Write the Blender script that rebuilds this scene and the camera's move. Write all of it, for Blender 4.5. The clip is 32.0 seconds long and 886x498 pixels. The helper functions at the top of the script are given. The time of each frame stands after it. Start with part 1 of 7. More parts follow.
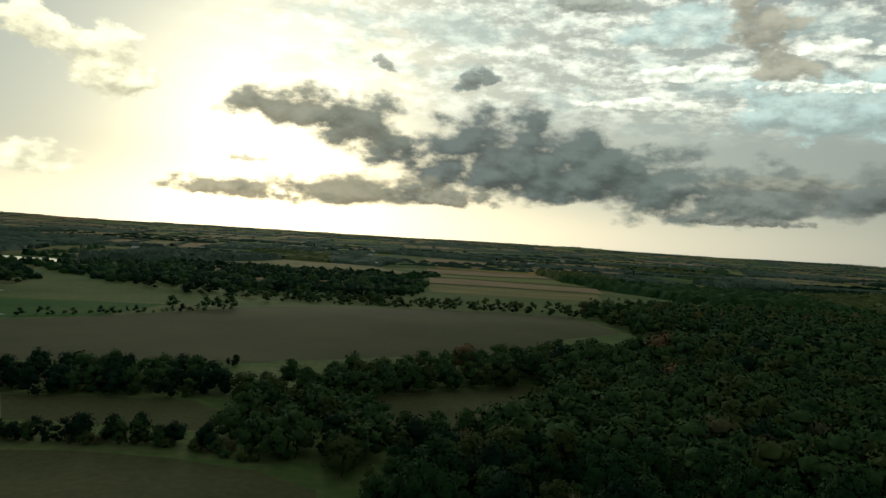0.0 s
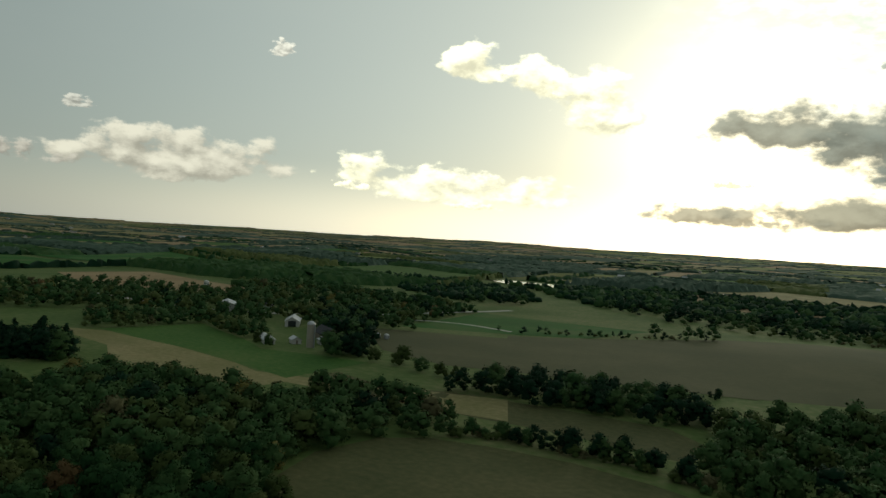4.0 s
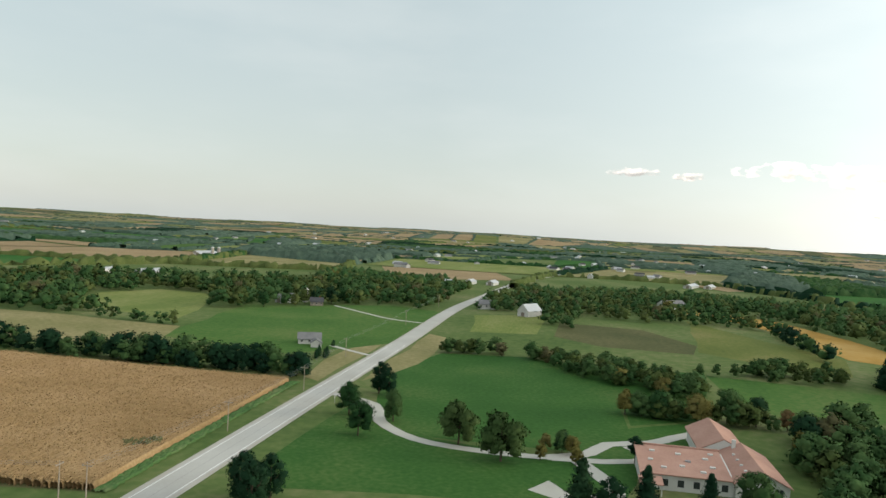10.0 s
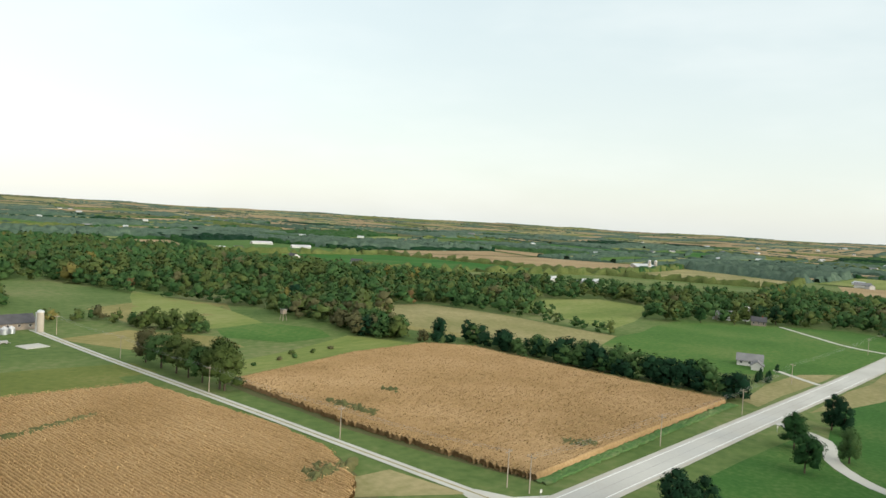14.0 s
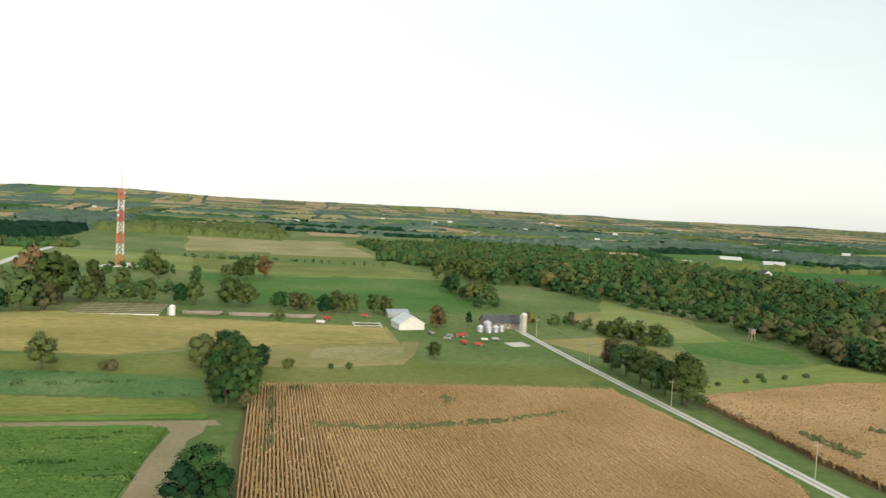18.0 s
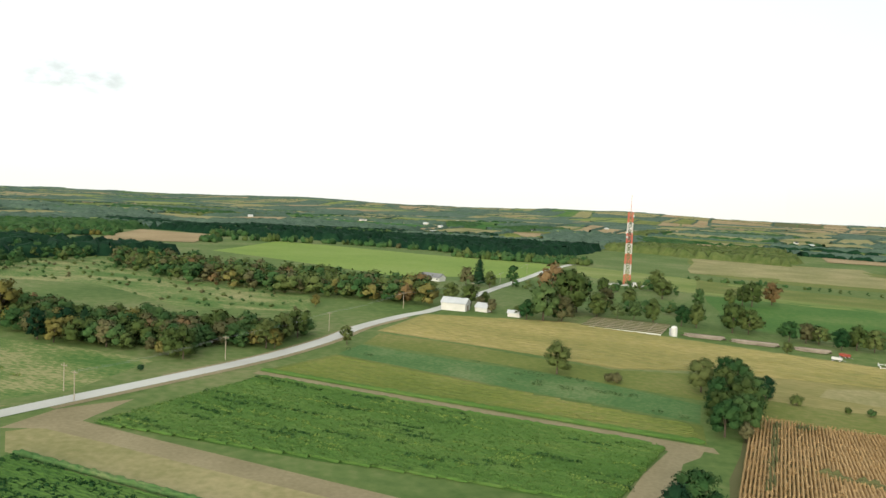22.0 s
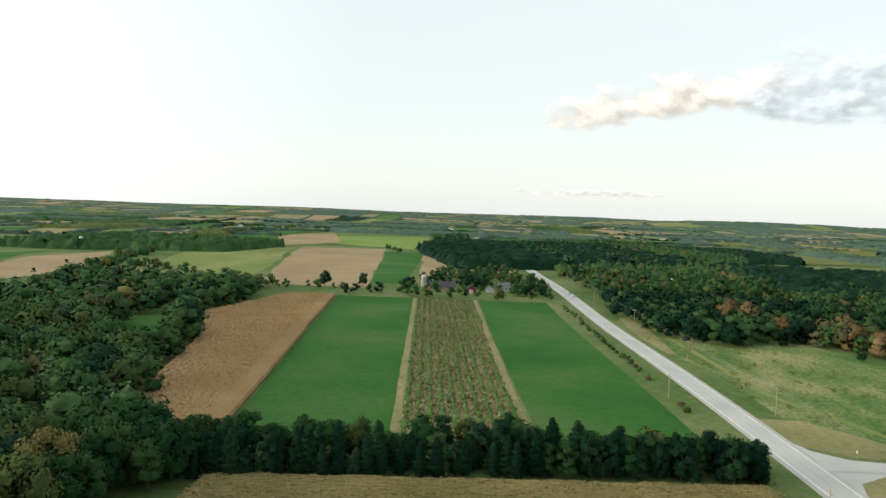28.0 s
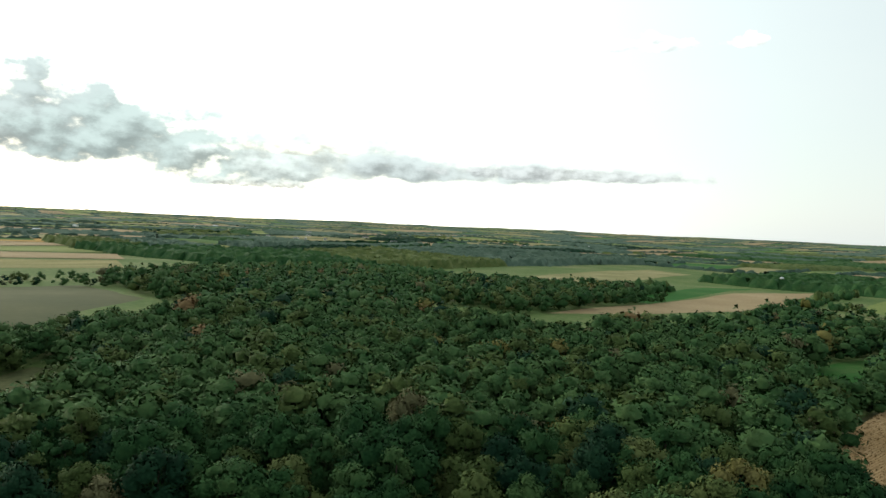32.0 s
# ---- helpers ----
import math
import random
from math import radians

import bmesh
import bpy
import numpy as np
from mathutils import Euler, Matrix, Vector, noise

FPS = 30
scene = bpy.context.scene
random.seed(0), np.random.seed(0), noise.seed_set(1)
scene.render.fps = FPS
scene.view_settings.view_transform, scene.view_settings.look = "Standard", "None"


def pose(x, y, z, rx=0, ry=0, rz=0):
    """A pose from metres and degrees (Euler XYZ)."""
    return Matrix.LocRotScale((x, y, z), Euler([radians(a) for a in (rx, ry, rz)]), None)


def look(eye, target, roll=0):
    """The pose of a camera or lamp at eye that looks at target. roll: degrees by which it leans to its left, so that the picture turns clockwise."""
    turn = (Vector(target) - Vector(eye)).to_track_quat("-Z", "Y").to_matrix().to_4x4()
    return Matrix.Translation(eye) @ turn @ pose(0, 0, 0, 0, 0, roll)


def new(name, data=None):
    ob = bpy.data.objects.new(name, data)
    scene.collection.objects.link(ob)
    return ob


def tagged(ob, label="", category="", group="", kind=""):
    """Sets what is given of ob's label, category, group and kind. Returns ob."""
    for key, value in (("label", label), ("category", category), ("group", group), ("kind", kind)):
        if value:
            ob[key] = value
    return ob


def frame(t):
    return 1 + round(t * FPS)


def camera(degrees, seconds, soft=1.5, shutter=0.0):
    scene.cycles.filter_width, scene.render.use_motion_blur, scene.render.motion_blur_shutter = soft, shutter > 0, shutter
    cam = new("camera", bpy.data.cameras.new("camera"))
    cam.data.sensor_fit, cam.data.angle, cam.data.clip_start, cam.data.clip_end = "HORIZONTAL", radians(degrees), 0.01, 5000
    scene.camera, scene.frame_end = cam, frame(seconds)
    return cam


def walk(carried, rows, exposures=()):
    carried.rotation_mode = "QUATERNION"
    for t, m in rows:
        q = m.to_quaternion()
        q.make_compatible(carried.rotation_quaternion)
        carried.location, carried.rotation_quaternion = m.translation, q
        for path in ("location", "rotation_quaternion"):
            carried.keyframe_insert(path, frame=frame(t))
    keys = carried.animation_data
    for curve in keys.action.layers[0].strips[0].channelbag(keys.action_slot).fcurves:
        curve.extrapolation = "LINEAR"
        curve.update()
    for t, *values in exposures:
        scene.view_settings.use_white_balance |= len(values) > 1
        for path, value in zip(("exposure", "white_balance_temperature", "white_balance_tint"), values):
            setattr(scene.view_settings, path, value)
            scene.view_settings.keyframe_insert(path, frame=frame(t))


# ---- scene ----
# ---- the camera and its turn ----
cam = camera(61.24, 32.0)
# seconds, heading, tilt, roll in degrees
TURNS = [
    (0.0, -3.03, -0.91, -3.52),
    (0.5, 1.46, -0.92, -3.57),
    (1.0, 5.77, -0.91, -3.62),
    (1.5, 9.81, -0.91, -3.65),
    (2.0, 13.63, -0.90, -3.66),
    (2.5, 17.48, -0.90, -3.65),
    (4.5, 38.98, -0.92, -3.51),
    (5.0, 45.52, -0.95, -3.48),
    (5.5, 51.99, -1.00, -3.44),
    (6.0, 58.16, -1.06, -3.38),
    (6.5, 63.99, -1.13, -3.30),
    (7.0, 69.62, -1.21, -3.21),
    (7.5, 75.01, -1.27, -3.15),
    (8.0, 80.07, -1.33, -3.11),
    (8.5, 85.00, -1.38, -3.10),
    (9.0, 90.02, -1.43, -3.10),
    (9.5, 95.12, -1.49, -3.11),
    (10.0, 100.00, -1.56, -3.14),
    (10.5, 104.57, -1.64, -3.16),
    (11.0, 108.82, -1.74, -3.19),
    (11.5, 112.82, -1.84, -3.21),
    (12.0, 116.71, -1.95, -3.23),
    (12.5, 120.52, -2.06, -3.24),
    (13.0, 124.40, -2.17, -3.25),
    (13.5, 128.41, -2.28, -3.26),
    (14.0, 132.61, -2.39, -3.26),
    (14.5, 136.92, -2.51, -3.25),
    (16.5, 154.09, -3.05, -3.09),
    (17.0, 158.42, -3.13, -3.06),
    (17.5, 162.82, -3.20, -3.03),
    (18.0, 167.28, -3.25, -3.00),
    (18.5, 171.81, -3.29, -2.97),
    (19.0, 176.39, -3.32, -2.93),
    (19.5, 180.99, -3.35, -2.89),
    (20.0, 185.61, -3.37, -2.85),
    (20.5, 190.24, -3.39, -2.81),
    (21.0, 194.94, -3.40, -2.78),
    (21.5, 199.72, -3.42, -2.75),
    (22.0, 204.59, -3.43, -2.72),
    (22.5, 209.53, -3.43, -2.68),
    (23.0, 214.53, -3.44, -2.63),
    (23.5, 219.61, -3.44, -2.58),
    (24.0, 224.87, -3.44, -2.53),
    (24.5, 230.33, -3.42, -2.49),
    (25.0, 236.00, -3.40, -2.44),
    (25.5, 241.86, -3.36, -2.38),
    (27.5, 265.38, -3.10, -2.07),
    (28.0, 271.41, -2.97, -2.05),
    (28.5, 277.51, -2.83, -2.06),
    (29.0, 283.83, -2.67, -2.07),
    (29.5, 290.34, -2.51, -2.09),
    (30.0, 296.62, -2.37, -2.12),
    (30.5, 302.53, -2.24, -2.18),
    (31.0, 308.86, -2.13, -2.26),
    (31.5, 315.51, -2.04, -2.39),
    (32.0, 321.69, -1.97, -2.55),
]
EXPOSURES = [(0.0, -2.32, 6400, -6), (2.0, -2.32, 6400, -6), (4.6, -1.78, 6350, -5), (6.0, -1.23, 6350, -3), (7.5, -0.85, 6350, 0), (9.0, -0.48, 6350, 5), (11.0, -0.11, 6400, 6), (13.0, 0.08, 6450, 7), (16.5, 0.12, 6550, 7), (19.0, 0.10, 6600, 6), (25.0, 0.05, 6450, 4), (28.0, -0.10, 6350, 5), (30.0, -0.13, 6300, 3), (32.0, -0.3, 6250, 1)]
walk(cam, [(t, pose(0, 0, 65.0, 90 + tilt, roll, yaw)) for t, yaw, tilt, roll in TURNS], EXPOSURES)
# ---- sky, sun ----
SUN_AZ, SUN_EL = 10.0, 7.0      # degrees: heading as the camera's, elevation


def sky():
    world = bpy.data.worlds.new("sky")
    scene.world = world
    world.use_nodes = True
    nt = world.node_tree
    nt.nodes.clear()

    def node(kind, **inputs):
        n = nt.nodes.new(kind)
        for k, v in inputs.items():
            n.inputs[int(k[1:])].default_value = v
        return n

    def put(sock, v):
        if isinstance(v, (int, float)):
            sock.default_value = v
        elif isinstance(v, tuple):
            sock.default_value = (*v, 1.0) if len(v) == 3 and sock.type == "RGBA" else v
        else:
            nt.links.new(v, sock)

    def m(op, a, b=0.0, c=None, clamp=False):
        n = nt.nodes.new("ShaderNodeMath")
        n.operation, n.use_clamp = op, clamp
        put(n.inputs[0], a), put(n.inputs[1], b)
        if c is not None:
            put(n.inputs[2], c)
        return n.outputs[0]

    def mix(f, a, b, how="MIX"):
        n = nt.nodes.new("ShaderNodeMix")
        n.data_type, n.blend_type = "RGBA", how
        put(n.inputs[0], f), put(n.inputs[6], a), put(n.inputs[7], b)
        return n.outputs[2]

    def ramp(x, lo, hi):
        n = nt.nodes.new("ShaderNodeMapRange")
        n.interpolation_type = "SMOOTHSTEP"
        put(n.inputs[0], x), put(n.inputs[1], lo), put(n.inputs[2], hi)
        return n.outputs[0]

    co = nt.nodes.new("ShaderNodeTexCoord").outputs["Generated"]
    sep = nt.nodes.new("ShaderNodeSeparateXYZ")
    nt.links.new(co, sep.inputs[0])
    x, y, z = sep.outputs
    az = m("MULTIPLY", m("ARCTAN2", m("MULTIPLY", x, -1.0), y), 57.2958)      # -180..180
    el = m("MULTIPLY", m("ARCSINE", z), 57.2958)

    def noise_of(sx, sy, detail=5.0, seed=0.0, rough=0.55):
        c = nt.nodes.new("ShaderNodeCombineXYZ")
        put(c.inputs[0], m("MULTIPLY", az, sx)), put(c.inputs[1], m("MULTIPLY", el, sy)), put(c.inputs[2], seed)
        n = nt.nodes.new("ShaderNodeTexNoise")
        nt.links.new(c.outputs[0], n.inputs["Vector"])
        n.inputs["Scale"].default_value, n.inputs["Detail"].default_value, n.inputs["Roughness"].default_value = 1.0, detail, rough
        return n.outputs["Fac"]

    nish = nt.nodes.new("ShaderNodeTexSky")
    nish.sky_type, nish.sun_disc = "NISHITA", False
    nish.sun_elevation, nish.sun_rotation = radians(SUN_EL), radians(-SUN_AZ)
    # high thin cloud: cream at the horizon, cool grey-blue above
    up = ramp(el, 0.0, 24.0)
    base = mix(up, (0.60, 0.63, 0.63), (0.53, 0.60, 0.62))
    base = mix(ramp(el, 20.0, 60.0), base, (0.38, 0.46, 0.53))
    # the veil is brighter on the far side of the zenith from the cool quarter
    turned = m("ABSOLUTE", m("WRAP", m("SUBTRACT", az, 100.0), 180.0, -180.0))
    bright = ramp(turned, 25.0, 105.0)
    base = mix(bright, base, (0.80, 0.81, 0.815))
    base = mix(0.06, base, nish.outputs[0], "ADD")
    # soft streaks in the veil
    streak = ramp(noise_of(0.05, 0.16, 4.0, 3.0), 0.4, 0.75)
    base = mix(m("MULTIPLY", streak, 0.22), base, (1.0, 1.0, 0.98))
    # glow round the hidden sun
    s = Vector((-math.sin(radians(SUN_AZ)) * math.cos(radians(SUN_EL)), math.cos(radians(SUN_AZ)) * math.cos(radians(SUN_EL)), math.sin(radians(SUN_EL))))
    dot = m("ADD", m("ADD", m("MULTIPLY", x, s.x), m("MULTIPLY", y, s.y)), m("MULTIPLY", z, s.z))
    dot = m("MAXIMUM", dot, 0.0)
    wide = m("POWER", m("MULTIPLY", m("ADD", dot, 1.0), 0.5), 6.0)
    glow = m("ADD", m("MULTIPLY", m("POWER", dot, 80.0), GLOW * 0.52), m("ADD", m("MULTIPLY", m("POWER", dot, 22.0), GLOW * 0.07), m("MULTIPLY", wide, GLOW * 0.065)))
    low = m("MULTIPLY", m("MULTIPLY", m("POWER", dot, 4.0), ramp(el, 5.5, 0.0)), GLOW * 0.30)
    glowc = nt.nodes.new("ShaderNodeVectorMath")
    glowc.operation = "SCALE"
    glowc.inputs[0].default_value = (1.0, 0.79, 0.55)
    nt.links.new(m("ADD", glow, low), glowc.inputs["Scale"])
    col = mix(1.0, base, glowc.outputs[0], "ADD")
    cool = nt.nodes.new("ShaderNodeVectorMath")
    cool.operation = "SCALE"
    cool.inputs[0].default_value = (0.89, 1.0, 1.05)
    nt.links.new(m("MULTIPLY", m("POWER", m("MULTIPLY", m("ADD", dot, 1.0), 0.5), 4.0), 1.0), cool.inputs["Scale"])
    col = mix(1.0, col, cool.outputs[0], "ADD")
    # fine cells of high cloud over the low sun
    cells = ramp(noise_of(0.42, 0.95, 7.0, 11.0, 0.62), 0.40, 0.66)
    over = m("MULTIPLY", ramp(m("ABSOLUTE", m("SUBTRACT", az, -12.0)), 32.0, 16.0), ramp(el, 7.0, 12.0))
    col = mix(m("MULTIPLY", m("MULTIPLY", over, cells), 0.75), col, (7.0, 6.6, 5.9))
    gaps = ramp(noise_of(0.16, 0.42, 6.0, 19.0, 0.6), 0.50, 0.62)
    col = mix(m("MULTIPLY", m("MULTIPLY", over, gaps), 0.45), col, (2.3, 2.75, 2.75))
    # clouds: heading, elevation, half-width, half-height, slope, colour, cover
    def billow(k, seed):
        n = noise_of(k, k * 1.7, 7.0, seed, 0.56)
        c2 = nt.nodes.new("ShaderNodeCombineXYZ")
        put(c2.inputs[0], m("MULTIPLY", m("ADD", az, 0.15 / k), k)), put(c2.inputs[1], m("MULTIPLY", m("ADD", el, 0.2 / k), k * 1.7)), put(c2.inputs[2], seed)
        n2 = nt.nodes.new("ShaderNodeTexNoise")
        nt.links.new(c2.outputs[0], n2.inputs["Vector"])
        n2.inputs["Scale"].default_value, n2.inputs["Detail"].default_value, n2.inputs["Roughness"].default_value = 1.0, 5.0, 0.55
        ragged = m("ADD", m("MULTIPLY", n, 4.4), 0.95 - 2.2)
        return ragged, m("MULTIPLY", m("SUBTRACT", n, n2.outputs["Fac"]), 7.0)

    sizes = [(3.0, billow(0.30, 7.3)), (1.5, billow(0.55, 31.0)), (0.0, billow(1.1, 57.0))]
    for a, e, w, h, tilt, c, cover in CLOUDS:
        ragged, relief = next(v for lim, v in sizes if min(w, h * 2.6) >= lim)
        da = m("WRAP", m("SUBTRACT", az, a), 180.0, -180.0)
        up = m("DIVIDE", m("SUBTRACT", m("SUBTRACT", el, e), m("MULTIPLY", da, tilt)), h)
        # flat below, heaped above
        tall = m("MAXIMUM", up, m("MULTIPLY", up, -1.9))
        d = m("ADD", m("POWER", m("DIVIDE", da, w), 2.0), m("POWER", tall, 2.0))
        lit = c[0] > 1.4
        f = m("MULTIPLY", ramp(m("SUBTRACT", ragged, d), 0.0 if lit else -0.25, 0.55 if lit else 0.7), cover)
        shade = ramp(m("ADD", up, relief), -1.3, 1.5)
        col = mix(f, col, mix(shade, tuple(v * 0.66 for v in c), tuple(v * 1.45 for v in c)))
    bg = nt.nodes.new("ShaderNodeBackground")
    nt.links.new(col, bg.inputs[0])
    bg.inputs[1].default_value = 1.0
    out = nt.nodes.new("ShaderNodeOutputWorld")
    nt.links.new(bg.outputs[0], out.inputs[0])


GLOW = 10.5
DARK, CREAM = (0.61, 0.67, 0.67), (5.0, 4.4, 3.3)
LIT = (1.35, 1.30, 1.12)
CLOUDS = [
    # the blue gap and high streaks beside the low sun
    (-31.0, 9.6, 9.0, 3.2, 0.0, (2.4, 2.85, 2.85), 0.8), (-20.5, 15.5, 6.0, 2.0, 0.0, (2.5, 3.0, 3.0), 0.6),
    (-30.5, 11.5, 6.0, 0.5, 0.04, (4.6, 4.5, 4.1), 0.9), (-18.0, 10.4, 7.0, 0.6, 0.03, (4.8, 4.6, 4.1), 0.85), (-30.0, 14.0, 5.0, 0.7, 0.05, (4.6, 4.4, 4.0), 0.9), (-22.0, 12.6, 6.0, 0.8, -0.03, (5.2, 5.0, 4.5), 0.8),
    # the long dark bank
    (-8.0, 5.2, 11.5, 4.6, 0.07, DARK, 0.97), (-18.5, 4.0, 11.0, 3.6, 0.04, (0.66, 0.74, 0.72), 0.96), (-30.0, 3.9, 10.0, 2.3, 0.0, (0.92, 0.96, 0.92), 0.95), (-27.0, 5.0, 6.0, 0.7, 0.0, LIT, 0.8),
    (-38.0, 3.8, 10.0, 1.4, 0.01, (0.72, 0.76, 0.76), 0.9), (-47.0, 3.9, 10.0, 0.75, 0.0, (0.80, 0.80, 0.80), 0.85), (-24.5, 2.3, 5.5, 0.5, 0.0, (0.85, 0.85, 0.80), 0.85),
    (3.2, 7.2, 3.9, 3.3, 0.0, (0.85, 0.86, 0.76), 0.95), (9.0, 8.6, 4.6, 2.4, 0.0, (0.95, 0.92, 0.78), 0.93), (-4.9, 11.8, 1.8, 1.1, -0.3, (0.90, 0.98, 0.95), 0.9), (2.2, 12.6, 0.9, 0.7, 0.4, (1.3, 1.3, 1.2), 0.8),
    (4.0, 2.9, 7.5, 1.7, -0.02, (1.05, 0.96, 0.76), 0.93), (12.0, 2.5, 6.0, 1.1, 0.02, (1.25, 1.10, 0.85), 0.9), (-3.0, 2.9, 5.0, 1.1, 0.0, (1.0, 0.95, 0.8), 0.9), (12.0, 4.9, 1.6, 0.4, 0.0, (1.9, 1.7, 1.35), 0.7),
    (-26.0, 14.4, 3.4, 4.2, 0.4, (1.9, 1.7, 1.42), 0.92), (-12.8, 17.4, 3.4, 1.0, 0.0, (1.7, 1.7, 1.55), 0.85),
    # heaped cream clouds on the near side of the sun
    (31.0, 12.7, 3.4, 2.4, 0.1, CREAM, 0.95), (26.4, 11.8, 3.2, 2.2, 0.2, CREAM, 0.95), (21.7, 9.8, 3.8, 3.2, 0.1, CREAM, 0.97), (34.5, 3.6, 8.0, 2.2, 0.08, CREAM, 0.85), (26.0, 3.5, 6.0, 1.5, 0.0, CREAM, 0.75), (39.7, 3.4, 1.5, 0.5, 0.1, CREAM, 0.8), (30.4, 2.4, 2.2, 0.4, 0.0, CREAM, 0.6),
    (52.6, 4.4, 8.6, 2.7, 0.0, (2.5, 2.2, 1.86), 0.95), (69.0, 4.4, 10.0, 1.1, 0.088, (1.85, 1.62, 1.42), 0.95), (59.3, 7.6, 1.3, 0.6, 0.0, (2.2, 2.0, 1.8), 0.9), (45.6, 12.9, 1.0, 0.8, 0.0, (3.0, 2.7, 2.4), 0.9), (69.3, 2.4, 1.1, 0.5, 0.0, (1.8, 1.6, 1.42), 0.9),
    (82.0, 4.6, 1.1, 0.4, 0.0, (1.25, 1.12, 1.02), 0.85), (86.1, 4.8, 1.8, 0.45, 0.0, (1.15, 1.03, 0.96), 0.8),
    # the paler side
    (-106.5, 8.4, 9.5, 2.2, -0.15, (1.04, 0.90, 0.79), 0.8), (-115.5, 8.6, 5.5, 3.4, -0.1, (0.78, 0.82, 0.86), 0.8), (-120.0, 7.5, 3.6, 1.8, 0.0, (0.74, 0.78, 0.82), 0.7), (-129.5, 7.5, 4.2, 2.2, 0.0, (0.84, 0.87, 0.90), 0.6), (-100.0, 1.6, 6.0, 0.3, 0.0, (0.95, 0.90, 0.86), 0.5), 
    (-60.0, 13.5, 1.6, 0.8, 0.0, (1.6, 1.55, 1.5), 0.8), (-53.0, 13.4, 3.5, 0.9, 0.0, (1.5, 1.48, 1.45), 0.6),
]
sky()
sun = new("sun", bpy.data.lights.new("sun", "SUN"))
sun.data.energy, sun.data.angle, sun.data.color = 1.9, radians(13), (1.0, 0.87, 0.68)
sun.matrix_world = look((0, 0, 0), (math.sin(radians(SUN_AZ)), -math.cos(radians(SUN_AZ)), -math.tan(radians(SUN_EL + 4))))
# ---- materials ----
def material(name, colors, scale=0.1, fine=2.0, rough=0.9, bump=0.0, spread=0.25, metal=0.0, island=0.0, stretch=(1, 1, 1), spec=0.05, object_random=0.0, thin=0.0, grain=0.25):
    """A surface whose colour wanders between colors at two scales (per metre), with fine relief."""
    mat = bpy.data.materials.new(name)
    mat.use_nodes = True
    nt = mat.node_tree
    bsdf = nt.nodes["Principled BSDF"]
    bsdf.inputs["Roughness"].default_value, bsdf.inputs["Metallic"].default_value = rough, metal
    bsdf.inputs["Specular IOR Level"].default_value = spec
    geo = nt.nodes.new("ShaderNodeNewGeometry")
    mp = nt.nodes.new("ShaderNodeMapping")
    mp.inputs["Scale"].default_value = stretch
    nt.links.new(geo.outputs["Position"], mp.inputs["Vector"])

    def noise_at(s, detail):
        n = nt.nodes.new("ShaderNodeTexNoise")
        n.inputs["Scale"].default_value, n.inputs["Detail"].default_value = s, detail
        nt.links.new(mp.outputs[0], n.inputs["Vector"])
        return n.outputs["Fac"]

    def math_of(op, a, b):
        n = nt.nodes.new("ShaderNodeMath")
        n.operation = op
        for s, v in zip(n.inputs, (a, b)):
            if isinstance(v, float):
                s.default_value = v
            else:
                nt.links.new(v, s)
        return n.outputs[0]

    big, small = noise_at(scale, 4.0), noise_at(fine, 3.0)
    f = math_of("ADD", math_of("MULTIPLY", big, 1.0 - grain), math_of("MULTIPLY", small, grain))
    if island:
        f = math_of("ADD", f, math_of("MULTIPLY", math_of("SUBTRACT", geo.outputs["Random Per Island"], 0.5), island))
    if object_random:
        info = nt.nodes.new("ShaderNodeObjectInfo")
        f = math_of("ADD", f, math_of("MULTIPLY", math_of("SUBTRACT", info.outputs["Random"], 0.5), object_random))
    cr = nt.nodes.new("ShaderNodeValToRGB")
    e = cr.color_ramp.elements
    while len(e) < len(colors):
        e.new(0.5)
    for i, c in enumerate(colors):
        e[i].position = 0.5 + spread * (2 * i / max(1, len(colors) - 1) - 1)
        e[i].color = (*c, 1)
    nt.links.new(f, cr.inputs[0])
    nt.links.new(cr.outputs[0], bsdf.inputs["Base Color"])
    if bump:
        b = nt.nodes.new("ShaderNodeBump")
        b.inputs["Strength"].default_value, b.inputs["Distance"].default_value = 0.6, bump
        nt.links.new(small, b.inputs["Height"])
        nt.links.new(b.outputs[0], bsdf.inputs["Normal"])
    if thin:
        # leaves let some light through
        tr = nt.nodes.new("ShaderNodeBsdfTranslucent")
        nt.links.new(cr.outputs[0], tr.inputs[0])
        mx = nt.nodes.new("ShaderNodeMixShader")
        mx.inputs[0].default_value = thin
        nt.links.new(bsdf.outputs[0], mx.inputs[1])
        nt.links.new(tr.outputs[0], mx.inputs[2])
        nt.links.new(mx.outputs[0], nt.nodes["Material Output"].inputs[0])
    return mat


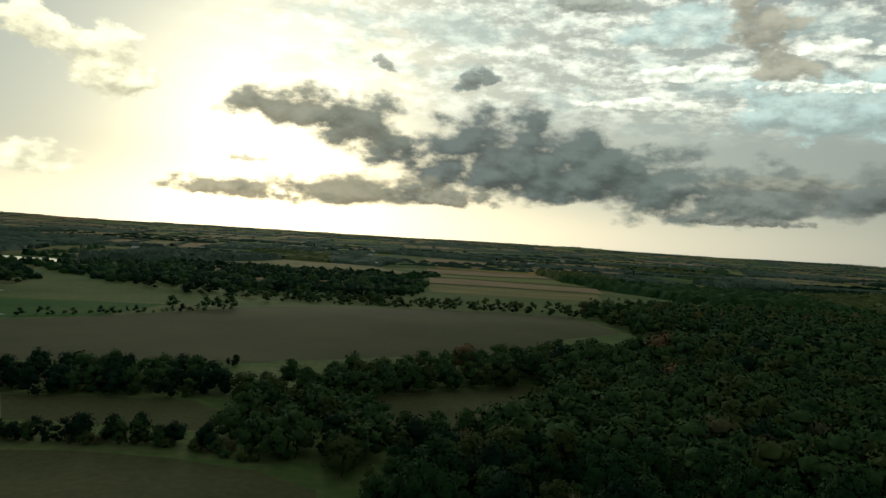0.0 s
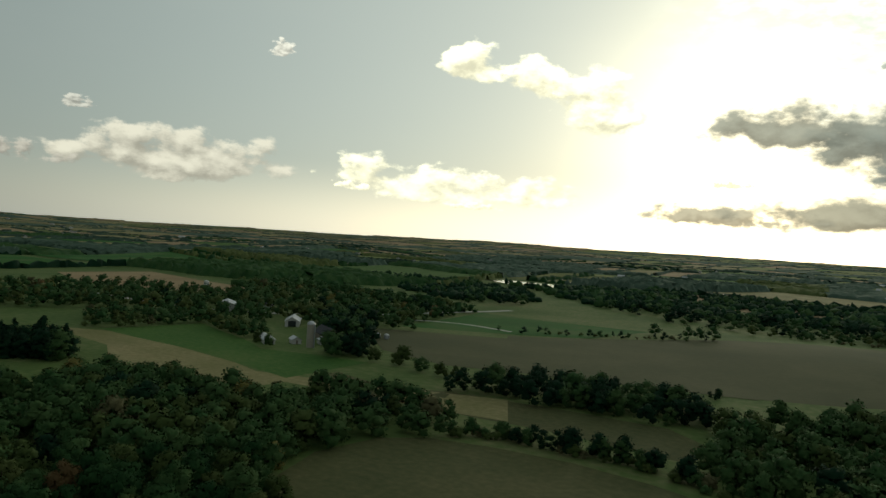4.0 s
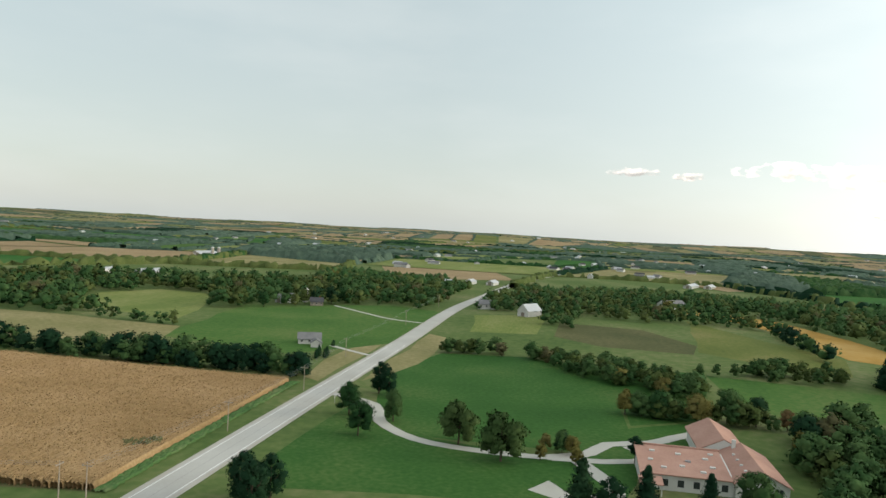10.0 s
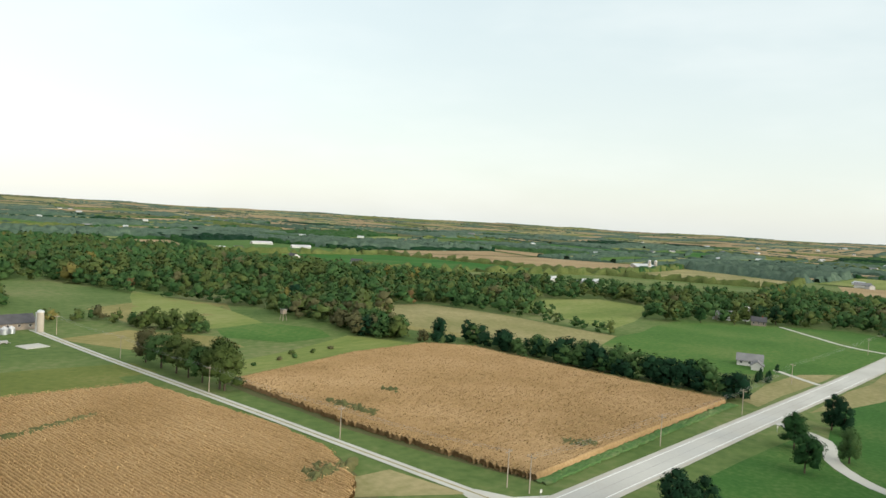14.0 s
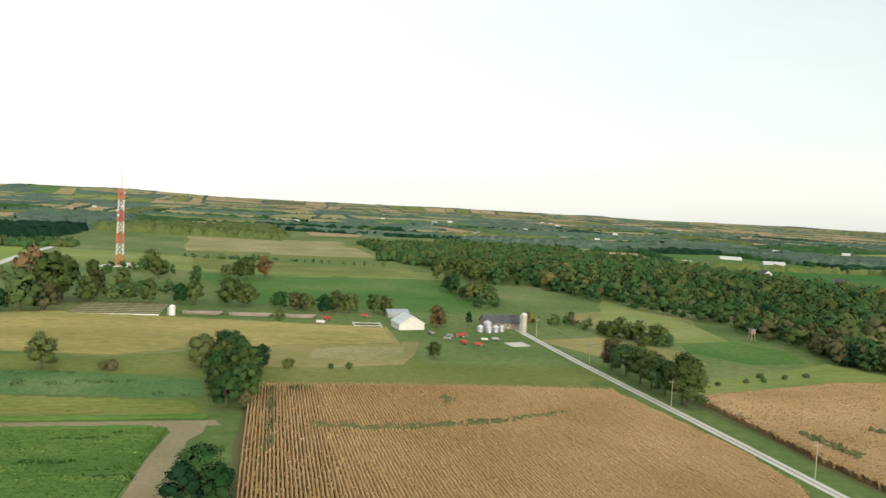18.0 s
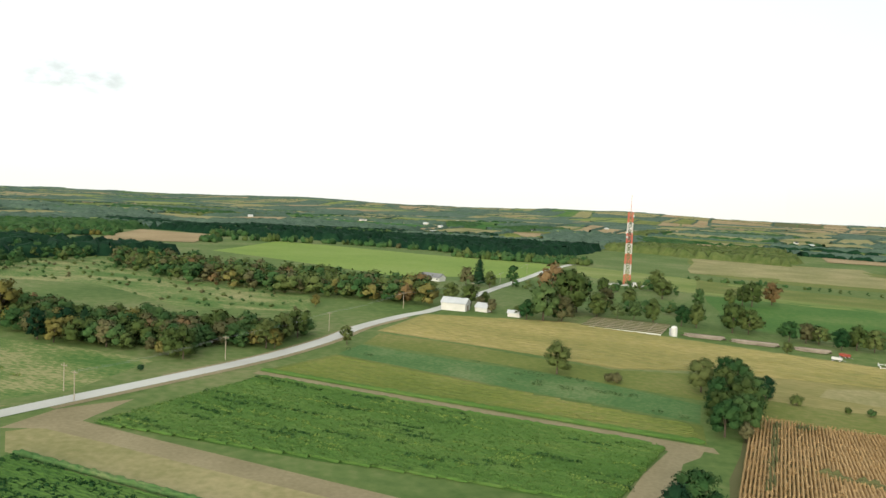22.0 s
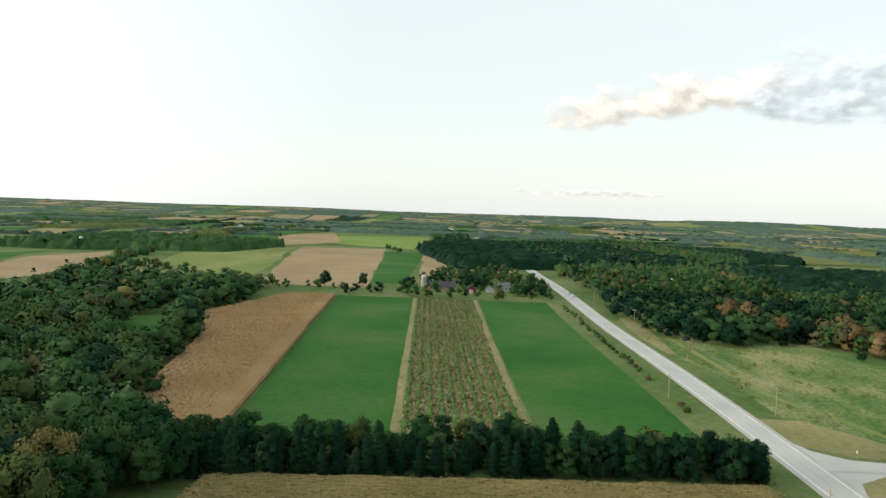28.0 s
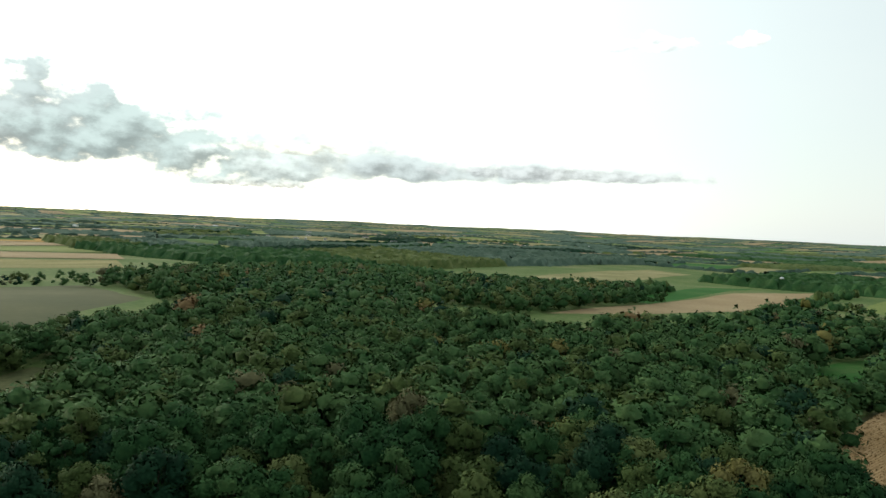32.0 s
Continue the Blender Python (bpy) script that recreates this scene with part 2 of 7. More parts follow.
M = {
    "meadow": material("meadow_grass", [(0.056, 0.096, 0.026), (0.094, 0.132, 0.042), (0.168, 0.170, 0.078)], 0.012, 0.25, bump=0.2, spread=0.17, grain=0.4),
    "rough_meadow": material("rough_meadow", [(0.055, 0.115, 0.028), (0.115, 0.155, 0.05), (0.25, 0.225, 0.11)], 0.03, 0.5, bump=0.3, stretch=(0.7, 1.6, 1), spread=0.11, grain=0.45),
    "lawn": material("mown_lawn", [(0.025, 0.074, 0.016), (0.039, 0.099, 0.022), (0.080, 0.126, 0.036)], 0.02, 0.6, bump=0.1, spread=0.17, grain=0.4),
    "winter_wheat": material("winter_wheat", [(0.022, 0.080, 0.014), (0.032, 0.104, 0.019), (0.074, 0.116, 0.036)], 0.014, 0.3, bump=0.1, spread=0.17),
    "bright_hay": material("bright_hay", [(0.115, 0.175, 0.040), (0.155, 0.215, 0.050), (0.20, 0.24, 0.075)], 0.01, 0.2, bump=0.1, grain=0.4),
    "bean": material("green_crop", [(0.040, 0.088, 0.020), (0.062, 0.118, 0.028), (0.100, 0.148, 0.042)], 0.05, 0.7, bump=0.3, stretch=(0.3, 1.3, 1), spread=0.2, grain=0.4),
    "pasture": material("pasture_grass", [(0.038, 0.092, 0.019), (0.062, 0.124, 0.028), (0.115, 0.15, 0.048)], 0.015, 0.4, bump=0.15, spread=0.17, grain=0.4),
    "dull": material("dull_dry_grass", [(0.056, 0.067, 0.027), (0.084, 0.088, 0.038), (0.122, 0.114, 0.054)], 0.02, 0.4, bump=0.2, spread=0.17, grain=0.4),
    "brown_soil": material("brown_stubble_soil", [(0.060, 0.068, 0.034), (0.080, 0.084, 0.042), (0.108, 0.106, 0.056)], 0.015, 0.3, bump=0.1),
    "hay_green": material("yellow_green_hay", [(0.10, 0.14, 0.035), (0.155, 0.185, 0.055), (0.22, 0.22, 0.09)], 0.015, 0.4, bump=0.15, spread=0.17, stretch=(0.4, 1.5, 1), grain=0.4),
    "olive_crop": material("olive_crop", [(0.078, 0.106, 0.026), (0.116, 0.135, 0.036), (0.175, 0.162, 0.062)], 0.02, 0.4, bump=0.2, spread=0.17, grain=0.4),
    "hay": material("dry_hay", [(0.14, 0.142, 0.055), (0.205, 0.186, 0.085), (0.29, 0.245, 0.13)], 0.02, 0.4, bump=0.2, spread=0.17, grain=0.4),
    "corn": material("ripe_corn", [(0.23, 0.15, 0.064), (0.335, 0.22, 0.105), (0.43, 0.30, 0.16)], 0.03, 1.3, bump=0.25, island=0.03, grain=0.5, spread=0.2),
    # olive from weeds, and darkened in colour for the partly backlit side
    "weedy_corn": material("weedy_corn", [(0.105, 0.098, 0.034), (0.175, 0.142, 0.058), (0.26, 0.20, 0.095)], 0.04, 1.3, bump=0.25, island=0.03, grain=0.5, spread=0.18),
    "gold_hay": material("golden_olive_hay", [(0.125, 0.128, 0.045), (0.190, 0.170, 0.066), (0.275, 0.225, 0.10)], 0.02, 0.4, bump=0.2, spread=0.16, stretch=(0.5, 1.4, 1), grain=0.4),
    "corn_leaf": material("corn_leaves", [(0.23, 0.15, 0.064), (0.335, 0.22, 0.103), (0.44, 0.31, 0.165)], 0.05, 1.5, island=0.4, grain=0.4, spread=0.3),
    "weedy_leaf": material("weedy_corn_leaves", [(0.09, 0.095, 0.03), (0.17, 0.145, 0.055), (0.28, 0.22, 0.10)], 0.05, 1.5, island=0.5, grain=0.4, spread=0.3),
    "bean_leaf": material("bean_leaves", [(0.036, 0.082, 0.018), (0.062, 0.118, 0.027), (0.110, 0.160, 0.045)], 0.05, 1.5, island=0.5, grain=0.4, spread=0.3),
    "withered": material("withered_plants", [(0.13, 0.10, 0.052), (0.23, 0.185, 0.10), (0.34, 0.28, 0.155)], 0.05, 1.5, island=0.5, grain=0.4, spread=0.3),
    # darker copies of the corn, with its backlit look put into the colour
    "backlit_corn": material("ripe_corn_backlit_tone", [(0.185, 0.122, 0.054), (0.275, 0.182, 0.09), (0.365, 0.255, 0.14)], 0.03, 1.3, bump=0.25, island=0.03, grain=0.5, spread=0.2),
    "backlit_leaf": material("corn_leaves_backlit_tone", [(0.185, 0.122, 0.054), (0.275, 0.182, 0.088), (0.37, 0.26, 0.14)], 0.05, 1.5, island=0.4, grain=0.4, spread=0.3),
    "corn_floor": material("corn_stubble_ground", [(0.075, 0.085, 0.035), (0.115, 0.105, 0.05)], 0.05, 1.0, bump=0.1),
    "stubble": material("tan_stubble", [(0.19, 0.14, 0.075), (0.265, 0.195, 0.108), (0.33, 0.255, 0.15)], 0.015, 0.3, bump=0.1, grain=0.4),
    "soil": material("bare_track_soil", [(0.15, 0.125, 0.072), (0.21, 0.174, 0.103), (0.275, 0.232, 0.145)], 0.05, 0.8, bump=0.1, grain=0.4),
    "gold": material("golden_grass", [(0.22, 0.13, 0.03), (0.33, 0.20, 0.05), (0.40, 0.27, 0.1)], 0.02, 0.3, bump=0.2),
    "road": material("concrete_road", [(0.34, 0.33, 0.30), (0.41, 0.40, 0.37), (0.47, 0.46, 0.425)], 0.04, 1.5, rough=0.85),
    "shoulder": material("gravel_shoulder", [(0.33, 0.31, 0.265), (0.43, 0.41, 0.36)], 0.1, 2.0, bump=0.02),
    "gravel": material("pale_gravel", [(0.36, 0.35, 0.31), (0.46, 0.45, 0.41)], 0.08, 2.0, bump=0.02),
    "paint": material("road_paint", [(0.72, 0.72, 0.68), (0.8, 0.8, 0.77)], 0.3, 2.0, rough=0.6),
    "seam": material("tar_seam", [(0.26, 0.26, 0.25), (0.34, 0.335, 0.32)], 0.3, 2.0),
    "yellow_paint": material("yellow_paint", [(0.50, 0.40, 0.16), (0.58, 0.47, 0.2)], 0.3, 2.0, rough=0.6),
    "weedy": material("weedy_green_strip", [(0.044, 0.098, 0.032), (0.070, 0.128, 0.043), (0.140, 0.170, 0.075)], 0.04, 0.6, bump=0.3, spread=0.17, grain=0.45),
    "water": material("pond_water", [(0.03, 0.04, 0.04), (0.04, 0.05, 0.05)], 0.05, 0.5, rough=0.05, spec=0.6),
    "white": material("white_siding", [(0.44, 0.43, 0.41), (0.56, 0.55, 0.53)], 0.3, 3.0, rough=0.6),
    "grey_siding": material("pale_grey_siding", [(0.50, 0.50, 0.47), (0.58, 0.58, 0.55)], 0.3, 3.0, rough=0.7),
    "red_barn": material("red_barn_boards", [(0.16, 0.035, 0.028), (0.24, 0.06, 0.045)], 0.3, 2.0, rough=0.8),
    "pink_roof": material("faded_terracotta_roof", [(0.28, 0.17, 0.13), (0.36, 0.215, 0.168), (0.42, 0.265, 0.212)], 0.15, 1.5, rough=0.85, grain=0.4),
    "grey_roof": material("grey_shingles", [(0.13, 0.13, 0.135), (0.20, 0.20, 0.205)], 0.3, 2.0, rough=0.9),
    "dark_roof": material("dark_shingles", [(0.05, 0.05, 0.055), (0.085, 0.085, 0.09)], 0.3, 2.0, rough=0.9),
    "metal_roof": material("pale_metal_roof", [(0.38, 0.39, 0.40), (0.50, 0.51, 0.52)], 0.2, 2.0, rough=0.45, metal=0.3),
    "galvanised": material("galvanised_steel", [(0.30, 0.32, 0.34), (0.42, 0.44, 0.46)], 0.3, 2.0, rough=0.4, metal=0.6),
    "concrete": material("silo_concrete", [(0.31, 0.28, 0.235), (0.41, 0.375, 0.32)], 0.3, 2.0, rough=0.9),
    "window": material("window_glass_dark", [(0.02, 0.025, 0.03), (0.04, 0.045, 0.05)], 0.3, 1.0, rough=0.1, spec=0.6),
    "pole": material("weathered_pole_wood", [(0.26, 0.21, 0.16), (0.36, 0.31, 0.25)], 0.3, 4.0, rough=0.9),
    "wood": material("weathered_boards", [(0.18, 0.15, 0.12), (0.28, 0.24, 0.2)], 0.3, 3.0, rough=0.9),
    "bark": material("bark", [(0.05, 0.04, 0.03), (0.10, 0.08, 0.06)], 0.5, 4.0, bump=0.05),
    "tower_red": material("tower_red_paint", [(0.42, 0.10, 0.07), (0.52, 0.14, 0.10)], 0.3, 2.0, rough=0.6),
    "red": material("red_machine_paint", [(0.24, 0.05, 0.035), (0.33, 0.08, 0.055)], 0.5, 2.0, rough=0.6),
    "steel": material("grey_steel", [(0.24, 0.24, 0.25), (0.36, 0.36, 0.37)], 0.5, 2.0, rough=0.5, metal=0.5),
    "black": material("black_rubber", [(0.02, 0.02, 0.02), (0.04, 0.04, 0.04)], 0.5, 2.0, rough=0.8),
}
LEAF = {
    "green": [(0.014, 0.047, 0.016), (0.033, 0.083, 0.026), (0.072, 0.126, 0.042)],
    "dark": [(0.007, 0.028, 0.014), (0.015, 0.046, 0.021), (0.031, 0.070, 0.030)],
    "olive": [(0.040, 0.066, 0.018), (0.074, 0.106, 0.031), (0.128, 0.152, 0.052)],
    "yellow": [(0.10, 0.094, 0.024), (0.150, 0.136, 0.038), (0.21, 0.188, 0.066)],
    "orange": [(0.118, 0.082, 0.035), (0.170, 0.113, 0.050), (0.23, 0.156, 0.076)],
    "brown": [(0.058, 0.060, 0.027), (0.096, 0.095, 0.043), (0.148, 0.140, 0.068)],
    "willow": [(0.040, 0.076, 0.024), (0.075, 0.120, 0.040), (0.13, 0.175, 0.072)],
    # distance haze is put into this paler, bluer leaf colour
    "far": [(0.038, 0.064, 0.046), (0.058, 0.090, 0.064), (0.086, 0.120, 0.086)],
}
for kind, cols in LEAF.items():
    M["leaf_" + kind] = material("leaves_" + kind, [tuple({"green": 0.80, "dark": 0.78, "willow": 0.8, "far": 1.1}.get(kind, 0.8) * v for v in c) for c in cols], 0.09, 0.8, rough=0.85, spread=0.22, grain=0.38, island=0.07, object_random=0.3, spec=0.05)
# ---- the lie of the land ----
EYE_Z = 65.0
# gentle rises: centre x, y, height, half-widths along x and y
RISES = [(-330, -330, 3.0, 90, 80), (40, 520, 5.0, 220, 120), (-560, 60, 4.0, 160, 110),
         (520, -40, -3.0, 130, 150), (330, 420, 4.0, 220, 160), (160, -420, 4.0, 200, 90)]
# long wooded ridges far off
RIDGES = [(-3300, -300, 26, 260, 420), (900, -4100, 30, 900, 350), (2400, -3500, 26, 700, 400), (-900, -4300, 16, 900, 300),
          (3300, 600, 18, 320, 600), (3900, -1500, 20, 300, 800), (-1900, 3900, 14, 700, 260), (-4200, 1300, 12, 250, 600)]


def land(x, y):
    """Height of the ground at x, y; works on numbers and arrays."""
    r = np.hypot(x, y)
    far = np.clip((r - 1400.0) / 3400.0, 0, 1.1)
    near = np.clip((r - 120.0) / 400.0, 0, 1)
    z = 46.0 * far ** 1.5 + near * (1.0 * np.sin(x / 97 + 1.3) * np.cos(y / 83) + 0.7 * np.sin((x + y) / 61))
    z = z + np.clip((r - 1200) / 800, 0, 1) * 4.0 * np.sin(x / 310 + 2.0) * np.sin(y / 270 + 0.6)
    for cx, cy, h, sx, sy in RISES + RIDGES:
        z = z + h * np.exp(-((x - cx) / sx) ** 2 - ((y - cy) / sy) ** 2)
    return z
# ---- helpers for meshes ----
def mesh_of(name, verts, faces, mat, smooth=False):
    me = bpy.data.meshes.new(name)
    me.from_pydata([tuple(map(float, v)) for v in verts], [], [tuple(map(int, f)) for f in faces])
    me.materials.append(mat)
    if smooth:
        me.polygons.foreach_set("use_smooth", [True] * len(me.polygons))
    return me


def structure(name, verts, faces, mat, label, category, smooth=False, kind="structure"):
    return tagged(new(name, mesh_of(name, verts, faces, mat, smooth)), label, category, kind=kind)


def cut(poly, axis, at, keep_above):
    """The part of a convex or simple polygon on one side of the line axis = at."""
    out = []
    for a, b in zip(poly, poly[1:] + poly[:1]):
        ina, inb = (a[axis] >= at) == keep_above, (b[axis] >= at) == keep_above
        if ina:
            out.append(a)
        if ina != inb:
            f = (at - a[axis]) / (b[axis] - a[axis])
            out.append((a[0] + f * (b[0] - a[0]), a[1] + f * (b[1] - a[1])))
    return out


def inside(poly, x, y):
    hit = False
    for (x1, y1), (x2, y2) in zip(poly, poly[1:] + poly[:1]):
        if (y1 > y) != (y2 > y) and x < x1 + (y - y1) * (x2 - x1) / (y2 - y1):
            hit = not hit
    return hit


def drape(poly, cell):
    """The polygon cut along a square grid, as flat pieces."""
    poly = [tuple(map(float, p)) for p in poly]
    x0, x1 = min(p[0] for p in poly), max(p[0] for p in poly)
    pieces = []
    x = math.floor(x0 / cell) * cell
    while x < x1:
        strip = cut(cut(poly, 0, x, True), 0, x + cell, False) if len(poly) > 2 else []
        if len(strip) > 2:
            y0, y1 = min(p[1] for p in strip), max(p[1] for p in strip)
            y = math.floor(y0 / cell) * cell
            while y < y1:
                piece = cut(cut(strip, 1, y, True), 1, y + cell, False)
                if len(piece) > 2:
                    pieces.append(piece)
                y += cell
        x += cell
    return pieces


def wavy(poly, amount=1.5, step=14.0, seed=0):
    """The outline with small natural irregularities."""
    rng = random.Random(seed)
    out = []
    for (x1, y1), (x2, y2) in zip(poly, poly[1:] + poly[:1]):
        n = max(1, int(math.hypot(x2 - x1, y2 - y1) / step))
        for k in range(n):
            f = k / n
            j = amount if k else 0
            out.append((x1 + f * (x2 - x1) + rng.uniform(-j, j), y1 + f * (y2 - y1) + rng.uniform(-j, j)))
    return out


FIELDS, KEEP_CLEAR = [], []


def field(name, poly, mat, label, lift=0.25, seed=1, amount=1.5, category="field", clear=True):
    r = min(math.hypot(*p) for p in poly)
    FIELDS.append(poly)
    if clear:
        KEEP_CLEAR.append(poly)
    cell = 12.0 if r < 400 else 24.0 if r < 1000 else 60.0
    lift = 0.14 * lift + r / 16000.0 if r < 700 else 0.4 * lift + r / 8000.0 if r < 1000 else lift + r / 2500.0
    pieces = drape(wavy(poly, amount + (r / 400 if amount > 0.4 else 0), 14.0 + r / 20, seed), cell)
    verts, faces, seen = [], [], {}
    for piece in pieces:
        ids = []
        for p in piece:
            key = (round(p[0], 2), round(p[1], 2))
            if key not in seen:
                seen[key] = len(verts)
                verts.append((p[0], p[1], float(land(p[0], p[1])) + lift))
            if not ids or ids[-1] != seen[key]:
                ids.append(seen[key])
        if ids and ids[0] == ids[-1]:
            ids.pop()
        if len(set(ids)) > 2 and len(set(ids)) == len(ids):
            faces.append(ids)
    return structure(name, verts, faces, M[mat], label, category)


def rows_of(poly, heading, spacing, height, mat, name, label, width=0.55, step=2.4, jitter=0.22, seed=3, gaps=0.0):
    """Standing crop: each row a ridge of leaves with a ragged top, clipped to the field."""
    rng = np.random.RandomState(seed)
    c, s = math.cos(radians(heading)), math.sin(radians(heading))
    turned = [(x * c + y * s, -x * s + y * c) for x, y in poly]
    v0, v1 = min(p[1] for p in turned), max(p[1] for p in turned)
    V, Fc, base = [], [], 0
    v = v0 + spacing / 2
    while v < v1:
        xs = sorted(a[0] + (v - a[1]) * (b[0] - a[0]) / (b[1] - a[1]) for a, b in zip(turned, turned[1:] + turned[:1]) if (a[1] > v) != (b[1] > v))
        for ua, ub in zip(xs[::2], xs[1::2]):
            if ub - ua < 3 or rng.rand() < gaps:
                continue
            n = max(2, int((ub - ua) / step))
            u = np.linspace(ua + rng.uniform(0, 1.5), ub - rng.uniform(0, 1.5), n + 1)
            w = width * (1 + jitter * rng.randn(n + 1))
            top = height * (1 + jitter * 0.6 * rng.randn(n + 1))
            off = 0.045 * spacing * rng.randn(n + 1)
            pts = []
            top[[0, -1]] *= 0.8
            for side, hh in ((-1, 0.0), (-1, 0.62), (-0.5, 0.92), (0, 1.0), (0.5, 0.92), (1, 0.62), (1, 0.0)):
                vv = v + side * w + off
                X, Y = u * c - vv * s, u * s + vv * c
                pts.append(np.stack([X, Y, land(X, Y) + 0.1 + hh * top], 1))
            V.append(np.stack(pts, 1).reshape(-1, 3))
            k = base + 7 * np.arange(n)[:, None]
            Fc.append(np.concatenate([k + np.array([j, j + 7, j + 8, j + 1]) for j in range(6)], 0))
            base += 7 * (n + 1)
        v += spacing
    me = quads(name, np.concatenate(V), np.concatenate(Fc), M[mat])
    return tagged(new(name, me), label, "crop", kind="stuff")


def quads(name, V, Q, mat):
    """A mesh straight from arrays of corners and four-cornered faces."""
    me = bpy.data.meshes.new(name)
    me.vertices.add(len(V))
    me.vertices.foreach_set("co", np.ascontiguousarray(V, dtype=np.float32).ravel())
    n = Q.shape[1]
    me.loops.add(Q.size)
    me.loops.foreach_set("vertex_index", np.ascontiguousarray(Q, dtype=np.int32).ravel())
    me.polygons.add(len(Q))
    me.polygons.foreach_set("loop_start", np.arange(0, Q.size, n, dtype=np.int32))
    me.polygons.foreach_set("loop_total", np.full(len(Q), n, dtype=np.int32))
    me.update(calc_edges=True)
    me.materials.append(mat)
    return me


def spline(line, step=6.0):
    """A smooth line through the points."""
    P = [Vector((*p, 0)) for p in line]
    P = [2 * P[0] - P[1]] + P + [2 * P[-1] - P[-2]]
    out = []
    for a, b, c, d in zip(P, P[1:], P[2:], P[3:]):
        n = max(1, int((c - b).length / step))
        for k in range(n):
            t = k / n
            out.append(0.5 * ((2 * b) + (c - a) * t + (2 * a - 5 * b + 4 * c - d) * t * t + (3 * b - a - 3 * c + d) * t ** 3))
    return out + [P[-2]]


def ribbon(name, line, half, mat, label, lift=0.35, side=0.0, category="road", step=6.0, dash=0):
    pts = spline(line, step)
    verts, faces = [], []
    for i, p in enumerate(pts):
        d = (pts[min(i + 1, len(pts) - 1)] - pts[max(i - 1, 0)]).normalized()
        nrm = Vector((-d.y, d.x, 0))
        up = 0.3 * lift + p.length / 7000.0 if p.length < 1000 else lift + p.length / 2500.0
        for k in (-1, 1):
            q = p + nrm * (side + k * half)
            verts.append((q.x, q.y, float(land(q.x, q.y)) + up))
        if i and not (dash and i % dash == 0):
            faces.append((2 * i - 2, 2 * i - 1, 2 * i + 1, 2 * i))
    return structure(name, verts, faces, M[mat], label, category)


# ---- ground ----
def ground():
    radii = [0.0]
    r = 12.0
    while r < 4900:
        radii.append(r)
        r *= 1.032
        r += 1.0
    radii.append(4900.0)
    n = 420
    a = np.linspace(0, 2 * np.pi, n, endpoint=False)
    R = np.array(radii[1:])
    X, Y = R[:, None] * np.cos(a), R[:, None] * np.sin(a)
    V = np.stack([X, Y, land(X, Y)], -1).reshape(-1, 3)
    i, j = np.meshgrid(np.arange(len(R) - 1), np.arange(n), indexing="ij")
    Q = np.stack([i * n + j, (i + 1) * n + j, (i + 1) * n + (j + 1) % n, i * n + (j + 1) % n], -1).reshape(-1, 4)
    inner = np.stack([np.arange(0, n, 2), np.arange(1, n, 2), np.arange(2, n + 1, 2) % n, np.full(n // 2, len(V))], -1)
    V = np.concatenate([V, [[0, 0, float(land(0.0, 0.0))]]])
    me = quads("ground", V, np.concatenate([Q, inner]), M["meadow"])
    me.polygons.foreach_set("use_smooth", [True] * len(me.polygons))
    tagged(new("ground", me), "rolling grass farmland reaching to the horizon", "ground", kind="structure")


ground()
# ---- trees ----
def ball(level):
    """A unit sphere of triangles."""
    bm = bmesh.new()
    bmesh.ops.create_icosphere(bm, subdivisions=level, radius=1.0)
    V = np.array([v.co[:] for v in bm.verts])
    bm.verts.index_update()
    T = np.array([[v.index for v in f.verts] for f in bm.faces])
    bm.free()
    return V, T


BALLS = {1: ball(1)}


def sprays(rng, centres, radii, count, size, droop=0.0, loose=0.75):
    """Small pointed sprays of leaves in and around the lobes of a crown, facing outward; corners, triangles, and the way each one faces."""
    n = len(centres) * count
    c, r = np.repeat(np.asarray(centres, float), count, 0), np.repeat(np.asarray(radii, float), count, 0)
    d = rng.randn(n, 3)
    d /= np.linalg.norm(d, axis=1, keepdims=True)
    d[:, 2] = np.where(d[:, 2] < -0.45, -d[:, 2], d[:, 2])
    p = c + d * r * (0.60 + 0.58 * rng.rand(n, 1))
    nrm = d + loose * rng.randn(n, 3)
    nrm /= np.linalg.norm(nrm, axis=1, keepdims=True)
    a = np.cross(nrm, rng.randn(n, 3))
    a /= np.linalg.norm(a, axis=1, keepdims=True)
    b = np.cross(nrm, a)
    if droop:
        a = a * (1 - droop) + np.array([0, 0, -1.0]) * droop
    s = size * (0.5 + 0.9 * rng.rand(n, 1))
    V = np.stack([p - a * s * 0.7 - b * s * 0.62, p + a * s, p - a * s * 0.7 + b * s * 0.62], 1).reshape(-1, 3)
    T = np.arange(0, len(V), 3)[:, None] + np.array([0, 1, 2])
    # turn every spray to face out of its lobe
    out = np.einsum("ij,ij->i", np.cross(V[1::3] - V[0::3], V[2::3] - V[0::3]), d) < 0
    T[out] = T[out][:, [0, 2, 1]]
    return V, T, np.repeat(d, 3, 0)


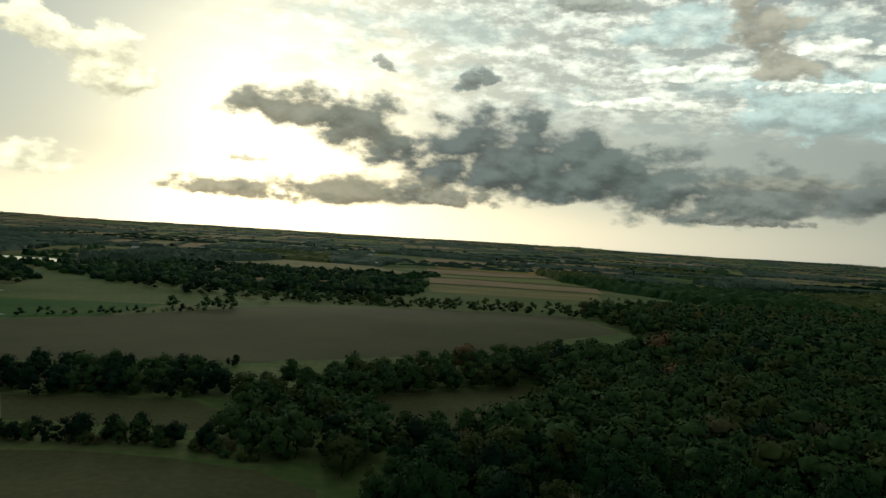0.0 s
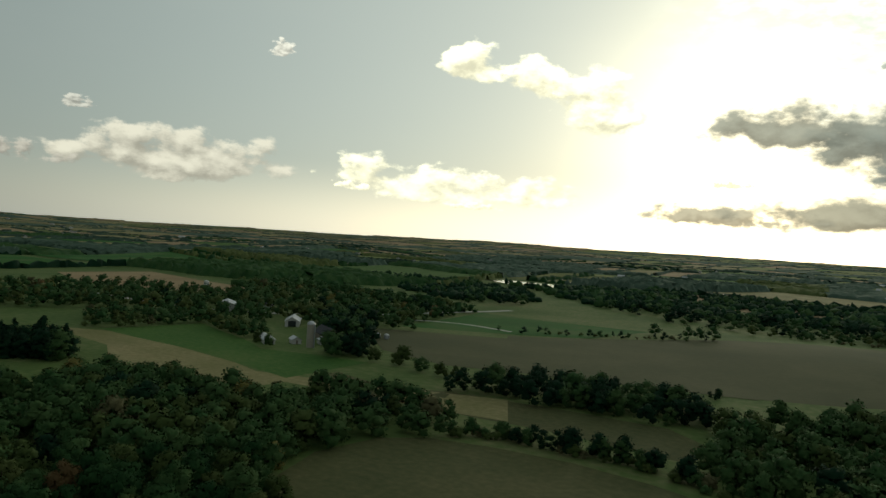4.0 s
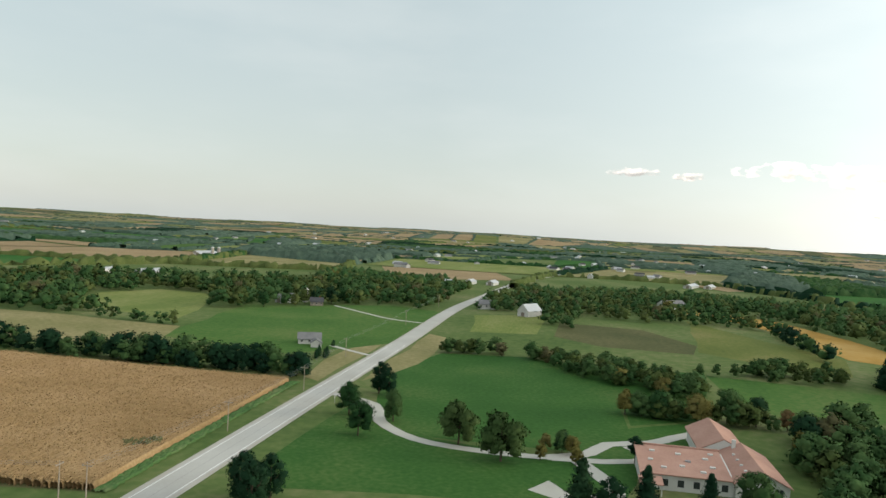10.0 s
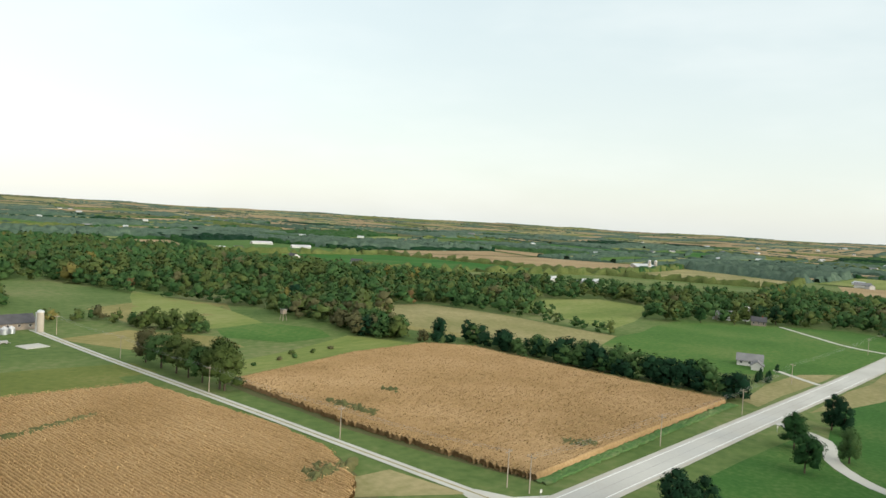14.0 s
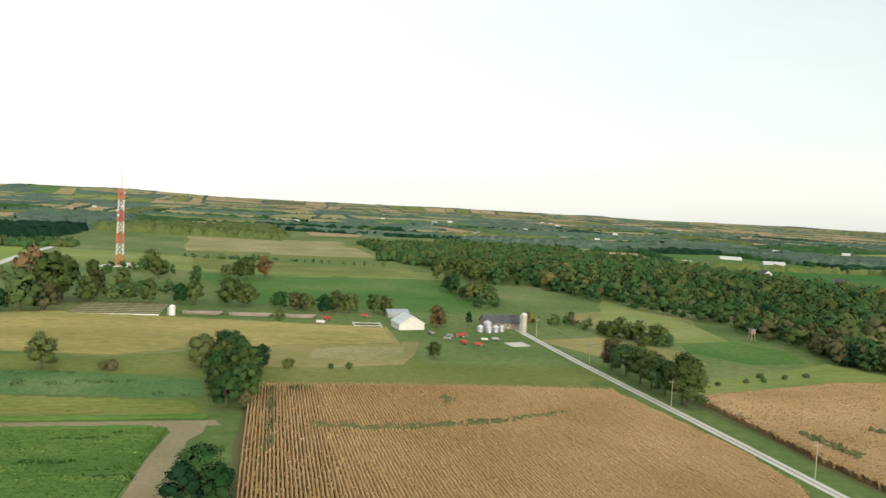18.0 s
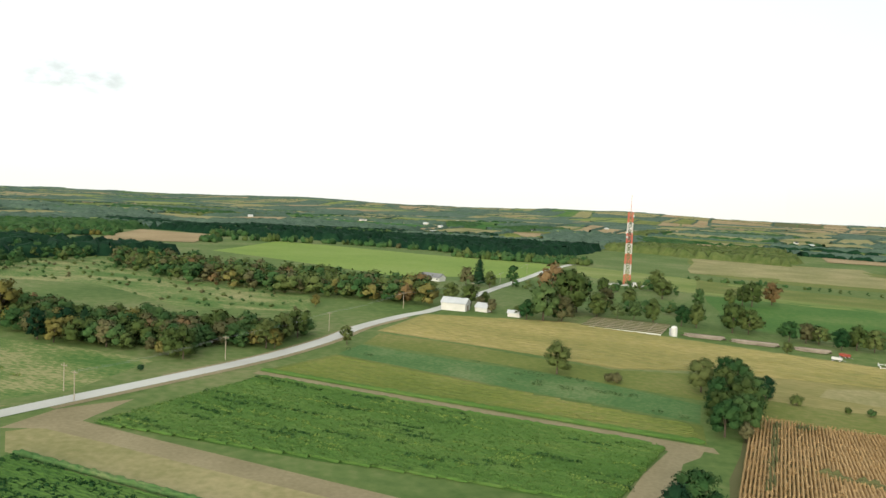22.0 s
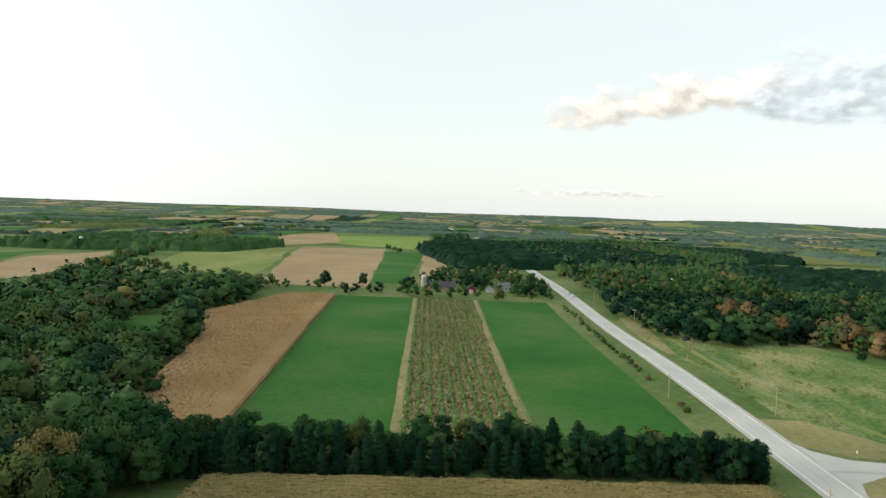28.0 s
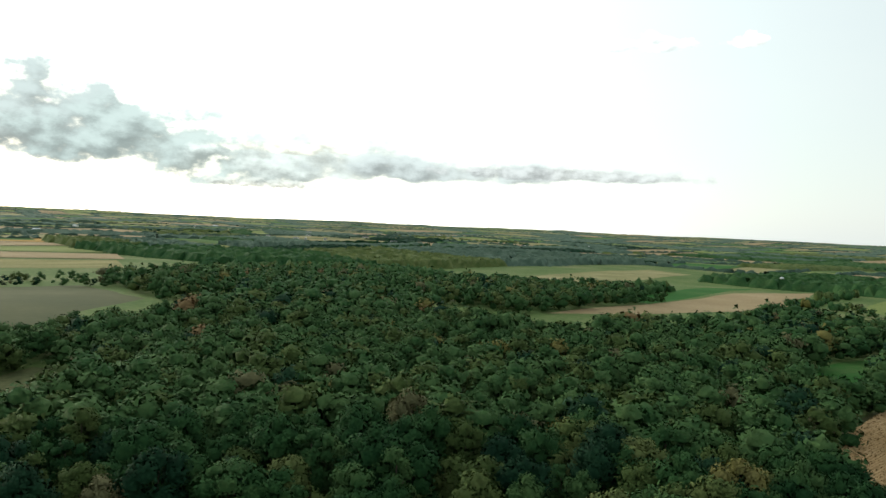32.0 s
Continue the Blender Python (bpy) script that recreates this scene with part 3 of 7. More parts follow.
def crown(rng, lobes, count, size, species, level):
    """A crown one unit high, as corners and triangles: a ragged core of boughs under loose sprays, with gaps between."""
    C, R = [], []
    if species == "conifer":
        for k in range(lobes):
            f = (k + 0.5) / lobes
            w = 0.27 * (1 - f) ** 0.85 + 0.03 + rng.uniform(-0.03, 0.04)
            ang = k * 2.4
            C.append((0.3 * w * math.cos(ang), 0.3 * w * math.sin(ang), 0.08 + 0.88 * f))
            R.append((w, w, 0.75 / lobes + 0.03))
    elif species == "clump":
        for k in range(lobes):
            ang, rr = k * 2.39996, 0.42 * math.sqrt((k + 0.3) / lobes)
            h = rng.uniform(0.5, 1.0)
            rad = 0.26 * rng.uniform(0.6, 1.15)
            C.append((rr * math.cos(ang), rr * math.sin(ang), 0.44 * h))
            R.append((rad, rad, 0.48 * h))
    else:
        wide = {"oak": 0.36, "tall": 0.23, "willow": 0.42, "shrub": 0.5, "bushy": 0.28}[species]
        foot = {"oak": 0.22, "tall": 0.26, "willow": 0.2, "shrub": 0.22, "bushy": 0.14}[species]
        reach = {"oak": 0.62, "tall": 0.58, "willow": 0.60, "shrub": 0.48, "bushy": 0.70}[species]
        lean = rng.uniform(-0.05, 0.05, 2)
        for k in range(lobes):
            ang = k * 2.39996 + rng.uniform(-0.5, 0.5)
            z = foot + reach * (k + 0.5) / lobes
            rr = wide * math.sqrt(max(0.06, 1 - ((z - 0.46) / 0.5) ** 2)) * (rng.uniform(0.4, 0.85) if lobes > 12 else rng.uniform(0.4, 0.75)) * (1.0 if k < lobes - 1 else 0.1)
            rad = wide * (rng.uniform(0.38, 0.60) if lobes > 12 else rng.uniform(0.42, 0.6)) * min(1.3, (11.0 / lobes) ** 0.36)
            C.append((rr * math.cos(ang) + lean[0] * z, rr * math.sin(ang) + lean[1] * z, z + rng.uniform(-0.05, 0.05)))
            R.append((rad, rad, rad * rng.uniform(0.75, 1.05)))
    C, R = np.array(C), np.array(R)
    BV, BT = BALLS[level]
    V, T, N, n = [], [], [], 0
    shrink = 0.68 if count > 4 else 0.95
    for c, r in zip(C, R):
        V.append(BV * (1 + 0.4 * (rng.rand(len(BV), 1) - 0.5)) * r * shrink + c)
        T.append(BT + n)
        N.append(BV)
        n += len(BV)
    if count:
        SV, ST, SN = sprays(rng, C, R, count, size, 0.6 if species == "willow" else 0.25 if species == "conifer" else 0.0, 0.45)
        V.append(SV), T.append(ST + n), N.append(SN)
    V, T, N = np.concatenate(V), np.concatenate(T), np.concatenate(N)
    # leaves shade softly as one rounded mass: by their lobe, and a little by the whole crown
    whole = V - C.mean(0)
    whole /= np.linalg.norm(whole, axis=1, keepdims=True) + 1e-6
    N = 0.30 * N + 0.50 * whole + np.array([0, 0, 0.28]) + 0.16 * rng.randn(*N.shape)
    return V, T, N / (np.linalg.norm(N, axis=1, keepdims=True) + 1e-6)


def trunk_mesh(rng, species):
    """A tapered trunk with three limbs, one unit of tree high."""
    verts, faces = [], []

    def limb(a, b, ra, rb, sides=6):
        a, b = Vector(a), Vector(b)
        d = (b - a).normalized()
        e = d.orthogonal().normalized()
        f = d.cross(e)
        base = len(verts)
        for p, r in ((a, ra), (b, rb)):
            for k in range(sides):
                t = 2 * math.pi * k / sides
                verts.append(p + (e * math.cos(t) + f * math.sin(t)) * r)
        for k in range(sides):
            faces.append((base + k, base + (k + 1) % sides, base + sides + (k + 1) % sides, base + sides + k))

    limb((0, 0, -0.03), (0.005, 0.0, 0.30), 0.026, 0.018)
    limb((0.005, 0.0, 0.30), (0.0, 0.01, 0.72), 0.018, 0.006)
    if species != "conifer":
        for k in range(3):
            t = k * 2.1 + rng.uniform(0, 0.6)
            limb((0.004, 0, 0.24 + 0.06 * k), (0.17 * math.cos(t), 0.17 * math.sin(t), 0.52 + 0.05 * k), 0.012, 0.004, 5)
    return verts, faces


TREES = []      # x, y, height, species, colour, whether it stands singly, spread
TAKEN = {}
MIXES = {
    "wood": [("oak", "green", 64), ("oak", "dark", 4), ("tall", "green", 14), ("oak", "olive", 12), ("tall", "olive", 4), ("oak", "yellow", 1.3), ("oak", "orange", 1.0), ("oak", "brown", 1.5)],
    "mixed": [("oak", "green", 38), ("tall", "green", 22), ("oak", "olive", 20), ("tall", "olive", 16), ("oak", "yellow", 0.8), ("oak", "orange", 0.3), ("oak", "brown", 2.5)],
    "autumn": [("oak", "olive", 40), ("oak", "brown", 12), ("tall", "brown", 6), ("oak", "orange", 2), ("oak", "yellow", 5), ("oak", "green", 25), ("bushy", "green", 10)],
    "olivewood": [("oak", "olive", 36), ("oak", "green", 44), ("tall", "olive", 10), ("tall", "green", 8), ("oak", "brown", 4), ("oak", "yellow", 0.6)],
    "russet": [("oak", "orange", 46), ("oak", "brown", 26), ("oak", "olive", 26), ("oak", "yellow", 8), ("oak", "green", 20)],
    "brownish": [("oak", "brown", 35), ("oak", "olive", 40), ("oak", "green", 25)],
    "pine": [("bushy", "dark", 40), ("conifer", "dark", 48), ("bushy", "green", 12)],
    "dark": [("bushy", "dark", 35), ("oak", "dark", 25), ("bushy", "green", 20), ("oak", "green", 20)],
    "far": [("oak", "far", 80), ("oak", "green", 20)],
    "shrub": [("shrub", "olive", 40), ("shrub", "green", 40), ("shrub", "brown", 20)],
}


def pick(rng, mixname):
    kinds = MIXES[mixname]
    f = rng.uniform(0, sum(k[2] for k in kinds))
    for sp, col, w in kinds:
        f -= w
        if f <= 0:
            return sp, col
    return kinds[0][:2]


def clear_of(x, y):
    """No tree stands on a road, in a yard or in a standing crop."""
    if abs(y + 92 - max(0.0, abs(x) - 600) * 0.04) < 13 + min(20.0, max(0.0, abs(x) - 500) * 0.05) or (abs(x + 135) < 6 and -400 < y < -92) or (abs(x - 190) < 12 and -400 < y < -92):
        return False
    if any(abs(x - a) < r and abs(y - b) < r for a, b, r in YARDS):
        return False
    return not any(inside(p, x, y) for p in KEEP_CLEAR)


def room(x, y, gap):
    """Whether no tree stands nearer than the gap; if so the place is taken."""
    i, j = int(x // 12), int(y // 12)
    for a in (-1, 0, 1):
        for b in (-1, 0, 1):
            for px, py in TAKEN.get((i + a, j + b), ()):
                if (px - x) ** 2 + (py - y) ** 2 < gap * gap:
                    return False
    TAKEN.setdefault((i, j), []).append((x, y))
    return True


def grove(poly, spacing, mixname, height, seed=0, keep=1.0, spread=1.0):
    rng = random.Random(seed * 77 + 5)
    x0, x1 = min(p[0] for p in poly), max(p[0] for p in poly)
    y0, y1 = min(p[1] for p in poly), max(p[1] for p in poly)
    y, odd = y0, 0
    while y <= y1:
        x = x0 + (spacing / 2 if odd else 0)
        while x <= x1:
            px, py = x + rng.uniform(-0.42, 0.42) * spacing, y + rng.uniform(-0.42, 0.42) * spacing
            if rng.random() < keep and inside(poly, px, py) and clear_of(px, py) and room(px, py, min(11.5, spacing * 0.6)):
                sp, col = pick(rng, mixname)
                TREES.append((px, py, height * rng.uniform(0.72, 1.2), sp, col, False, spread))
            x += spacing
        y += spacing * 0.87
        odd = 1 - odd


def tree_row(line, spacing, mixname, height, seed=0, width=2.0, keep=1.0, spread=1.0, free=False):
    rng = random.Random(seed * 31 + 11)
    for (x1, y1), (x2, y2) in zip(line, line[1:]):
        n = max(1, int(math.hypot(x2 - x1, y2 - y1) / spacing))
        for k in range(n):
            f = (k + rng.uniform(0.1, 0.9)) / n
            px, py = x1 + f * (x2 - x1) + rng.uniform(-width, width), y1 + f * (y2 - y1) + rng.uniform(-width, width)
            if rng.random() < keep and (free or clear_of(px, py)) and room(px, py, min(11.5, spacing * 0.45)):
                sp, col = pick(rng, mixname)
                TREES.append((px, py, height * rng.uniform(0.7, 1.2), sp, col, False, spread))


def tree(x, y, h, sp="oak", col="green"):
    TREES.append((x, y, h, sp, col, True, 1.0))


TREE_WORDS = {"oak": "broad leafy tree", "tall": "slender tall tree", "conifer": "dark pointed evergreen tree", "willow": "pale green weeping willow", "shrub": "low bush", "bushy": "leafy hedgerow tree"}
COLOUR_WORDS = {"green": "with dense green leaves", "dark": "with dark green foliage", "olive": "with fading olive leaves", "yellow": "turning yellow in autumn",
                "orange": "turning orange in autumn", "brown": "with thin brownish autumn leaves", "willow": "with drooping pale branches", "far": "with grey-green leaves tinted for distance haze"}


def smooth_mesh(name, V, T, mat, N=None):
    me = quads(name, V, T, mat)
    me.polygons.foreach_set("use_smooth", [True] * len(me.polygons))
    if N is not None:
        me.normals_split_custom_set_from_vertices(N.tolist())
    return me


def plant_all():
    rng = np.random.RandomState(8)
    turn = random.Random(21)
    near = [t for t in TREES if t[5] or math.hypot(t[0], t[1]) < NEAR_TREES]
    rest = [t for t in TREES if not t[5] and math.hypot(t[0], t[1]) >= NEAR_TREES]
    made = {}
    for x, y, h, sp, col, _, _ in near:
        close = math.hypot(x, y) < 330
        key = (sp, col, close, turn.randrange(3) if sp == "oak" else 0)
        m = Matrix.LocRotScale((x, y, float(land(x, y))), Euler((0, 0, turn.uniform(0, 6.28))), (h * turn.uniform(0.9, 1.15), h * turn.uniform(0.9, 1.15), h))
        name = {"conifer": "evergreen_tree", "willow": "willow_tree", "shrub": "bush"}.get(sp, "tree")
        top = new(name)
        tagged(top, TREE_WORDS[sp] + " " + COLOUR_WORDS[col] + (" in open grass" if sp == "willow" else " beside fields"), "bush" if sp == "shrub" else "tree", "trees near the crossroads")
        if key not in made:
            lobes, count, size = {"oak": (17, 200, 0.023), "tall": (16, 170, 0.021), "bushy": (17, 190, 0.023), "conifer": (18, 110, 0.030), "willow": (22, 170, 0.036), "shrub": (12, 110, 0.034)}[sp]
            if not close:
                count, size = count // 4, size * 1.75
            V, Q, N = crown(rng, lobes, count, size, sp, 1)
            made[key] = (smooth_mesh("crown", V, Q, M["leaf_" + col], N), mesh_of("trunk", *trunk_mesh(rng, sp), M["bark"]))
        for nm, me in zip(("crown", "trunk"), made[key]):
            new(nm, me).parent = top
        top.matrix_basis = m
    # the woods beyond, one stuff object for each distance and colour
    bands = [(NEAR_TREES, 420, (9, 56, 0.043, 1), "woodland"), (420, 800, (4, 18, 0.076, 1), "woodland"), (800, 9000, (3, 4, 0.12, 1), "distant_woodland")]
    for lo, hi, (lobes, count, size, level), name in bands:
        protos = {}
        sets = {}
        for x, y, h, sp, col, _, wide in rest:
            if not lo <= math.hypot(x, y) < hi:
                continue
            if lo >= 800 and sp != "conifer":
                sp = "clump"
            if sp not in protos:
                protos[sp] = [crown(rng, max(lobes, 5 if sp == "conifer" else 2), count, size, sp, level) for _ in range(8)]
            V, T, N = protos[sp][turn.randrange(8)]
            a = turn.uniform(0, 6.28)
            ca, sa = math.cos(a), math.sin(a)
            k = h * wide * turn.uniform(1.1, 1.4)
            W = np.stack([(V[:, 0] * ca - V[:, 1] * sa) * k, (V[:, 0] * sa + V[:, 1] * ca) * k, V[:, 2] * h], 1) + (x, y, float(land(x, y)) - 0.08 * h)
            sets.setdefault(col, []).append((W, T, np.stack([N[:, 0] * ca - N[:, 1] * sa, N[:, 0] * sa + N[:, 1] * ca, N[:, 2]], 1)))
        for col, group in sets.items():
            starts = np.cumsum([0] + [len(g[0]) for g in group[:-1]])
            me = smooth_mesh(name, np.concatenate([g[0] for g in group]), np.concatenate([g[1] + i for g, i in zip(group, starts)]), M["leaf_" + col], np.concatenate([g[2] for g in group]))
            tagged(new(name, me), "many trees " + COLOUR_WORDS[col] + " covering the land", "woodland", kind="stuff")


M["strip"] = material("striped_field_crop", [(0.09, 0.15, 0.035), (0.18, 0.17, 0.075), (0.25, 0.21, 0.11)], 0.12, 0.9, bump=0.3, stretch=(0.3, 1.6, 1), grain=0.5)
NEAR_TREES = 200
# open ground round buildings: centre and half-width
YARDS = [(-222, 40, 30), (-383, -137, 22), (-66, -388, 20), (-110, -375, 30), (160, -398, 20), (75, -410, 26), (20, -402, 30), (268, -572, 14), (370, -1326, 90), (127, -686, 18), (622, 10, 42), (610, -28, 24),
         (752, -203, 22), (716, -140, 12), (476, -278, 9), (-350, 366, 20), (-292, 315, 28), (-454, 402, 18), (-573, -222, 9), (-563, -40, 20), (-722, 92, 18), (-895, -115, 40), (-725, -462, 34),
         (-1128, -580, 50), (-1120, 180, 50), (-757, -1070, 80), (-1066, -1744, 70), (1000, 510, 60), (528, 1120, 60), (-251, -349, 8)]


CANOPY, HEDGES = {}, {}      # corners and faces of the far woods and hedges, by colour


def keep_shape(store, kind, V, Q):
    base = sum(len(v) for v, _ in store.setdefault(kind, []))
    store[kind].append((V, Q + base))


def canopy(poly, step, height, kind, rng):
    """The uneven top of a far wood, falling to the ground along a ragged edge."""
    P = np.array(poly, float)
    lo, hi = P.min(0) - step, P.max(0) + step
    nx, ny = int((hi[0] - lo[0]) / step) + 2, int((hi[1] - lo[1]) / step) + 2
    X, Y = np.meshgrid(lo[0] + step * np.arange(nx), lo[1] + step * np.arange(ny), indexing="ij")
    X, Y = X + step * 0.35 * rng.randn(nx, ny), Y + step * 0.35 * rng.randn(nx, ny)
    hit = np.zeros((nx, ny), bool)
    for (x1, y1), (x2, y2) in zip(poly, poly[1:] + poly[:1]):
        if y1 != y2:
            hit ^= ((y1 > Y) != (y2 > Y)) & (X < x1 + (Y - y1) * (x2 - x1) / (y2 - y1))
    Z = land(X, Y) + np.where(hit, height * np.where(rng.rand(nx, ny) < 0.38, 0.25, 0.65 + 0.5 * rng.rand(nx, ny)), -1.0)
    i, j = np.meshgrid(np.arange(nx - 1), np.arange(ny - 1), indexing="ij")
    Q = np.stack([i * ny + j, (i + 1) * ny + j, (i + 1) * ny + j + 1, i * ny + j + 1], -1).reshape(-1, 4)
    Q = Q[hit.reshape(-1)[Q].any(1)]
    if len(Q):
        keep_shape(CANOPY, kind, np.stack([X, Y, Z], -1).reshape(-1, 3), Q)


def far_hedge(a, b, height, kind, rng):
    """A ragged line of far trees along a boundary, with gaps."""
    n = max(3, int(math.hypot(b[0] - a[0], b[1] - a[1]) / (6.0 if math.hypot(*a) < 1500 else 11.0)))
    f = np.linspace(0, 1, n + 1)
    X, Y = a[0] + f * (b[0] - a[0]) + 2.5 * rng.randn(n + 1), a[1] + f * (b[1] - a[1]) + 2.5 * rng.randn(n + 1)
    nrm = np.array([-(b[1] - a[1]), b[0] - a[0]]) / math.hypot(b[0] - a[0], b[1] - a[1])
    w = 5.0 * (0.6 + 0.8 * rng.rand(n + 1))
    h = height * np.where(rng.rand(n + 1) < 0.2, 0.12, 0.4 + 0.7 * rng.rand(n + 1))
    rows = []
    for side, up in ((-1, -0.05), (-0.6, 0.9), (0.6, 0.9), (1, -0.05)):
        x, y = X + nrm[0] * side * w, Y + nrm[1] * side * w
        rows.append(np.stack([x, y, land(x, y) + up * h], -1))
    k = 4 * np.arange(n)[:, None]
    keep_shape(HEDGES, kind, np.stack(rows, 1).reshape(-1, 3), np.concatenate([k + np.array([j, j + 4, j + 5, j + 1]) for j in range(3)], 0))


def far_country():
    """Fields, hedges and woods of the distance, cell by cell, where nothing else is laid out."""
    rng = random.Random(404)
    nrng = np.random.RandomState(405)
    step = 300.0
    n = int(4800 / step)
    corner = {(i, j): (i * step + rng.uniform(-80, 80), j * step + rng.uniform(-80, 80)) for i in range(-n, n + 2) for j in range(-n, n + 2)}
    crops = ["stubble", "hay", "hay_green", "winter_wheat", "olive_crop", "meadow", "hay", "bean", "stubble", "hay_green"]
    words = {"dull": "distant dull dry grass field", "stubble": "distant tan stubble field", "hay": "distant dry hay field", "winter_wheat": "distant green wheat field", "olive_crop": "distant olive pasture", "bean": "distant green crop field", "hay_green": "distant yellow-green hay field", "pasture": "distant green pasture"}

    def between(a, b, f):
        return (a[0] + f * (b[0] - a[0]), a[1] + f * (b[1] - a[1]))

    for (i, j) in [(i, j) for i in range(-n, n + 1) for j in range(-n, n + 1)]:
        whole = [corner[i, j], corner[i + 1, j], corner[i + 1, j + 1], corner[i, j + 1]]
        cx, cy = sum(p[0] for p in whole) / 4, sum(p[1] for p in whole) / 4
        r = math.hypot(cx, cy)
        heading = math.degrees(math.atan2(-cx, cy))
        if not 620 < r < 4780 or any(inside(p, cx, cy) for p in FIELDS):
            continue
        if r < 1150 and cy < -480 and -420 < cx < 480:
            continue
        # headings where the far plain is given a sunlit tan tone
        sunny = 20 < heading < 165 or (r > 3000 and (heading > 150 or heading < -172))
        wooded = ((0.30 if r < 3000 else 0.14) if sunny else 0.38 if -165 < heading < -75 else 0.30) if r > 1500 else 0.46 if -170 < heading < -20 else 0.38
        far = r > 850
        # far off, each cell falls into two to four narrow plots
        if r > 1400:
            m = rng.choice((2, 3, 3, 4))
            cuts = [0.0] + sorted((k + rng.uniform(-0.25, 0.25)) / m for k in range(1, m)) + [1.0]
            k = rng.randrange(2)
            q = whole[k:] + whole[:k]
            plots = [[between(q[0], q[1], f), between(q[0], q[1], g), between(q[3], q[2], g), between(q[3], q[2], f)] for f, g in zip(cuts, cuts[1:])]
        else:
            plots = [whole]
        mixname = rng.choice(["wood", "mixed"])
        for m, quad in enumerate(plots):
            # most woods past 1400 m take the leaf colour that holds the haze
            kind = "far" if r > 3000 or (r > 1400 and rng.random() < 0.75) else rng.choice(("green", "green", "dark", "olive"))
            px, py = sum(p[0] for p in quad) / 4, sum(p[1] for p in quad) / 4
            if rng.random() < wooded:
                if far:
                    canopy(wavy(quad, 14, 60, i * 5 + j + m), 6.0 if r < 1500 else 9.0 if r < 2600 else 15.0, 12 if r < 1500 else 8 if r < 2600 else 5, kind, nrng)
                else:
                    grove(quad, 13, mixname, 12, i * 91 + j, 0.9)
                continue
            # past 2300 m the pale crop colours also carry haze and sunlit tone
            crop = rng.choice(crops if r < 2300 else ["stubble", "hay", "stubble", "stubble", "hay", "dull", "olive_crop"] if sunny else ["pasture", "hay_green", "hay", "stubble", "hay", "hay_green"])
            if crop != "meadow" and not (r < 1000 and rng.random() < 0.4) and min(math.hypot(*p) for p in quad) > 720:
                inner = [(px + 0.92 * (x - px), py + 0.92 * (y - py)) for x, y in quad]
                field("far_field", inner, crop, words[crop], 0.4, i * 7 + j * 13 + 500 + m, 3.0, clear=False)
            if far:
                for a, b in zip(quad, quad[1:] + quad[:1]):
                    if rng.random() < (0.3 if sunny and r > 3000 else 0.5):
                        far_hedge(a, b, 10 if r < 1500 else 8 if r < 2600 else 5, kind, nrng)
        if not far:
            if rng.random() < 0.85:
                tree_row(whole[:2], 11, mixname, 10, i * 17 + j, 5, 0.85)
            if rng.random() < 0.85:
                tree_row(whole[1:3], 11, mixname, 10, i * 19 + j, 5, 0.85)
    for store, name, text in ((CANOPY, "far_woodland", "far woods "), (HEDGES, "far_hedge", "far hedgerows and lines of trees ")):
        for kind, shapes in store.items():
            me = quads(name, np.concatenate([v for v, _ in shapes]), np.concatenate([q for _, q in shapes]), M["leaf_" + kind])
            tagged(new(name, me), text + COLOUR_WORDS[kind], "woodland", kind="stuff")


def weed_clumps(poly, count, seed, mat="leaf_green", words="dark leafy weeds standing in the green crop", length=10, size=0.45):
    """Tufts of weeds in short lines along a crop."""
    rng = random.Random(seed)
    x0, x1 = min(p[0] for p in poly), max(p[0] for p in poly)
    y0, y1 = min(p[1] for p in poly), max(p[1] for p in poly)
    C = []
    for _ in range(count):
        x, y = rng.uniform(x0, x1), rng.uniform(y0, y1)
        for k in range(rng.randrange(3, length)):
            px, py = x + k * rng.uniform(0.7, 1.3), y + rng.gauss(0, 0.5)
            if inside(poly, px, py):
                C.append((px, py, float(land(px, py)) + 0.35))
    C = np.array(C)
    V, T, _ = sprays(np.random.RandomState(seed), C, np.full((len(C), 3), 0.75), 16, size)
    tagged(new("weeds", quads("weeds", V, T, M[mat])), words, "weeds", kind="stuff")


def crop_tufts(poly, count, height, mat, name, words, size, seed, drop=0.3, category="crop"):
    """Loose leaves and tops scattered over a standing crop."""
    rng = np.random.RandomState(seed)
    P = np.array(poly, float)
    C = P.min(0) + rng.rand(count * 3, 2) * (P.max(0) - P.min(0))
    hit = np.zeros(len(C), bool)
    for (x1, y1), (x2, y2) in zip(poly, poly[1:] + poly[:1]):
        if y1 != y2:
            cross = ((y1 > C[:, 1]) != (y2 > C[:, 1])) & (C[:, 0] < x1 + (C[:, 1] - y1) * (x2 - x1) / (y2 - y1))
            hit ^= cross
    C = C[hit][:count]
    C = np.column_stack([C, land(C[:, 0], C[:, 1]) + height - drop * rng.rand(len(C))])
    V, T, _ = sprays(rng, C, np.full((len(C), 3), 0.2), 1, size)
    tagged(new(name, quads(name, V, T, M[mat])), words, category, kind="stuff")


def marsh_pond(poly, label):
    field("pond", poly, "water", label, 0.5, 7, 6.0, "pond")


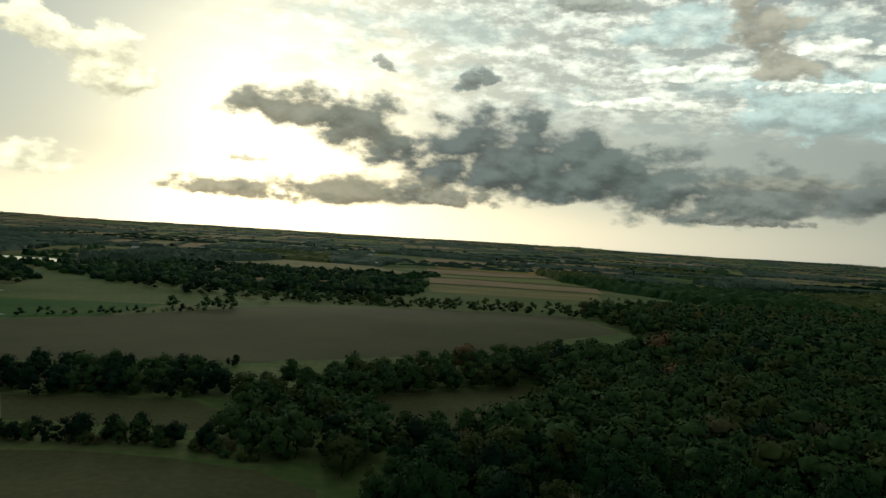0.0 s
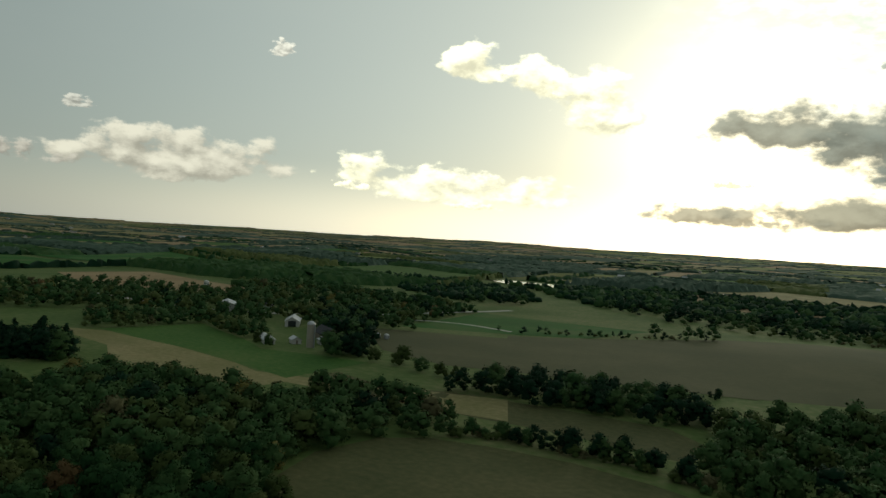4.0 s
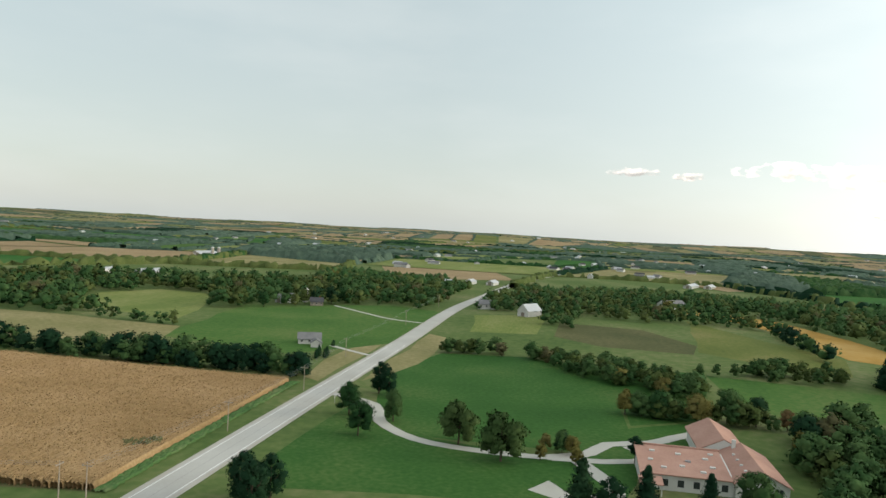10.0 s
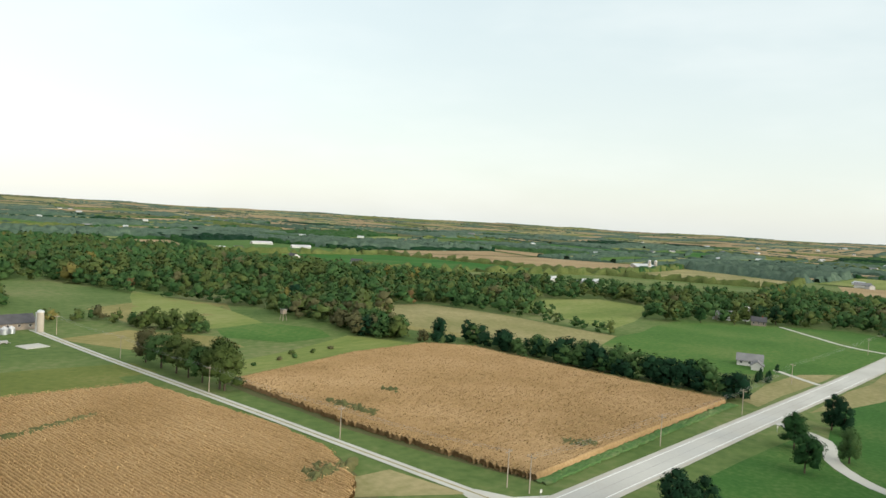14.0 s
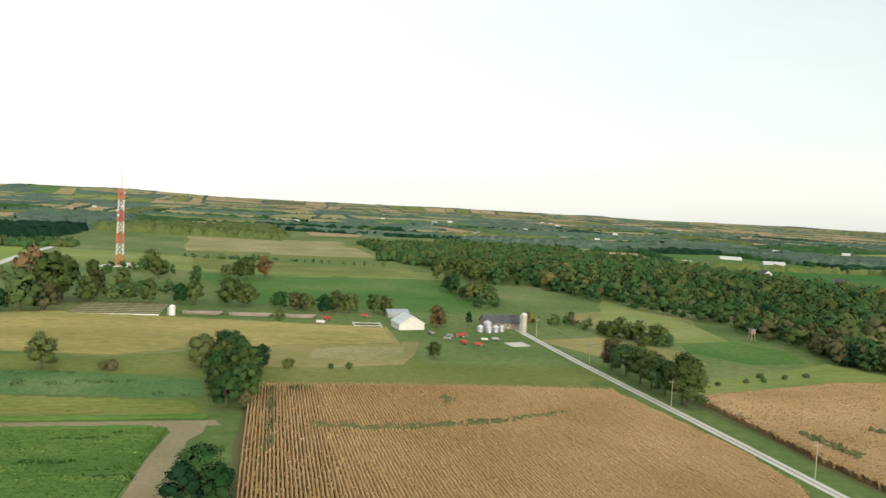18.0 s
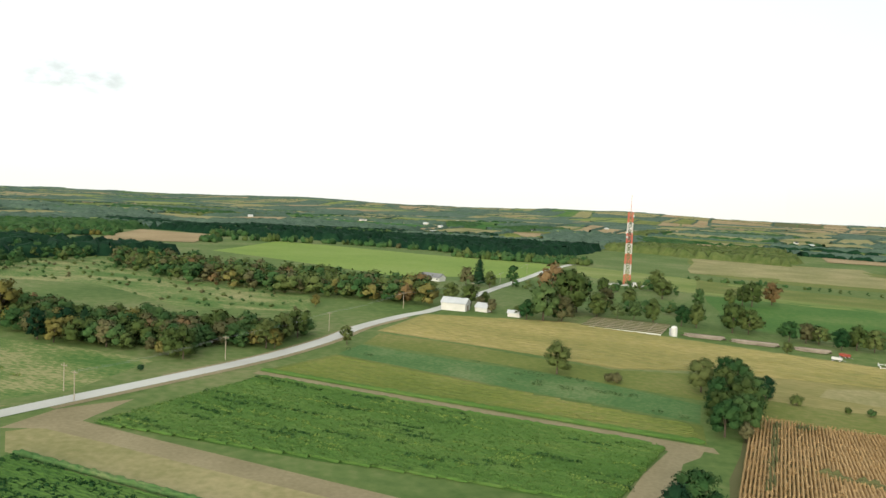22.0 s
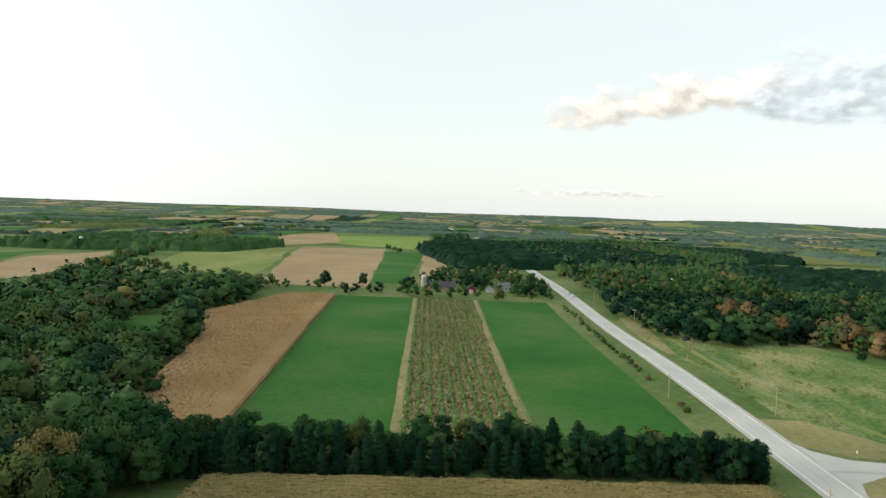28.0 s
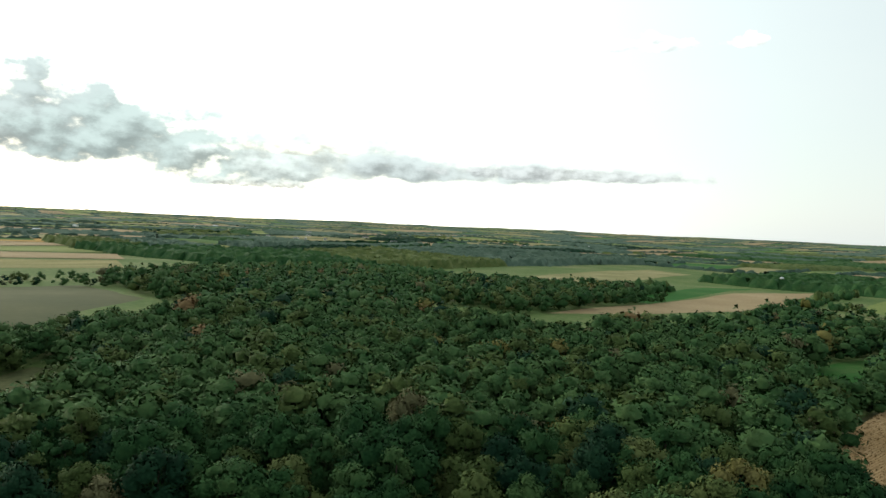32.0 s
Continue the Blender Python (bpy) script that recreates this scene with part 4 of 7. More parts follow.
def lay_ponds():
    marsh_pond([(-590, 1040), (-555, 1060), (-500, 1075), (-440, 1105), (-435, 1030), (-470, 985), (-510, 985), (-545, 1005)], "bright marsh pond under the evening sky")
    marsh_pond([(-610, 1270), (-600, 1350), (-560, 1390), (-540, 1350), (-560, 1290)], "bright marsh pool among reeds")
    marsh_pond([(-530, 1190), (-500, 1240), (-440, 1260), (-430, 1220), (-480, 1180)], "narrow bright pool in the marsh")
    marsh_pond([(-760, 1320), (-740, 1400), (-690, 1400), (-710, 1320)], "far bright pool in the marsh")
    marsh_pond([(-345, 1270), (-250, 1300), (-240, 1260), (-300, 1225)], "narrow bright pond in the marsh")
    marsh_pond([(-790, 690), (-700, 640), (-660, 640), (-740, 720)], "small marsh pond beside the road")
    marsh_pond([(-860, 800), (-780, 780), (-740, 800), (-820, 830)], "pale pond at the edge of fields")
# ---- roads, fields and woods ----
lay_ponds()
HIGHWAY = [(-1410, -8), (-1180, -30), (-930, -72), (-660, -88), (-400, -92), (-150, -92), (190, -94), (400, -93), (640, -88), (1010, -76), (1400, -64), (1900, -20), (2880, 100)]
ribbon("road_shoulder", HIGHWAY, 5.8, "shoulder", "pale gravel shoulder along the highway", 0.33)
ribbon("road", HIGHWAY, 4.5, "road", "straight pale concrete two-lane highway", 0.42)
for off, mat, nm in ((-3.8, "paint", "edge_line"), (3.8, "paint", "edge_line"), (0.0, "seam", "joint_line")):
    ribbon(nm, HIGHWAY[4:10], 0.11 if mat != "seam" else 0.07, mat, "painted line on the highway", 0.47, off, "road marking")
GRAVEL_ROAD = [(-137, -88), (-136, -140), (-135, -200), (-133, -290), (-132, -385)]
ribbon("grass_median", GRAVEL_ROAD, 0.3, "hay", "grass growing between the wheel tracks", 0.42)
ribbon("gravel_road", GRAVEL_ROAD, 1.9, "gravel", "narrow pale gravel road between corn fields", 0.36)
SIDE_ROAD = [(199, -92), (199, -116), (196, -150), (191, -197), (187, -245), (188, -290), (192, -325), (188, -362), (181, -392), (186, -450), (205, -560), (218, -680), (225, -760), (226, -890)]
ribbon("side_road", SIDE_ROAD, 3.6, "road", "pale side road curving up to a white shed", 0.38)
ribbon("dirt_edge", SIDE_ROAD[2:8], 1.5, "soil", "bare brown earth along the side road", 0.3, -5.2, "verge")
ribbon("dirt_edge", SIDE_ROAD[3:7], 0.8, "soil", "bare earth edge of the side road", 0.3, 4.5, "verge")
field("road_mouth", [(174, -98), (228, -98), (213, -102), (206, -109), (203, -124), (195, -124), (193, -112), (187, -103)], "road", "flared concrete mouth of the side road", 0.26, 3, amount=0.0, category="road")
field("road_mouth", [(-150, -98), (-124, -98), (-131, -103), (-134, -112), (-139, -112), (-142, -103)], "gravel", "gravel mouth of the narrow road", 0.28, 3, amount=0.0, category="road")
field("rough_verge", [(520, -105), (515, -160), (440, -178), (330, -203), (215, -212), (203, -166), (213, -138), (244, -109)], "rough_meadow", "rough tussocky meadow beside the highway", 0.2, 12, clear=False)
field("dry_bank", [(496, -107), (499, -114), (414, -112), (364, -107), (364, -103), (418, -102)], "hay", "dry tan grass on a low bank", 0.25, 13)
ribbon("mown_path", [(482, -119), (364, -118), (284, -118), (253, -126), (226, -135), (214, -147)], 1.6, "hay_green", "mown grass path along the poles", 0.3, 0.0, "path")
field("mown_verge", [(246, -99), (245, -114), (212, -135), (203, -145), (208, -113), (217, -101)], "hay", "dry mown verge at the crossroads", 0.24, 15)
field("mown_verge", [(190, -102), (195, -110), (190, -130), (162, -113), (157, -98), (171, -96)], "hay", "dry mown grass island at the crossroads", 0.24, 16)
field("dry_bank", [(-450, -84), (-300, -84), (-322, -76), (-350, -70), (-440, -72)], "hay", "dry grass bank beside the highway", 0.24, 17)
field("dry_bank", [(-440, -100), (-292, -100), (-298, -108), (-340, -114), (-430, -108)], "hay", "dry grass bank across the highway", 0.24, 18)
field("dry_corner", [(-117, -137), (-132, -135), (-135, -111), (-108, -130)], "hay", "rough dry grass at the road corner", 0.24, 19)
DRIVE = [(-273, -88), (-262, -68), (-240, -60), (-224, -45), (-219, -27), (-219, -7), (-222, 4), (-232, 10)]
ribbon("drive", DRIVE, 2.2, "gravel", "curving pale concrete drive across a lawn", 0.3)
ribbon("drive", [(-219, -5), (-228, 8), (-240, 14), (-247, 28), (-256, 36), (-266, 46)], 2.4, "gravel", "curving concrete drive behind the hall", 0.32)
ribbon("drive", [(-219, -3), (-221, 12), (-225, 22), (-232, 26), (-240, 20)], 2.2, "gravel", "looped concrete drive before the hall", 0.34)
ribbon("drive", [(-221, 4), (-208, 10), (-200, 14), (-190, 14)], 2.6, "gravel", "concrete path to the hall door", 0.33)
field("parking_apron", [(-190, -8), (-199, -3), (-188, 4), (-196, 13), (-183, 17), (-181, 6)], "gravel", "pale concrete apron beside the drive", 0.3, 25, amount=0.2, category='pavement')
ribbon("house_drive", [(-362, -98), (-372, -112), (-381, -124)], 1.6, "gravel", "short pale house drive", 0.3)
ribbon("farm_lane", [(-489, -85), (-500, -120), (-525, -147), (-566, -183)], 1.5, "gravel", "pale farm lane across green grass", 0.3)
field("corn_strip", [(208, 66), (560, 91.5), (548, 130), (430, 152), (330, 122), (262, 112), (204, 92)], "corn_floor", "ground under a ripe corn strip", 0.25, 28, amount=0.4)
rows_of([(212,67),(556,92),(546,128),(430,148),(330,118),(262,108),(208,92)], 4, 1.0, 2.1, "corn", "corn_crop", "ripe tan standing corn in long rows", 0.56, 2.6, 0.07)
field("wheat_field", [(200, 18), (560, 33.5), (560, 91), (204, 65)], "winter_wheat", "smooth dark green winter wheat field", 0.25, 30, amount=0.4)
field("striped_field", [(200, -24), (559, -14), (559, 33.5), (200, 18)], "strip", "mottled brown and green striped field", 0.25, 31, amount=0.4)
field("field_edge", [(200, -24), (559, -14), (559, -11), (200, -20.5)], "hay", "dry grass edge of the striped field", 0.5, 32, amount=0.3)
field("field_edge", [(200, 15), (559, 30.5), (559, 33.5), (200, 18)], "hay", "dry grass edge of the striped field", 0.5, 33, amount=0.3)
rows_of([(201,-21),(557,-11),(557,30.5),(201,15)], 2.6, 3.9, 0.6, "bean", "strip_crop", "narrow green rows in the striped field", 0.7, 1.6, 0.5, gaps=0.1)
crop_tufts([(201,-21),(557,-11),(557,30.5),(201,15)], 16000, 0.6, "withered", "withered_crop", "brown withered plants in the striped field", 0.5, 51)
crop_tufts([(201,-21),(557,-11),(557,30.5),(201,15)], 6000, 0.6, "bean_leaf", "strip_leaves", "green leaves in the striped field", 0.45, 52)
field("wheat_field", [(200, -74), (560, -66), (556, -15), (200, -25)], "winter_wheat", "smooth green winter wheat beside the highway", 0.25, 37, amount=0.4)
field("corn_floor_near", [(174, -80), (166, 60), (140, 62), (100, -60), (140, -82)], "corn_floor", "ground under ripe corn before the hedge", 0.25, 38)
rows_of([(178,-78),(171,58),(140,60),(96,-40),(118,-74)], 90, 1.2, 2.0, "weedy_corn", "corn_crop", "weedy olive-tan standing corn below the hedge", 0.58, 1.9, 0.10)
field("wheat_field", [(650, 46), (650, 76), (1100, 112), (1110, 52)], "winter_wheat", "far strip of bright green wheat", 0.25, 40, amount=0.4)
field("stubble_field", [(724, 37), (822, -66), (1110, -64), (1080, 52)], "stubble", "tan stubble field beyond the barn", 0.25, 41)
field("stubble_field", [(612, 74), (613, 168), (1180, 252), (1176, 116)], "stubble", "tan stubble field behind the farm", 0.25, 42)
field("hay_field", [(640, 180), (774, 316), (1084, 372), (1181, 255)], "hay_green", "yellow-green striped hay field", 0.25, 43)
field("stubble_field", [(1330, 216), (1660, 280), (1460, 440), (1110, 340)], "stubble", "distant tan stubble field", 0.25, 44)
field("far_field", [(1140, 43), (1316, 231), (1580, 255), (1660, 70)], "bright_hay", "distant green pasture", 0.25, 45)
field("far_field", [(1122, -422), (1128, -537), (885, -472), (750, -292)], "olive_crop", "dull green field beyond woods", 0.25, 46)
field("stubble_field", [(778, -657), (950, -901), (824, -934), (708, -764)], "stubble", "distant tan field in the woods", 0.25, 47)
field("hay_field", [(601, -676), (668, -887), (227, -839), (214, -673), (306, -579)], "bright_hay", "broad bright yellow-green hay field", 0.25, 48)
field("bean_field", [(30, -165), (170, -146), (168, -215), (26, -214)], "bean", "deep green bean field with leafy rows", 0.3, 49)
rows_of([(30, -165), (170, -146), (168, -215), (26, -214)], 0, 1.1, 0.7, "bean", "bean_crop", "leafy green bean rows", 0.55, 1.2, 0.18)
field("soil_track", [(20, -136), (176, -136), (186, -130), (189, -150), (180, -170), (174, -146), (20, -144)], "soil", "bare tan headland track", 0.25, 51, amount=0.5)
field("headland", [(20, -119), (168, -119), (182, -129), (178, -136.6), (20, -136.6)], "hay", "dry trodden headland strip", 0.25, 52, amount=0.5)
field("soil_track", [(12, -217), (174, -219), (174, -223), (14, -222)], "soil", "narrow tan field track", 0.25, 53, amount=0.4)
field("soil_track", [(38, -220), (16, -219), (16.5, -211), (20, -203), (19.5, -183), (19.5, -170), (19, -157), (30, -158), (29, -166), (28, -189), (25, -212)], "soil", "bare tan track beside the corn", 0.25, 54, amount=0.6)
field("striped_field", [(216, -850), (93, -817), (-59, -737), (-184, -704), (-157, -647), (-29, -623), (85, -667), (189, -746)], "hay_green", "long striped olive field by the tower", 0.25, 55, clear=False)
field("hill_field", [(135, -1211), (7, -1245), (-134, -1133), (-140, -922), (-111, -834), (-9, -845), (95, -894)], "olive_crop", "olive hill field between hedges", 0.25, 56)
field("far_pasture", [(20, -634), (-52, -642), (-133, -627), (-169, -603), (-123, -434), (-81, -445), (-38, -457), (4, -477)], "pasture", "smooth green cattle pasture", 0.25, 57, clear=False)
field("far_field", [(-65, -1525), (-181, -1546), (-148, -1330), (-67, -1335)], "stubble", "distant tan field between hedges", 0.25, 58)
field("bean_field", [(90, -98), (162, -98), (166, -118), (90, -118)], "bean", "low leafy green crop by the crossroads", 0.25, 59)
rows_of([(92,-99),(160,-100),(164,-117),(92,-117)], 0, 1.2, 0.9, "bean", "bean_crop", "leafy green rows by the crossroads", 0.6, 1.0, 0.22)
field("grass_strip", [(16, -224), (174, -224), (168, -266), (19, -244)], "olive_crop", "olive green strip of standing crop", 0.3, 61)
rows_of([(16, -223.6), (174, -223.6), (174, -226), (16, -226)], 0, 0.8, 0.9, "bean", "grass_edge", "dark green standing edge of the crop strip", 0.5, 1.6, 0.25)
rows_of([(30, -213.4), (168, -214.4), (168, -216.6), (30, -215.6)], 0, 0.8, 0.9, "bean", "grass_edge", "dark green standing edge of the bean field", 0.5, 1.6, 0.25)
rows_of([(92, -118.4), (165, -118.4), (165, -120.4), (92, -120.4)], 0, 0.8, 1.0, "weedy", "weed_strip", "green weeds along the headland", 0.5, 1.3, 0.35)
field("flower_strip", [(20, -246), (168, -268), (170, -290), (60, -282), (22, -270)], "weedy", "rough green grass strip with pale flowers", 0.25, 62)
field("hay_field", [(180, -322), (180, -376), (105, -398), (-60, -384), (-60, -340), (25, -326), (60, -308), (130, -318)], "gold_hay", "sloping golden olive hay field", 0.25, 63)
field("hay_field", [(170, -292), (176, -318), (130, -316), (60, -306), (20, -322), (20, -276), (80, -286)], "olive_crop", "olive sloping hay field", 0.25, 64)
field("corn_ground", [(8, -108), (6, -262), (-124, -252), (-131, -180), (-128, -150), (-116, -120), (-40, -108)], "corn_floor", "ground under the great corn field", 0.25, 65)
rows_of([(-17,-109),(-17,-259),(-50,-258),(-122,-250),(-129,-180),(-127,-152),(-118,-132),(-96,-108)], 92, 0.95, 2.1, "corn", "corn_crop", "ripe tan standing corn in close rows", 0.37, 2.4, 0.10)
rows_of([(5.6,-110),(5.6,-260),(-17,-259),(-17,-109)], 90, 0.95, 2.1, "corn", "corn_crop", "ripe tan standing corn in straight rows by the track", 0.31, 2.2, 0.10)
rows_of([(178, -324), (178, -374), (105, -396), (-58, -382), (-58, -342), (25, -328), (60, -310), (130, -320)], 5, 1.7, 0.32, "gold_hay", "hay_rows", "low golden swaths across the sloping hay field", 0.6, 3.0, 0.4)
rows_of([(18, -227), (172, -227), (166, -264), (21, -243)], 2, 1.9, 0.35, "olive_crop", "grass_rows", "low olive rows of the crop strip", 0.7, 3.0, 0.35)
field("hay_field", [(4, -291), (-24, -290), (-54, -297), (-62, -316), (-70, -346), (-62, -346), (-60, -339), (4, -329)], "gold_hay", "golden olive lower end of the hay field", 0.25, 66)
field("stubble_patch", [(-16, -308), (-43, -304), (-57, -312), (-60, -332), (-33, -332), (-19, -323)], "hay", "pale trodden patch in the hay field", 0.4, 69)
field("crop_strip", [(4, -287), (-124, -283), (-120, -256), (4, -264)], "olive_crop", "dark olive grass strip above the corn", 0.25, 67)
field("corn_ground", [(-155, -104), (-146, -170), (-148, -240), (-222, -258), (-270, -256), (-286, -238), (-290, -108)], "corn_floor", "ground under ripe corn", 0.25, 68)
rows_of([(-154,-106),(-148,-170),(-150,-238),(-222,-255),(-268,-253),(-284,-236),(-287,-110)], 2, 1.05, 2.1, "backlit_corn", "corn_crop", "ripe tan standing corn beside the highway", 0.62, 2.0, 0.06)
field("pasture", [(56, -643), (-132, -632), (-122, -434), (-49, -445), (9, -451), (32, -506)], "pasture", "smooth green pasture", 0.25, 70)
field("striped_field", [(125, -1206), (-104, -1210), (-124, -871), (95, -896)], "hay", "far pale striped hay field", 0.25, 71)
field("striped_field", [(79, -807), (-138, -744), (-135, -648), (66, -674)], "olive_crop", "striped green and olive field", 0.25, 72)
field("dome_field", [(-465, -355), (-540, -369), (-595, -350), (-593, -297), (-476, -251), (-416, -235)], "hay_green", "green rounded hill field", 0.25, 73)
field("house_lawn", [(-361, -210), (-533, -242), (-589, -142), (-556, -89), (-412, -92), (-348, -135)], "pasture", "smooth green grass round a farmhouse", 0.25, 74)
field("yellow_meadow", [(-342, -374), (-394, -378), (-397, -220), (-343, -203), (-323, -234), (-298, -297)], "hay", "yellowed dry meadow", 0.25, 75)
field("olive_meadow", [(-249, -532), (-256, -446), (-238, -349), (-203, -347), (-177, -378)], "hay_green", "olive meadow below woods", 0.25, 76)
field("olive_meadow", [(-170, -271), (-252, -294), (-270, -257), (-153, -247)], "hay_green", "olive meadow beside corn", 0.25, 77)
field("lawn", [(-333, -81), (-385, -65), (-392, -22), (-319, 22), (-263, 22), (-228, 3), (-227, -46), (-245, -63)], "lawn", "wide mown green lawn", 0.25, 78)
field("lawn", [(-168, -78), (-261, -75), (-231, -57), (-219, 4), (-180, -5), (-170, -71)], "lawn", "mown green lawn before the hall", 0.25, 79)
field("lawn", [(-228, 3), (-263, 22), (-284, 52), (-253, 48), (-229, 23), (-183, 14), (-179, -8), (-188, -6)], "lawn", "mown lawn between the loops of the drive", 0.15, 80)
field("rough_lawn", [(-392, -22), (-369, 8), (-382, 66), (-286, 52), (-267, 23), (-319, 22)], "lawn", "rough grass behind the lawn", 0.15, 81, clear=False)
field("scrub_meadow", [(557, -343), (590, -437), (568, -520), (355, -518), (238, -348), (306, -317), (415, -354), (474, -337)], "rough_meadow", "tussocky scrub meadow between tree belts", 0.2, 82, clear=False)
grove([(557, -343), (590, -437), (568, -520), (355, -518), (238, -348), (306, -317), (415, -354), (474, -337)], 11, "shrub", 2.6, 182, 0.45)
rows_of([(-287,-109.4),(-154,-105.6),(-154,-102.6),(-287,-106.4)], 1.6, 0.8, 0.6, "weedy", "weed_strip", "green weeds along the corn edge", 0.6, 1.2, 0.45)
field("green_field", [(-551, -70), (-573, -16), (-474, -20), (-469, -62)], "hay_green", "small yellow-green paddock", 0.25, 85)
field("stubble_field", [(-1148, -297), (-1236, -133), (-1004, -77), (-897, -218)], "stubble", "tan field beyond the highway", 0.25, 86)
field("far_field", [(-1514, -198), (-1506, -25), (-1193, -92)], "winter_wheat", "far green field", 0.25, 87)
field("stubble_field", [(-1557, 162), (-1682, 531), (-1360, 430), (-1138, 197)], "stubble", "distant tan field", 0.25, 88)
field("gold_field", [(-680, 96), (-726, 121), (-687, 178), (-582, 200), (-503, 202), (-457, 178), (-466, 160), (-562, 159), (-646, 133)], "gold", "golden dry grass field", 0.25, 89)
field("mown_field", [(-375, 66), (-369, 105), (-362, 152), (-342, 156), (-300, 112), (-300, 82), (-330, 68)], "pasture", "mown green hollow field", 0.25, 90)
field("scrub_slope", [(-533, -7), (-521, 49), (-467, 76), (-434, 69), (-440, 20), (-470, -9)], "dull", "rough brown scrub slope between tree belts", 0.2, 190, clear=False)
field("scrub_slope", [(-610, 89), (-517, 127), (-465, 158), (-405, 142), (-415, 107), (-444, 73)], "olive_crop", "olive grass slope below the golden field", 0.2, 191, clear=False)
field("stubble_field", [(-1536, 160), (-1682, 511), (-1397, 436), (-1081, 212), (-1189, 162)], "stubble", "distant tan field", 0.25, 91)
field("stubble_field", [(-806, 467), (-802, 586), (-564, 534), (-535, 478), (-667, 415)], "stubble", "distant brown field", 0.25, 92)
field("tan_strip", [(-424, 239), (-379, 261), (-320, 252), (-267, 243), (-246, 236), (-185, 254), (-139, 272), (-122, 240), (-221, 229), (-224, 212), (-254, 201), (-305, 203), (-345, 228)], "hay", "curving tan grass strip", 0.25, 93)
field("farm_grass", [(-398, 258), (-389, 324), (-289, 280), (-227, 292), (-227, 235), (-315, 252)], "pasture", "green grass below the farm", 0.25, 94)
field("stubble_field", [(-314, 398), (-88, 530), (-59, 361), (-139, 341), (-199, 317), (-247, 329)], "brown_soil", "dull brown hillside field", 0.9, 95)
field("stubble_field", [(-238, 460), (-4, 656), (146, 655), (158, 523), (61, 408), (-70, 360), (-182, 353)], "brown_soil", "brown field on a low hill", 0.25, 96)
field("near_field", [(-139, 143), (-146, 165), (-142, 190), (-131, 201), (-111, 207), (-84, 210), (-59, 207), (-35, 200), (-18, 187), (-14, 160), (-60, 120), (-110, 115)], "dull", "dull dry grass field below the wood", 0.25, 98)
field("near_field", [(-222, 262), (-187, 254), (-163, 266), (-113, 274), (-75, 277), (-50, 256), (-59, 236), (-80, 238), (-108, 239), (-132, 236), (-160, 236), (-181, 233), (-216, 236)], "dull", "dull tan field between hedges", 0.25, 97)
field("clearing", [(-15, 284), (1, 304), (30, 316), (44, 320), (57, 331), (73, 318), (58, 280), (34, 252), (8, 240), (-14, 262)], "dull", "grassy clearing in the wood", 0.25, 107)
field("green_field", [(439, 647), (505, 691), (564, 680), (520, 619), (437, 591)], "bright_hay", "small green field behind the wood", 0.25, 109)
# golden and orange crop colours stand in for low sunlight on these strips
for k, (crop, words) in enumerate((("gold_hay", "golden hay strip"), ("stubble", "tan stubble strip"), ("hay_green", "yellow-green hay strip"), ("stubble", "tan stubble strip"), ("gold", "orange dry grass strip"), ("hay", "pale dry strip"), ("stubble", "tan stubble strip"))):
    a, b = 880 + 155 * k, 1010 + 155 * k
    field("lit_field", [(20 + 0.02 * a, a), (0.27 * a, a * 0.98), (0.26 * b, b * 0.98), (20 + 0.02 * b, b)], crop, words + " far off, coloured for evening light", 0.25, 140 + k, clear=True)
field("green_field", [(-308, 429), (-333, 588), (-175, 576), (-193, 499)], "winter_wheat", "green field by a road", 0.25, 100)
field("tan_field", [(393, 373), (541, 400), (776, 453), (932, 432), (677, 338), (451, 352)], "stubble", "tan field beyond the wood", 0.25, 101)
field("green_field", [(561, 446), (831, 523), (914, 502), (560, 407)], "winter_wheat", "narrow green field", 0.25, 102)
field("far_tan", [(704, 711), (1090, 797), (1067, 693), (694, 587)], "hay", "far tan field", 0.25, 103)
field("clearing", [(419, 178), (455, 172), (402, 150), (340, 132), (300, 120), (282, 130), (320, 155), (366, 174)], "winter_wheat", "green clearing beside the wood", 0.25, 106)
crop_tufts([(6,-110),(4,-260),(-50,-258),(-122,-250),(-129,-180),(-127,-152),(-118,-132),(-96,-108)], 52000, 2.15, "corn_leaf", "corn_leaves", "dry tan leaves and tops of the corn", 0.24, 53)
crop_tufts([(-154,-106),(-148,-170),(-150,-238),(-222,-255),(-268,-253),(-284,-236),(-287,-110)], 62000, 2.15, "backlit_leaf", "corn_leaves", "dry tan leaves and tops of the corn", 0.27, 54)
crop_tufts([(178,-78),(171,58),(140,60),(96,-40),(118,-74)], 26000, 2.05, "weedy_leaf", "corn_leaves", "olive and tan leaves of weedy corn", 0.26, 55)
crop_tufts([(212,74),(556,98),(546,128),(430,148),(330,118),(262,108),(208,92)], 26000, 2.15, "corn_leaf", "corn_leaves", "dry tan leaves and tops of the corn strip", 0.34, 56)
crop_tufts([(30, -165), (170, -146), (168, -215), (26, -214)], 40000, 0.75, "bean_leaf", "bean_leaves", "leaves of the bean crop", 0.3, 57)
field("olive_slope", [(1, -343), (-57, -332), (-65, -298), (-137, -290), (-137, -268), (1, -286)], "olive_crop", "olive grass slope above the corn", 0.12, 114, clear=False)
field("gold_slope", [(-132, -356), (-169, -365), (-198, -325), (-193, -297), (-155, -302)], "gold_hay", "golden olive slope beyond the gravel road", 0.12, 115, clear=False)
field("gold_slope", [(-180, -443), (-240, -474), (-267, -434), (-243, -388), (-179, -388)], "gold_hay", "golden olive rise below the woods", 0.12, 116, clear=False)
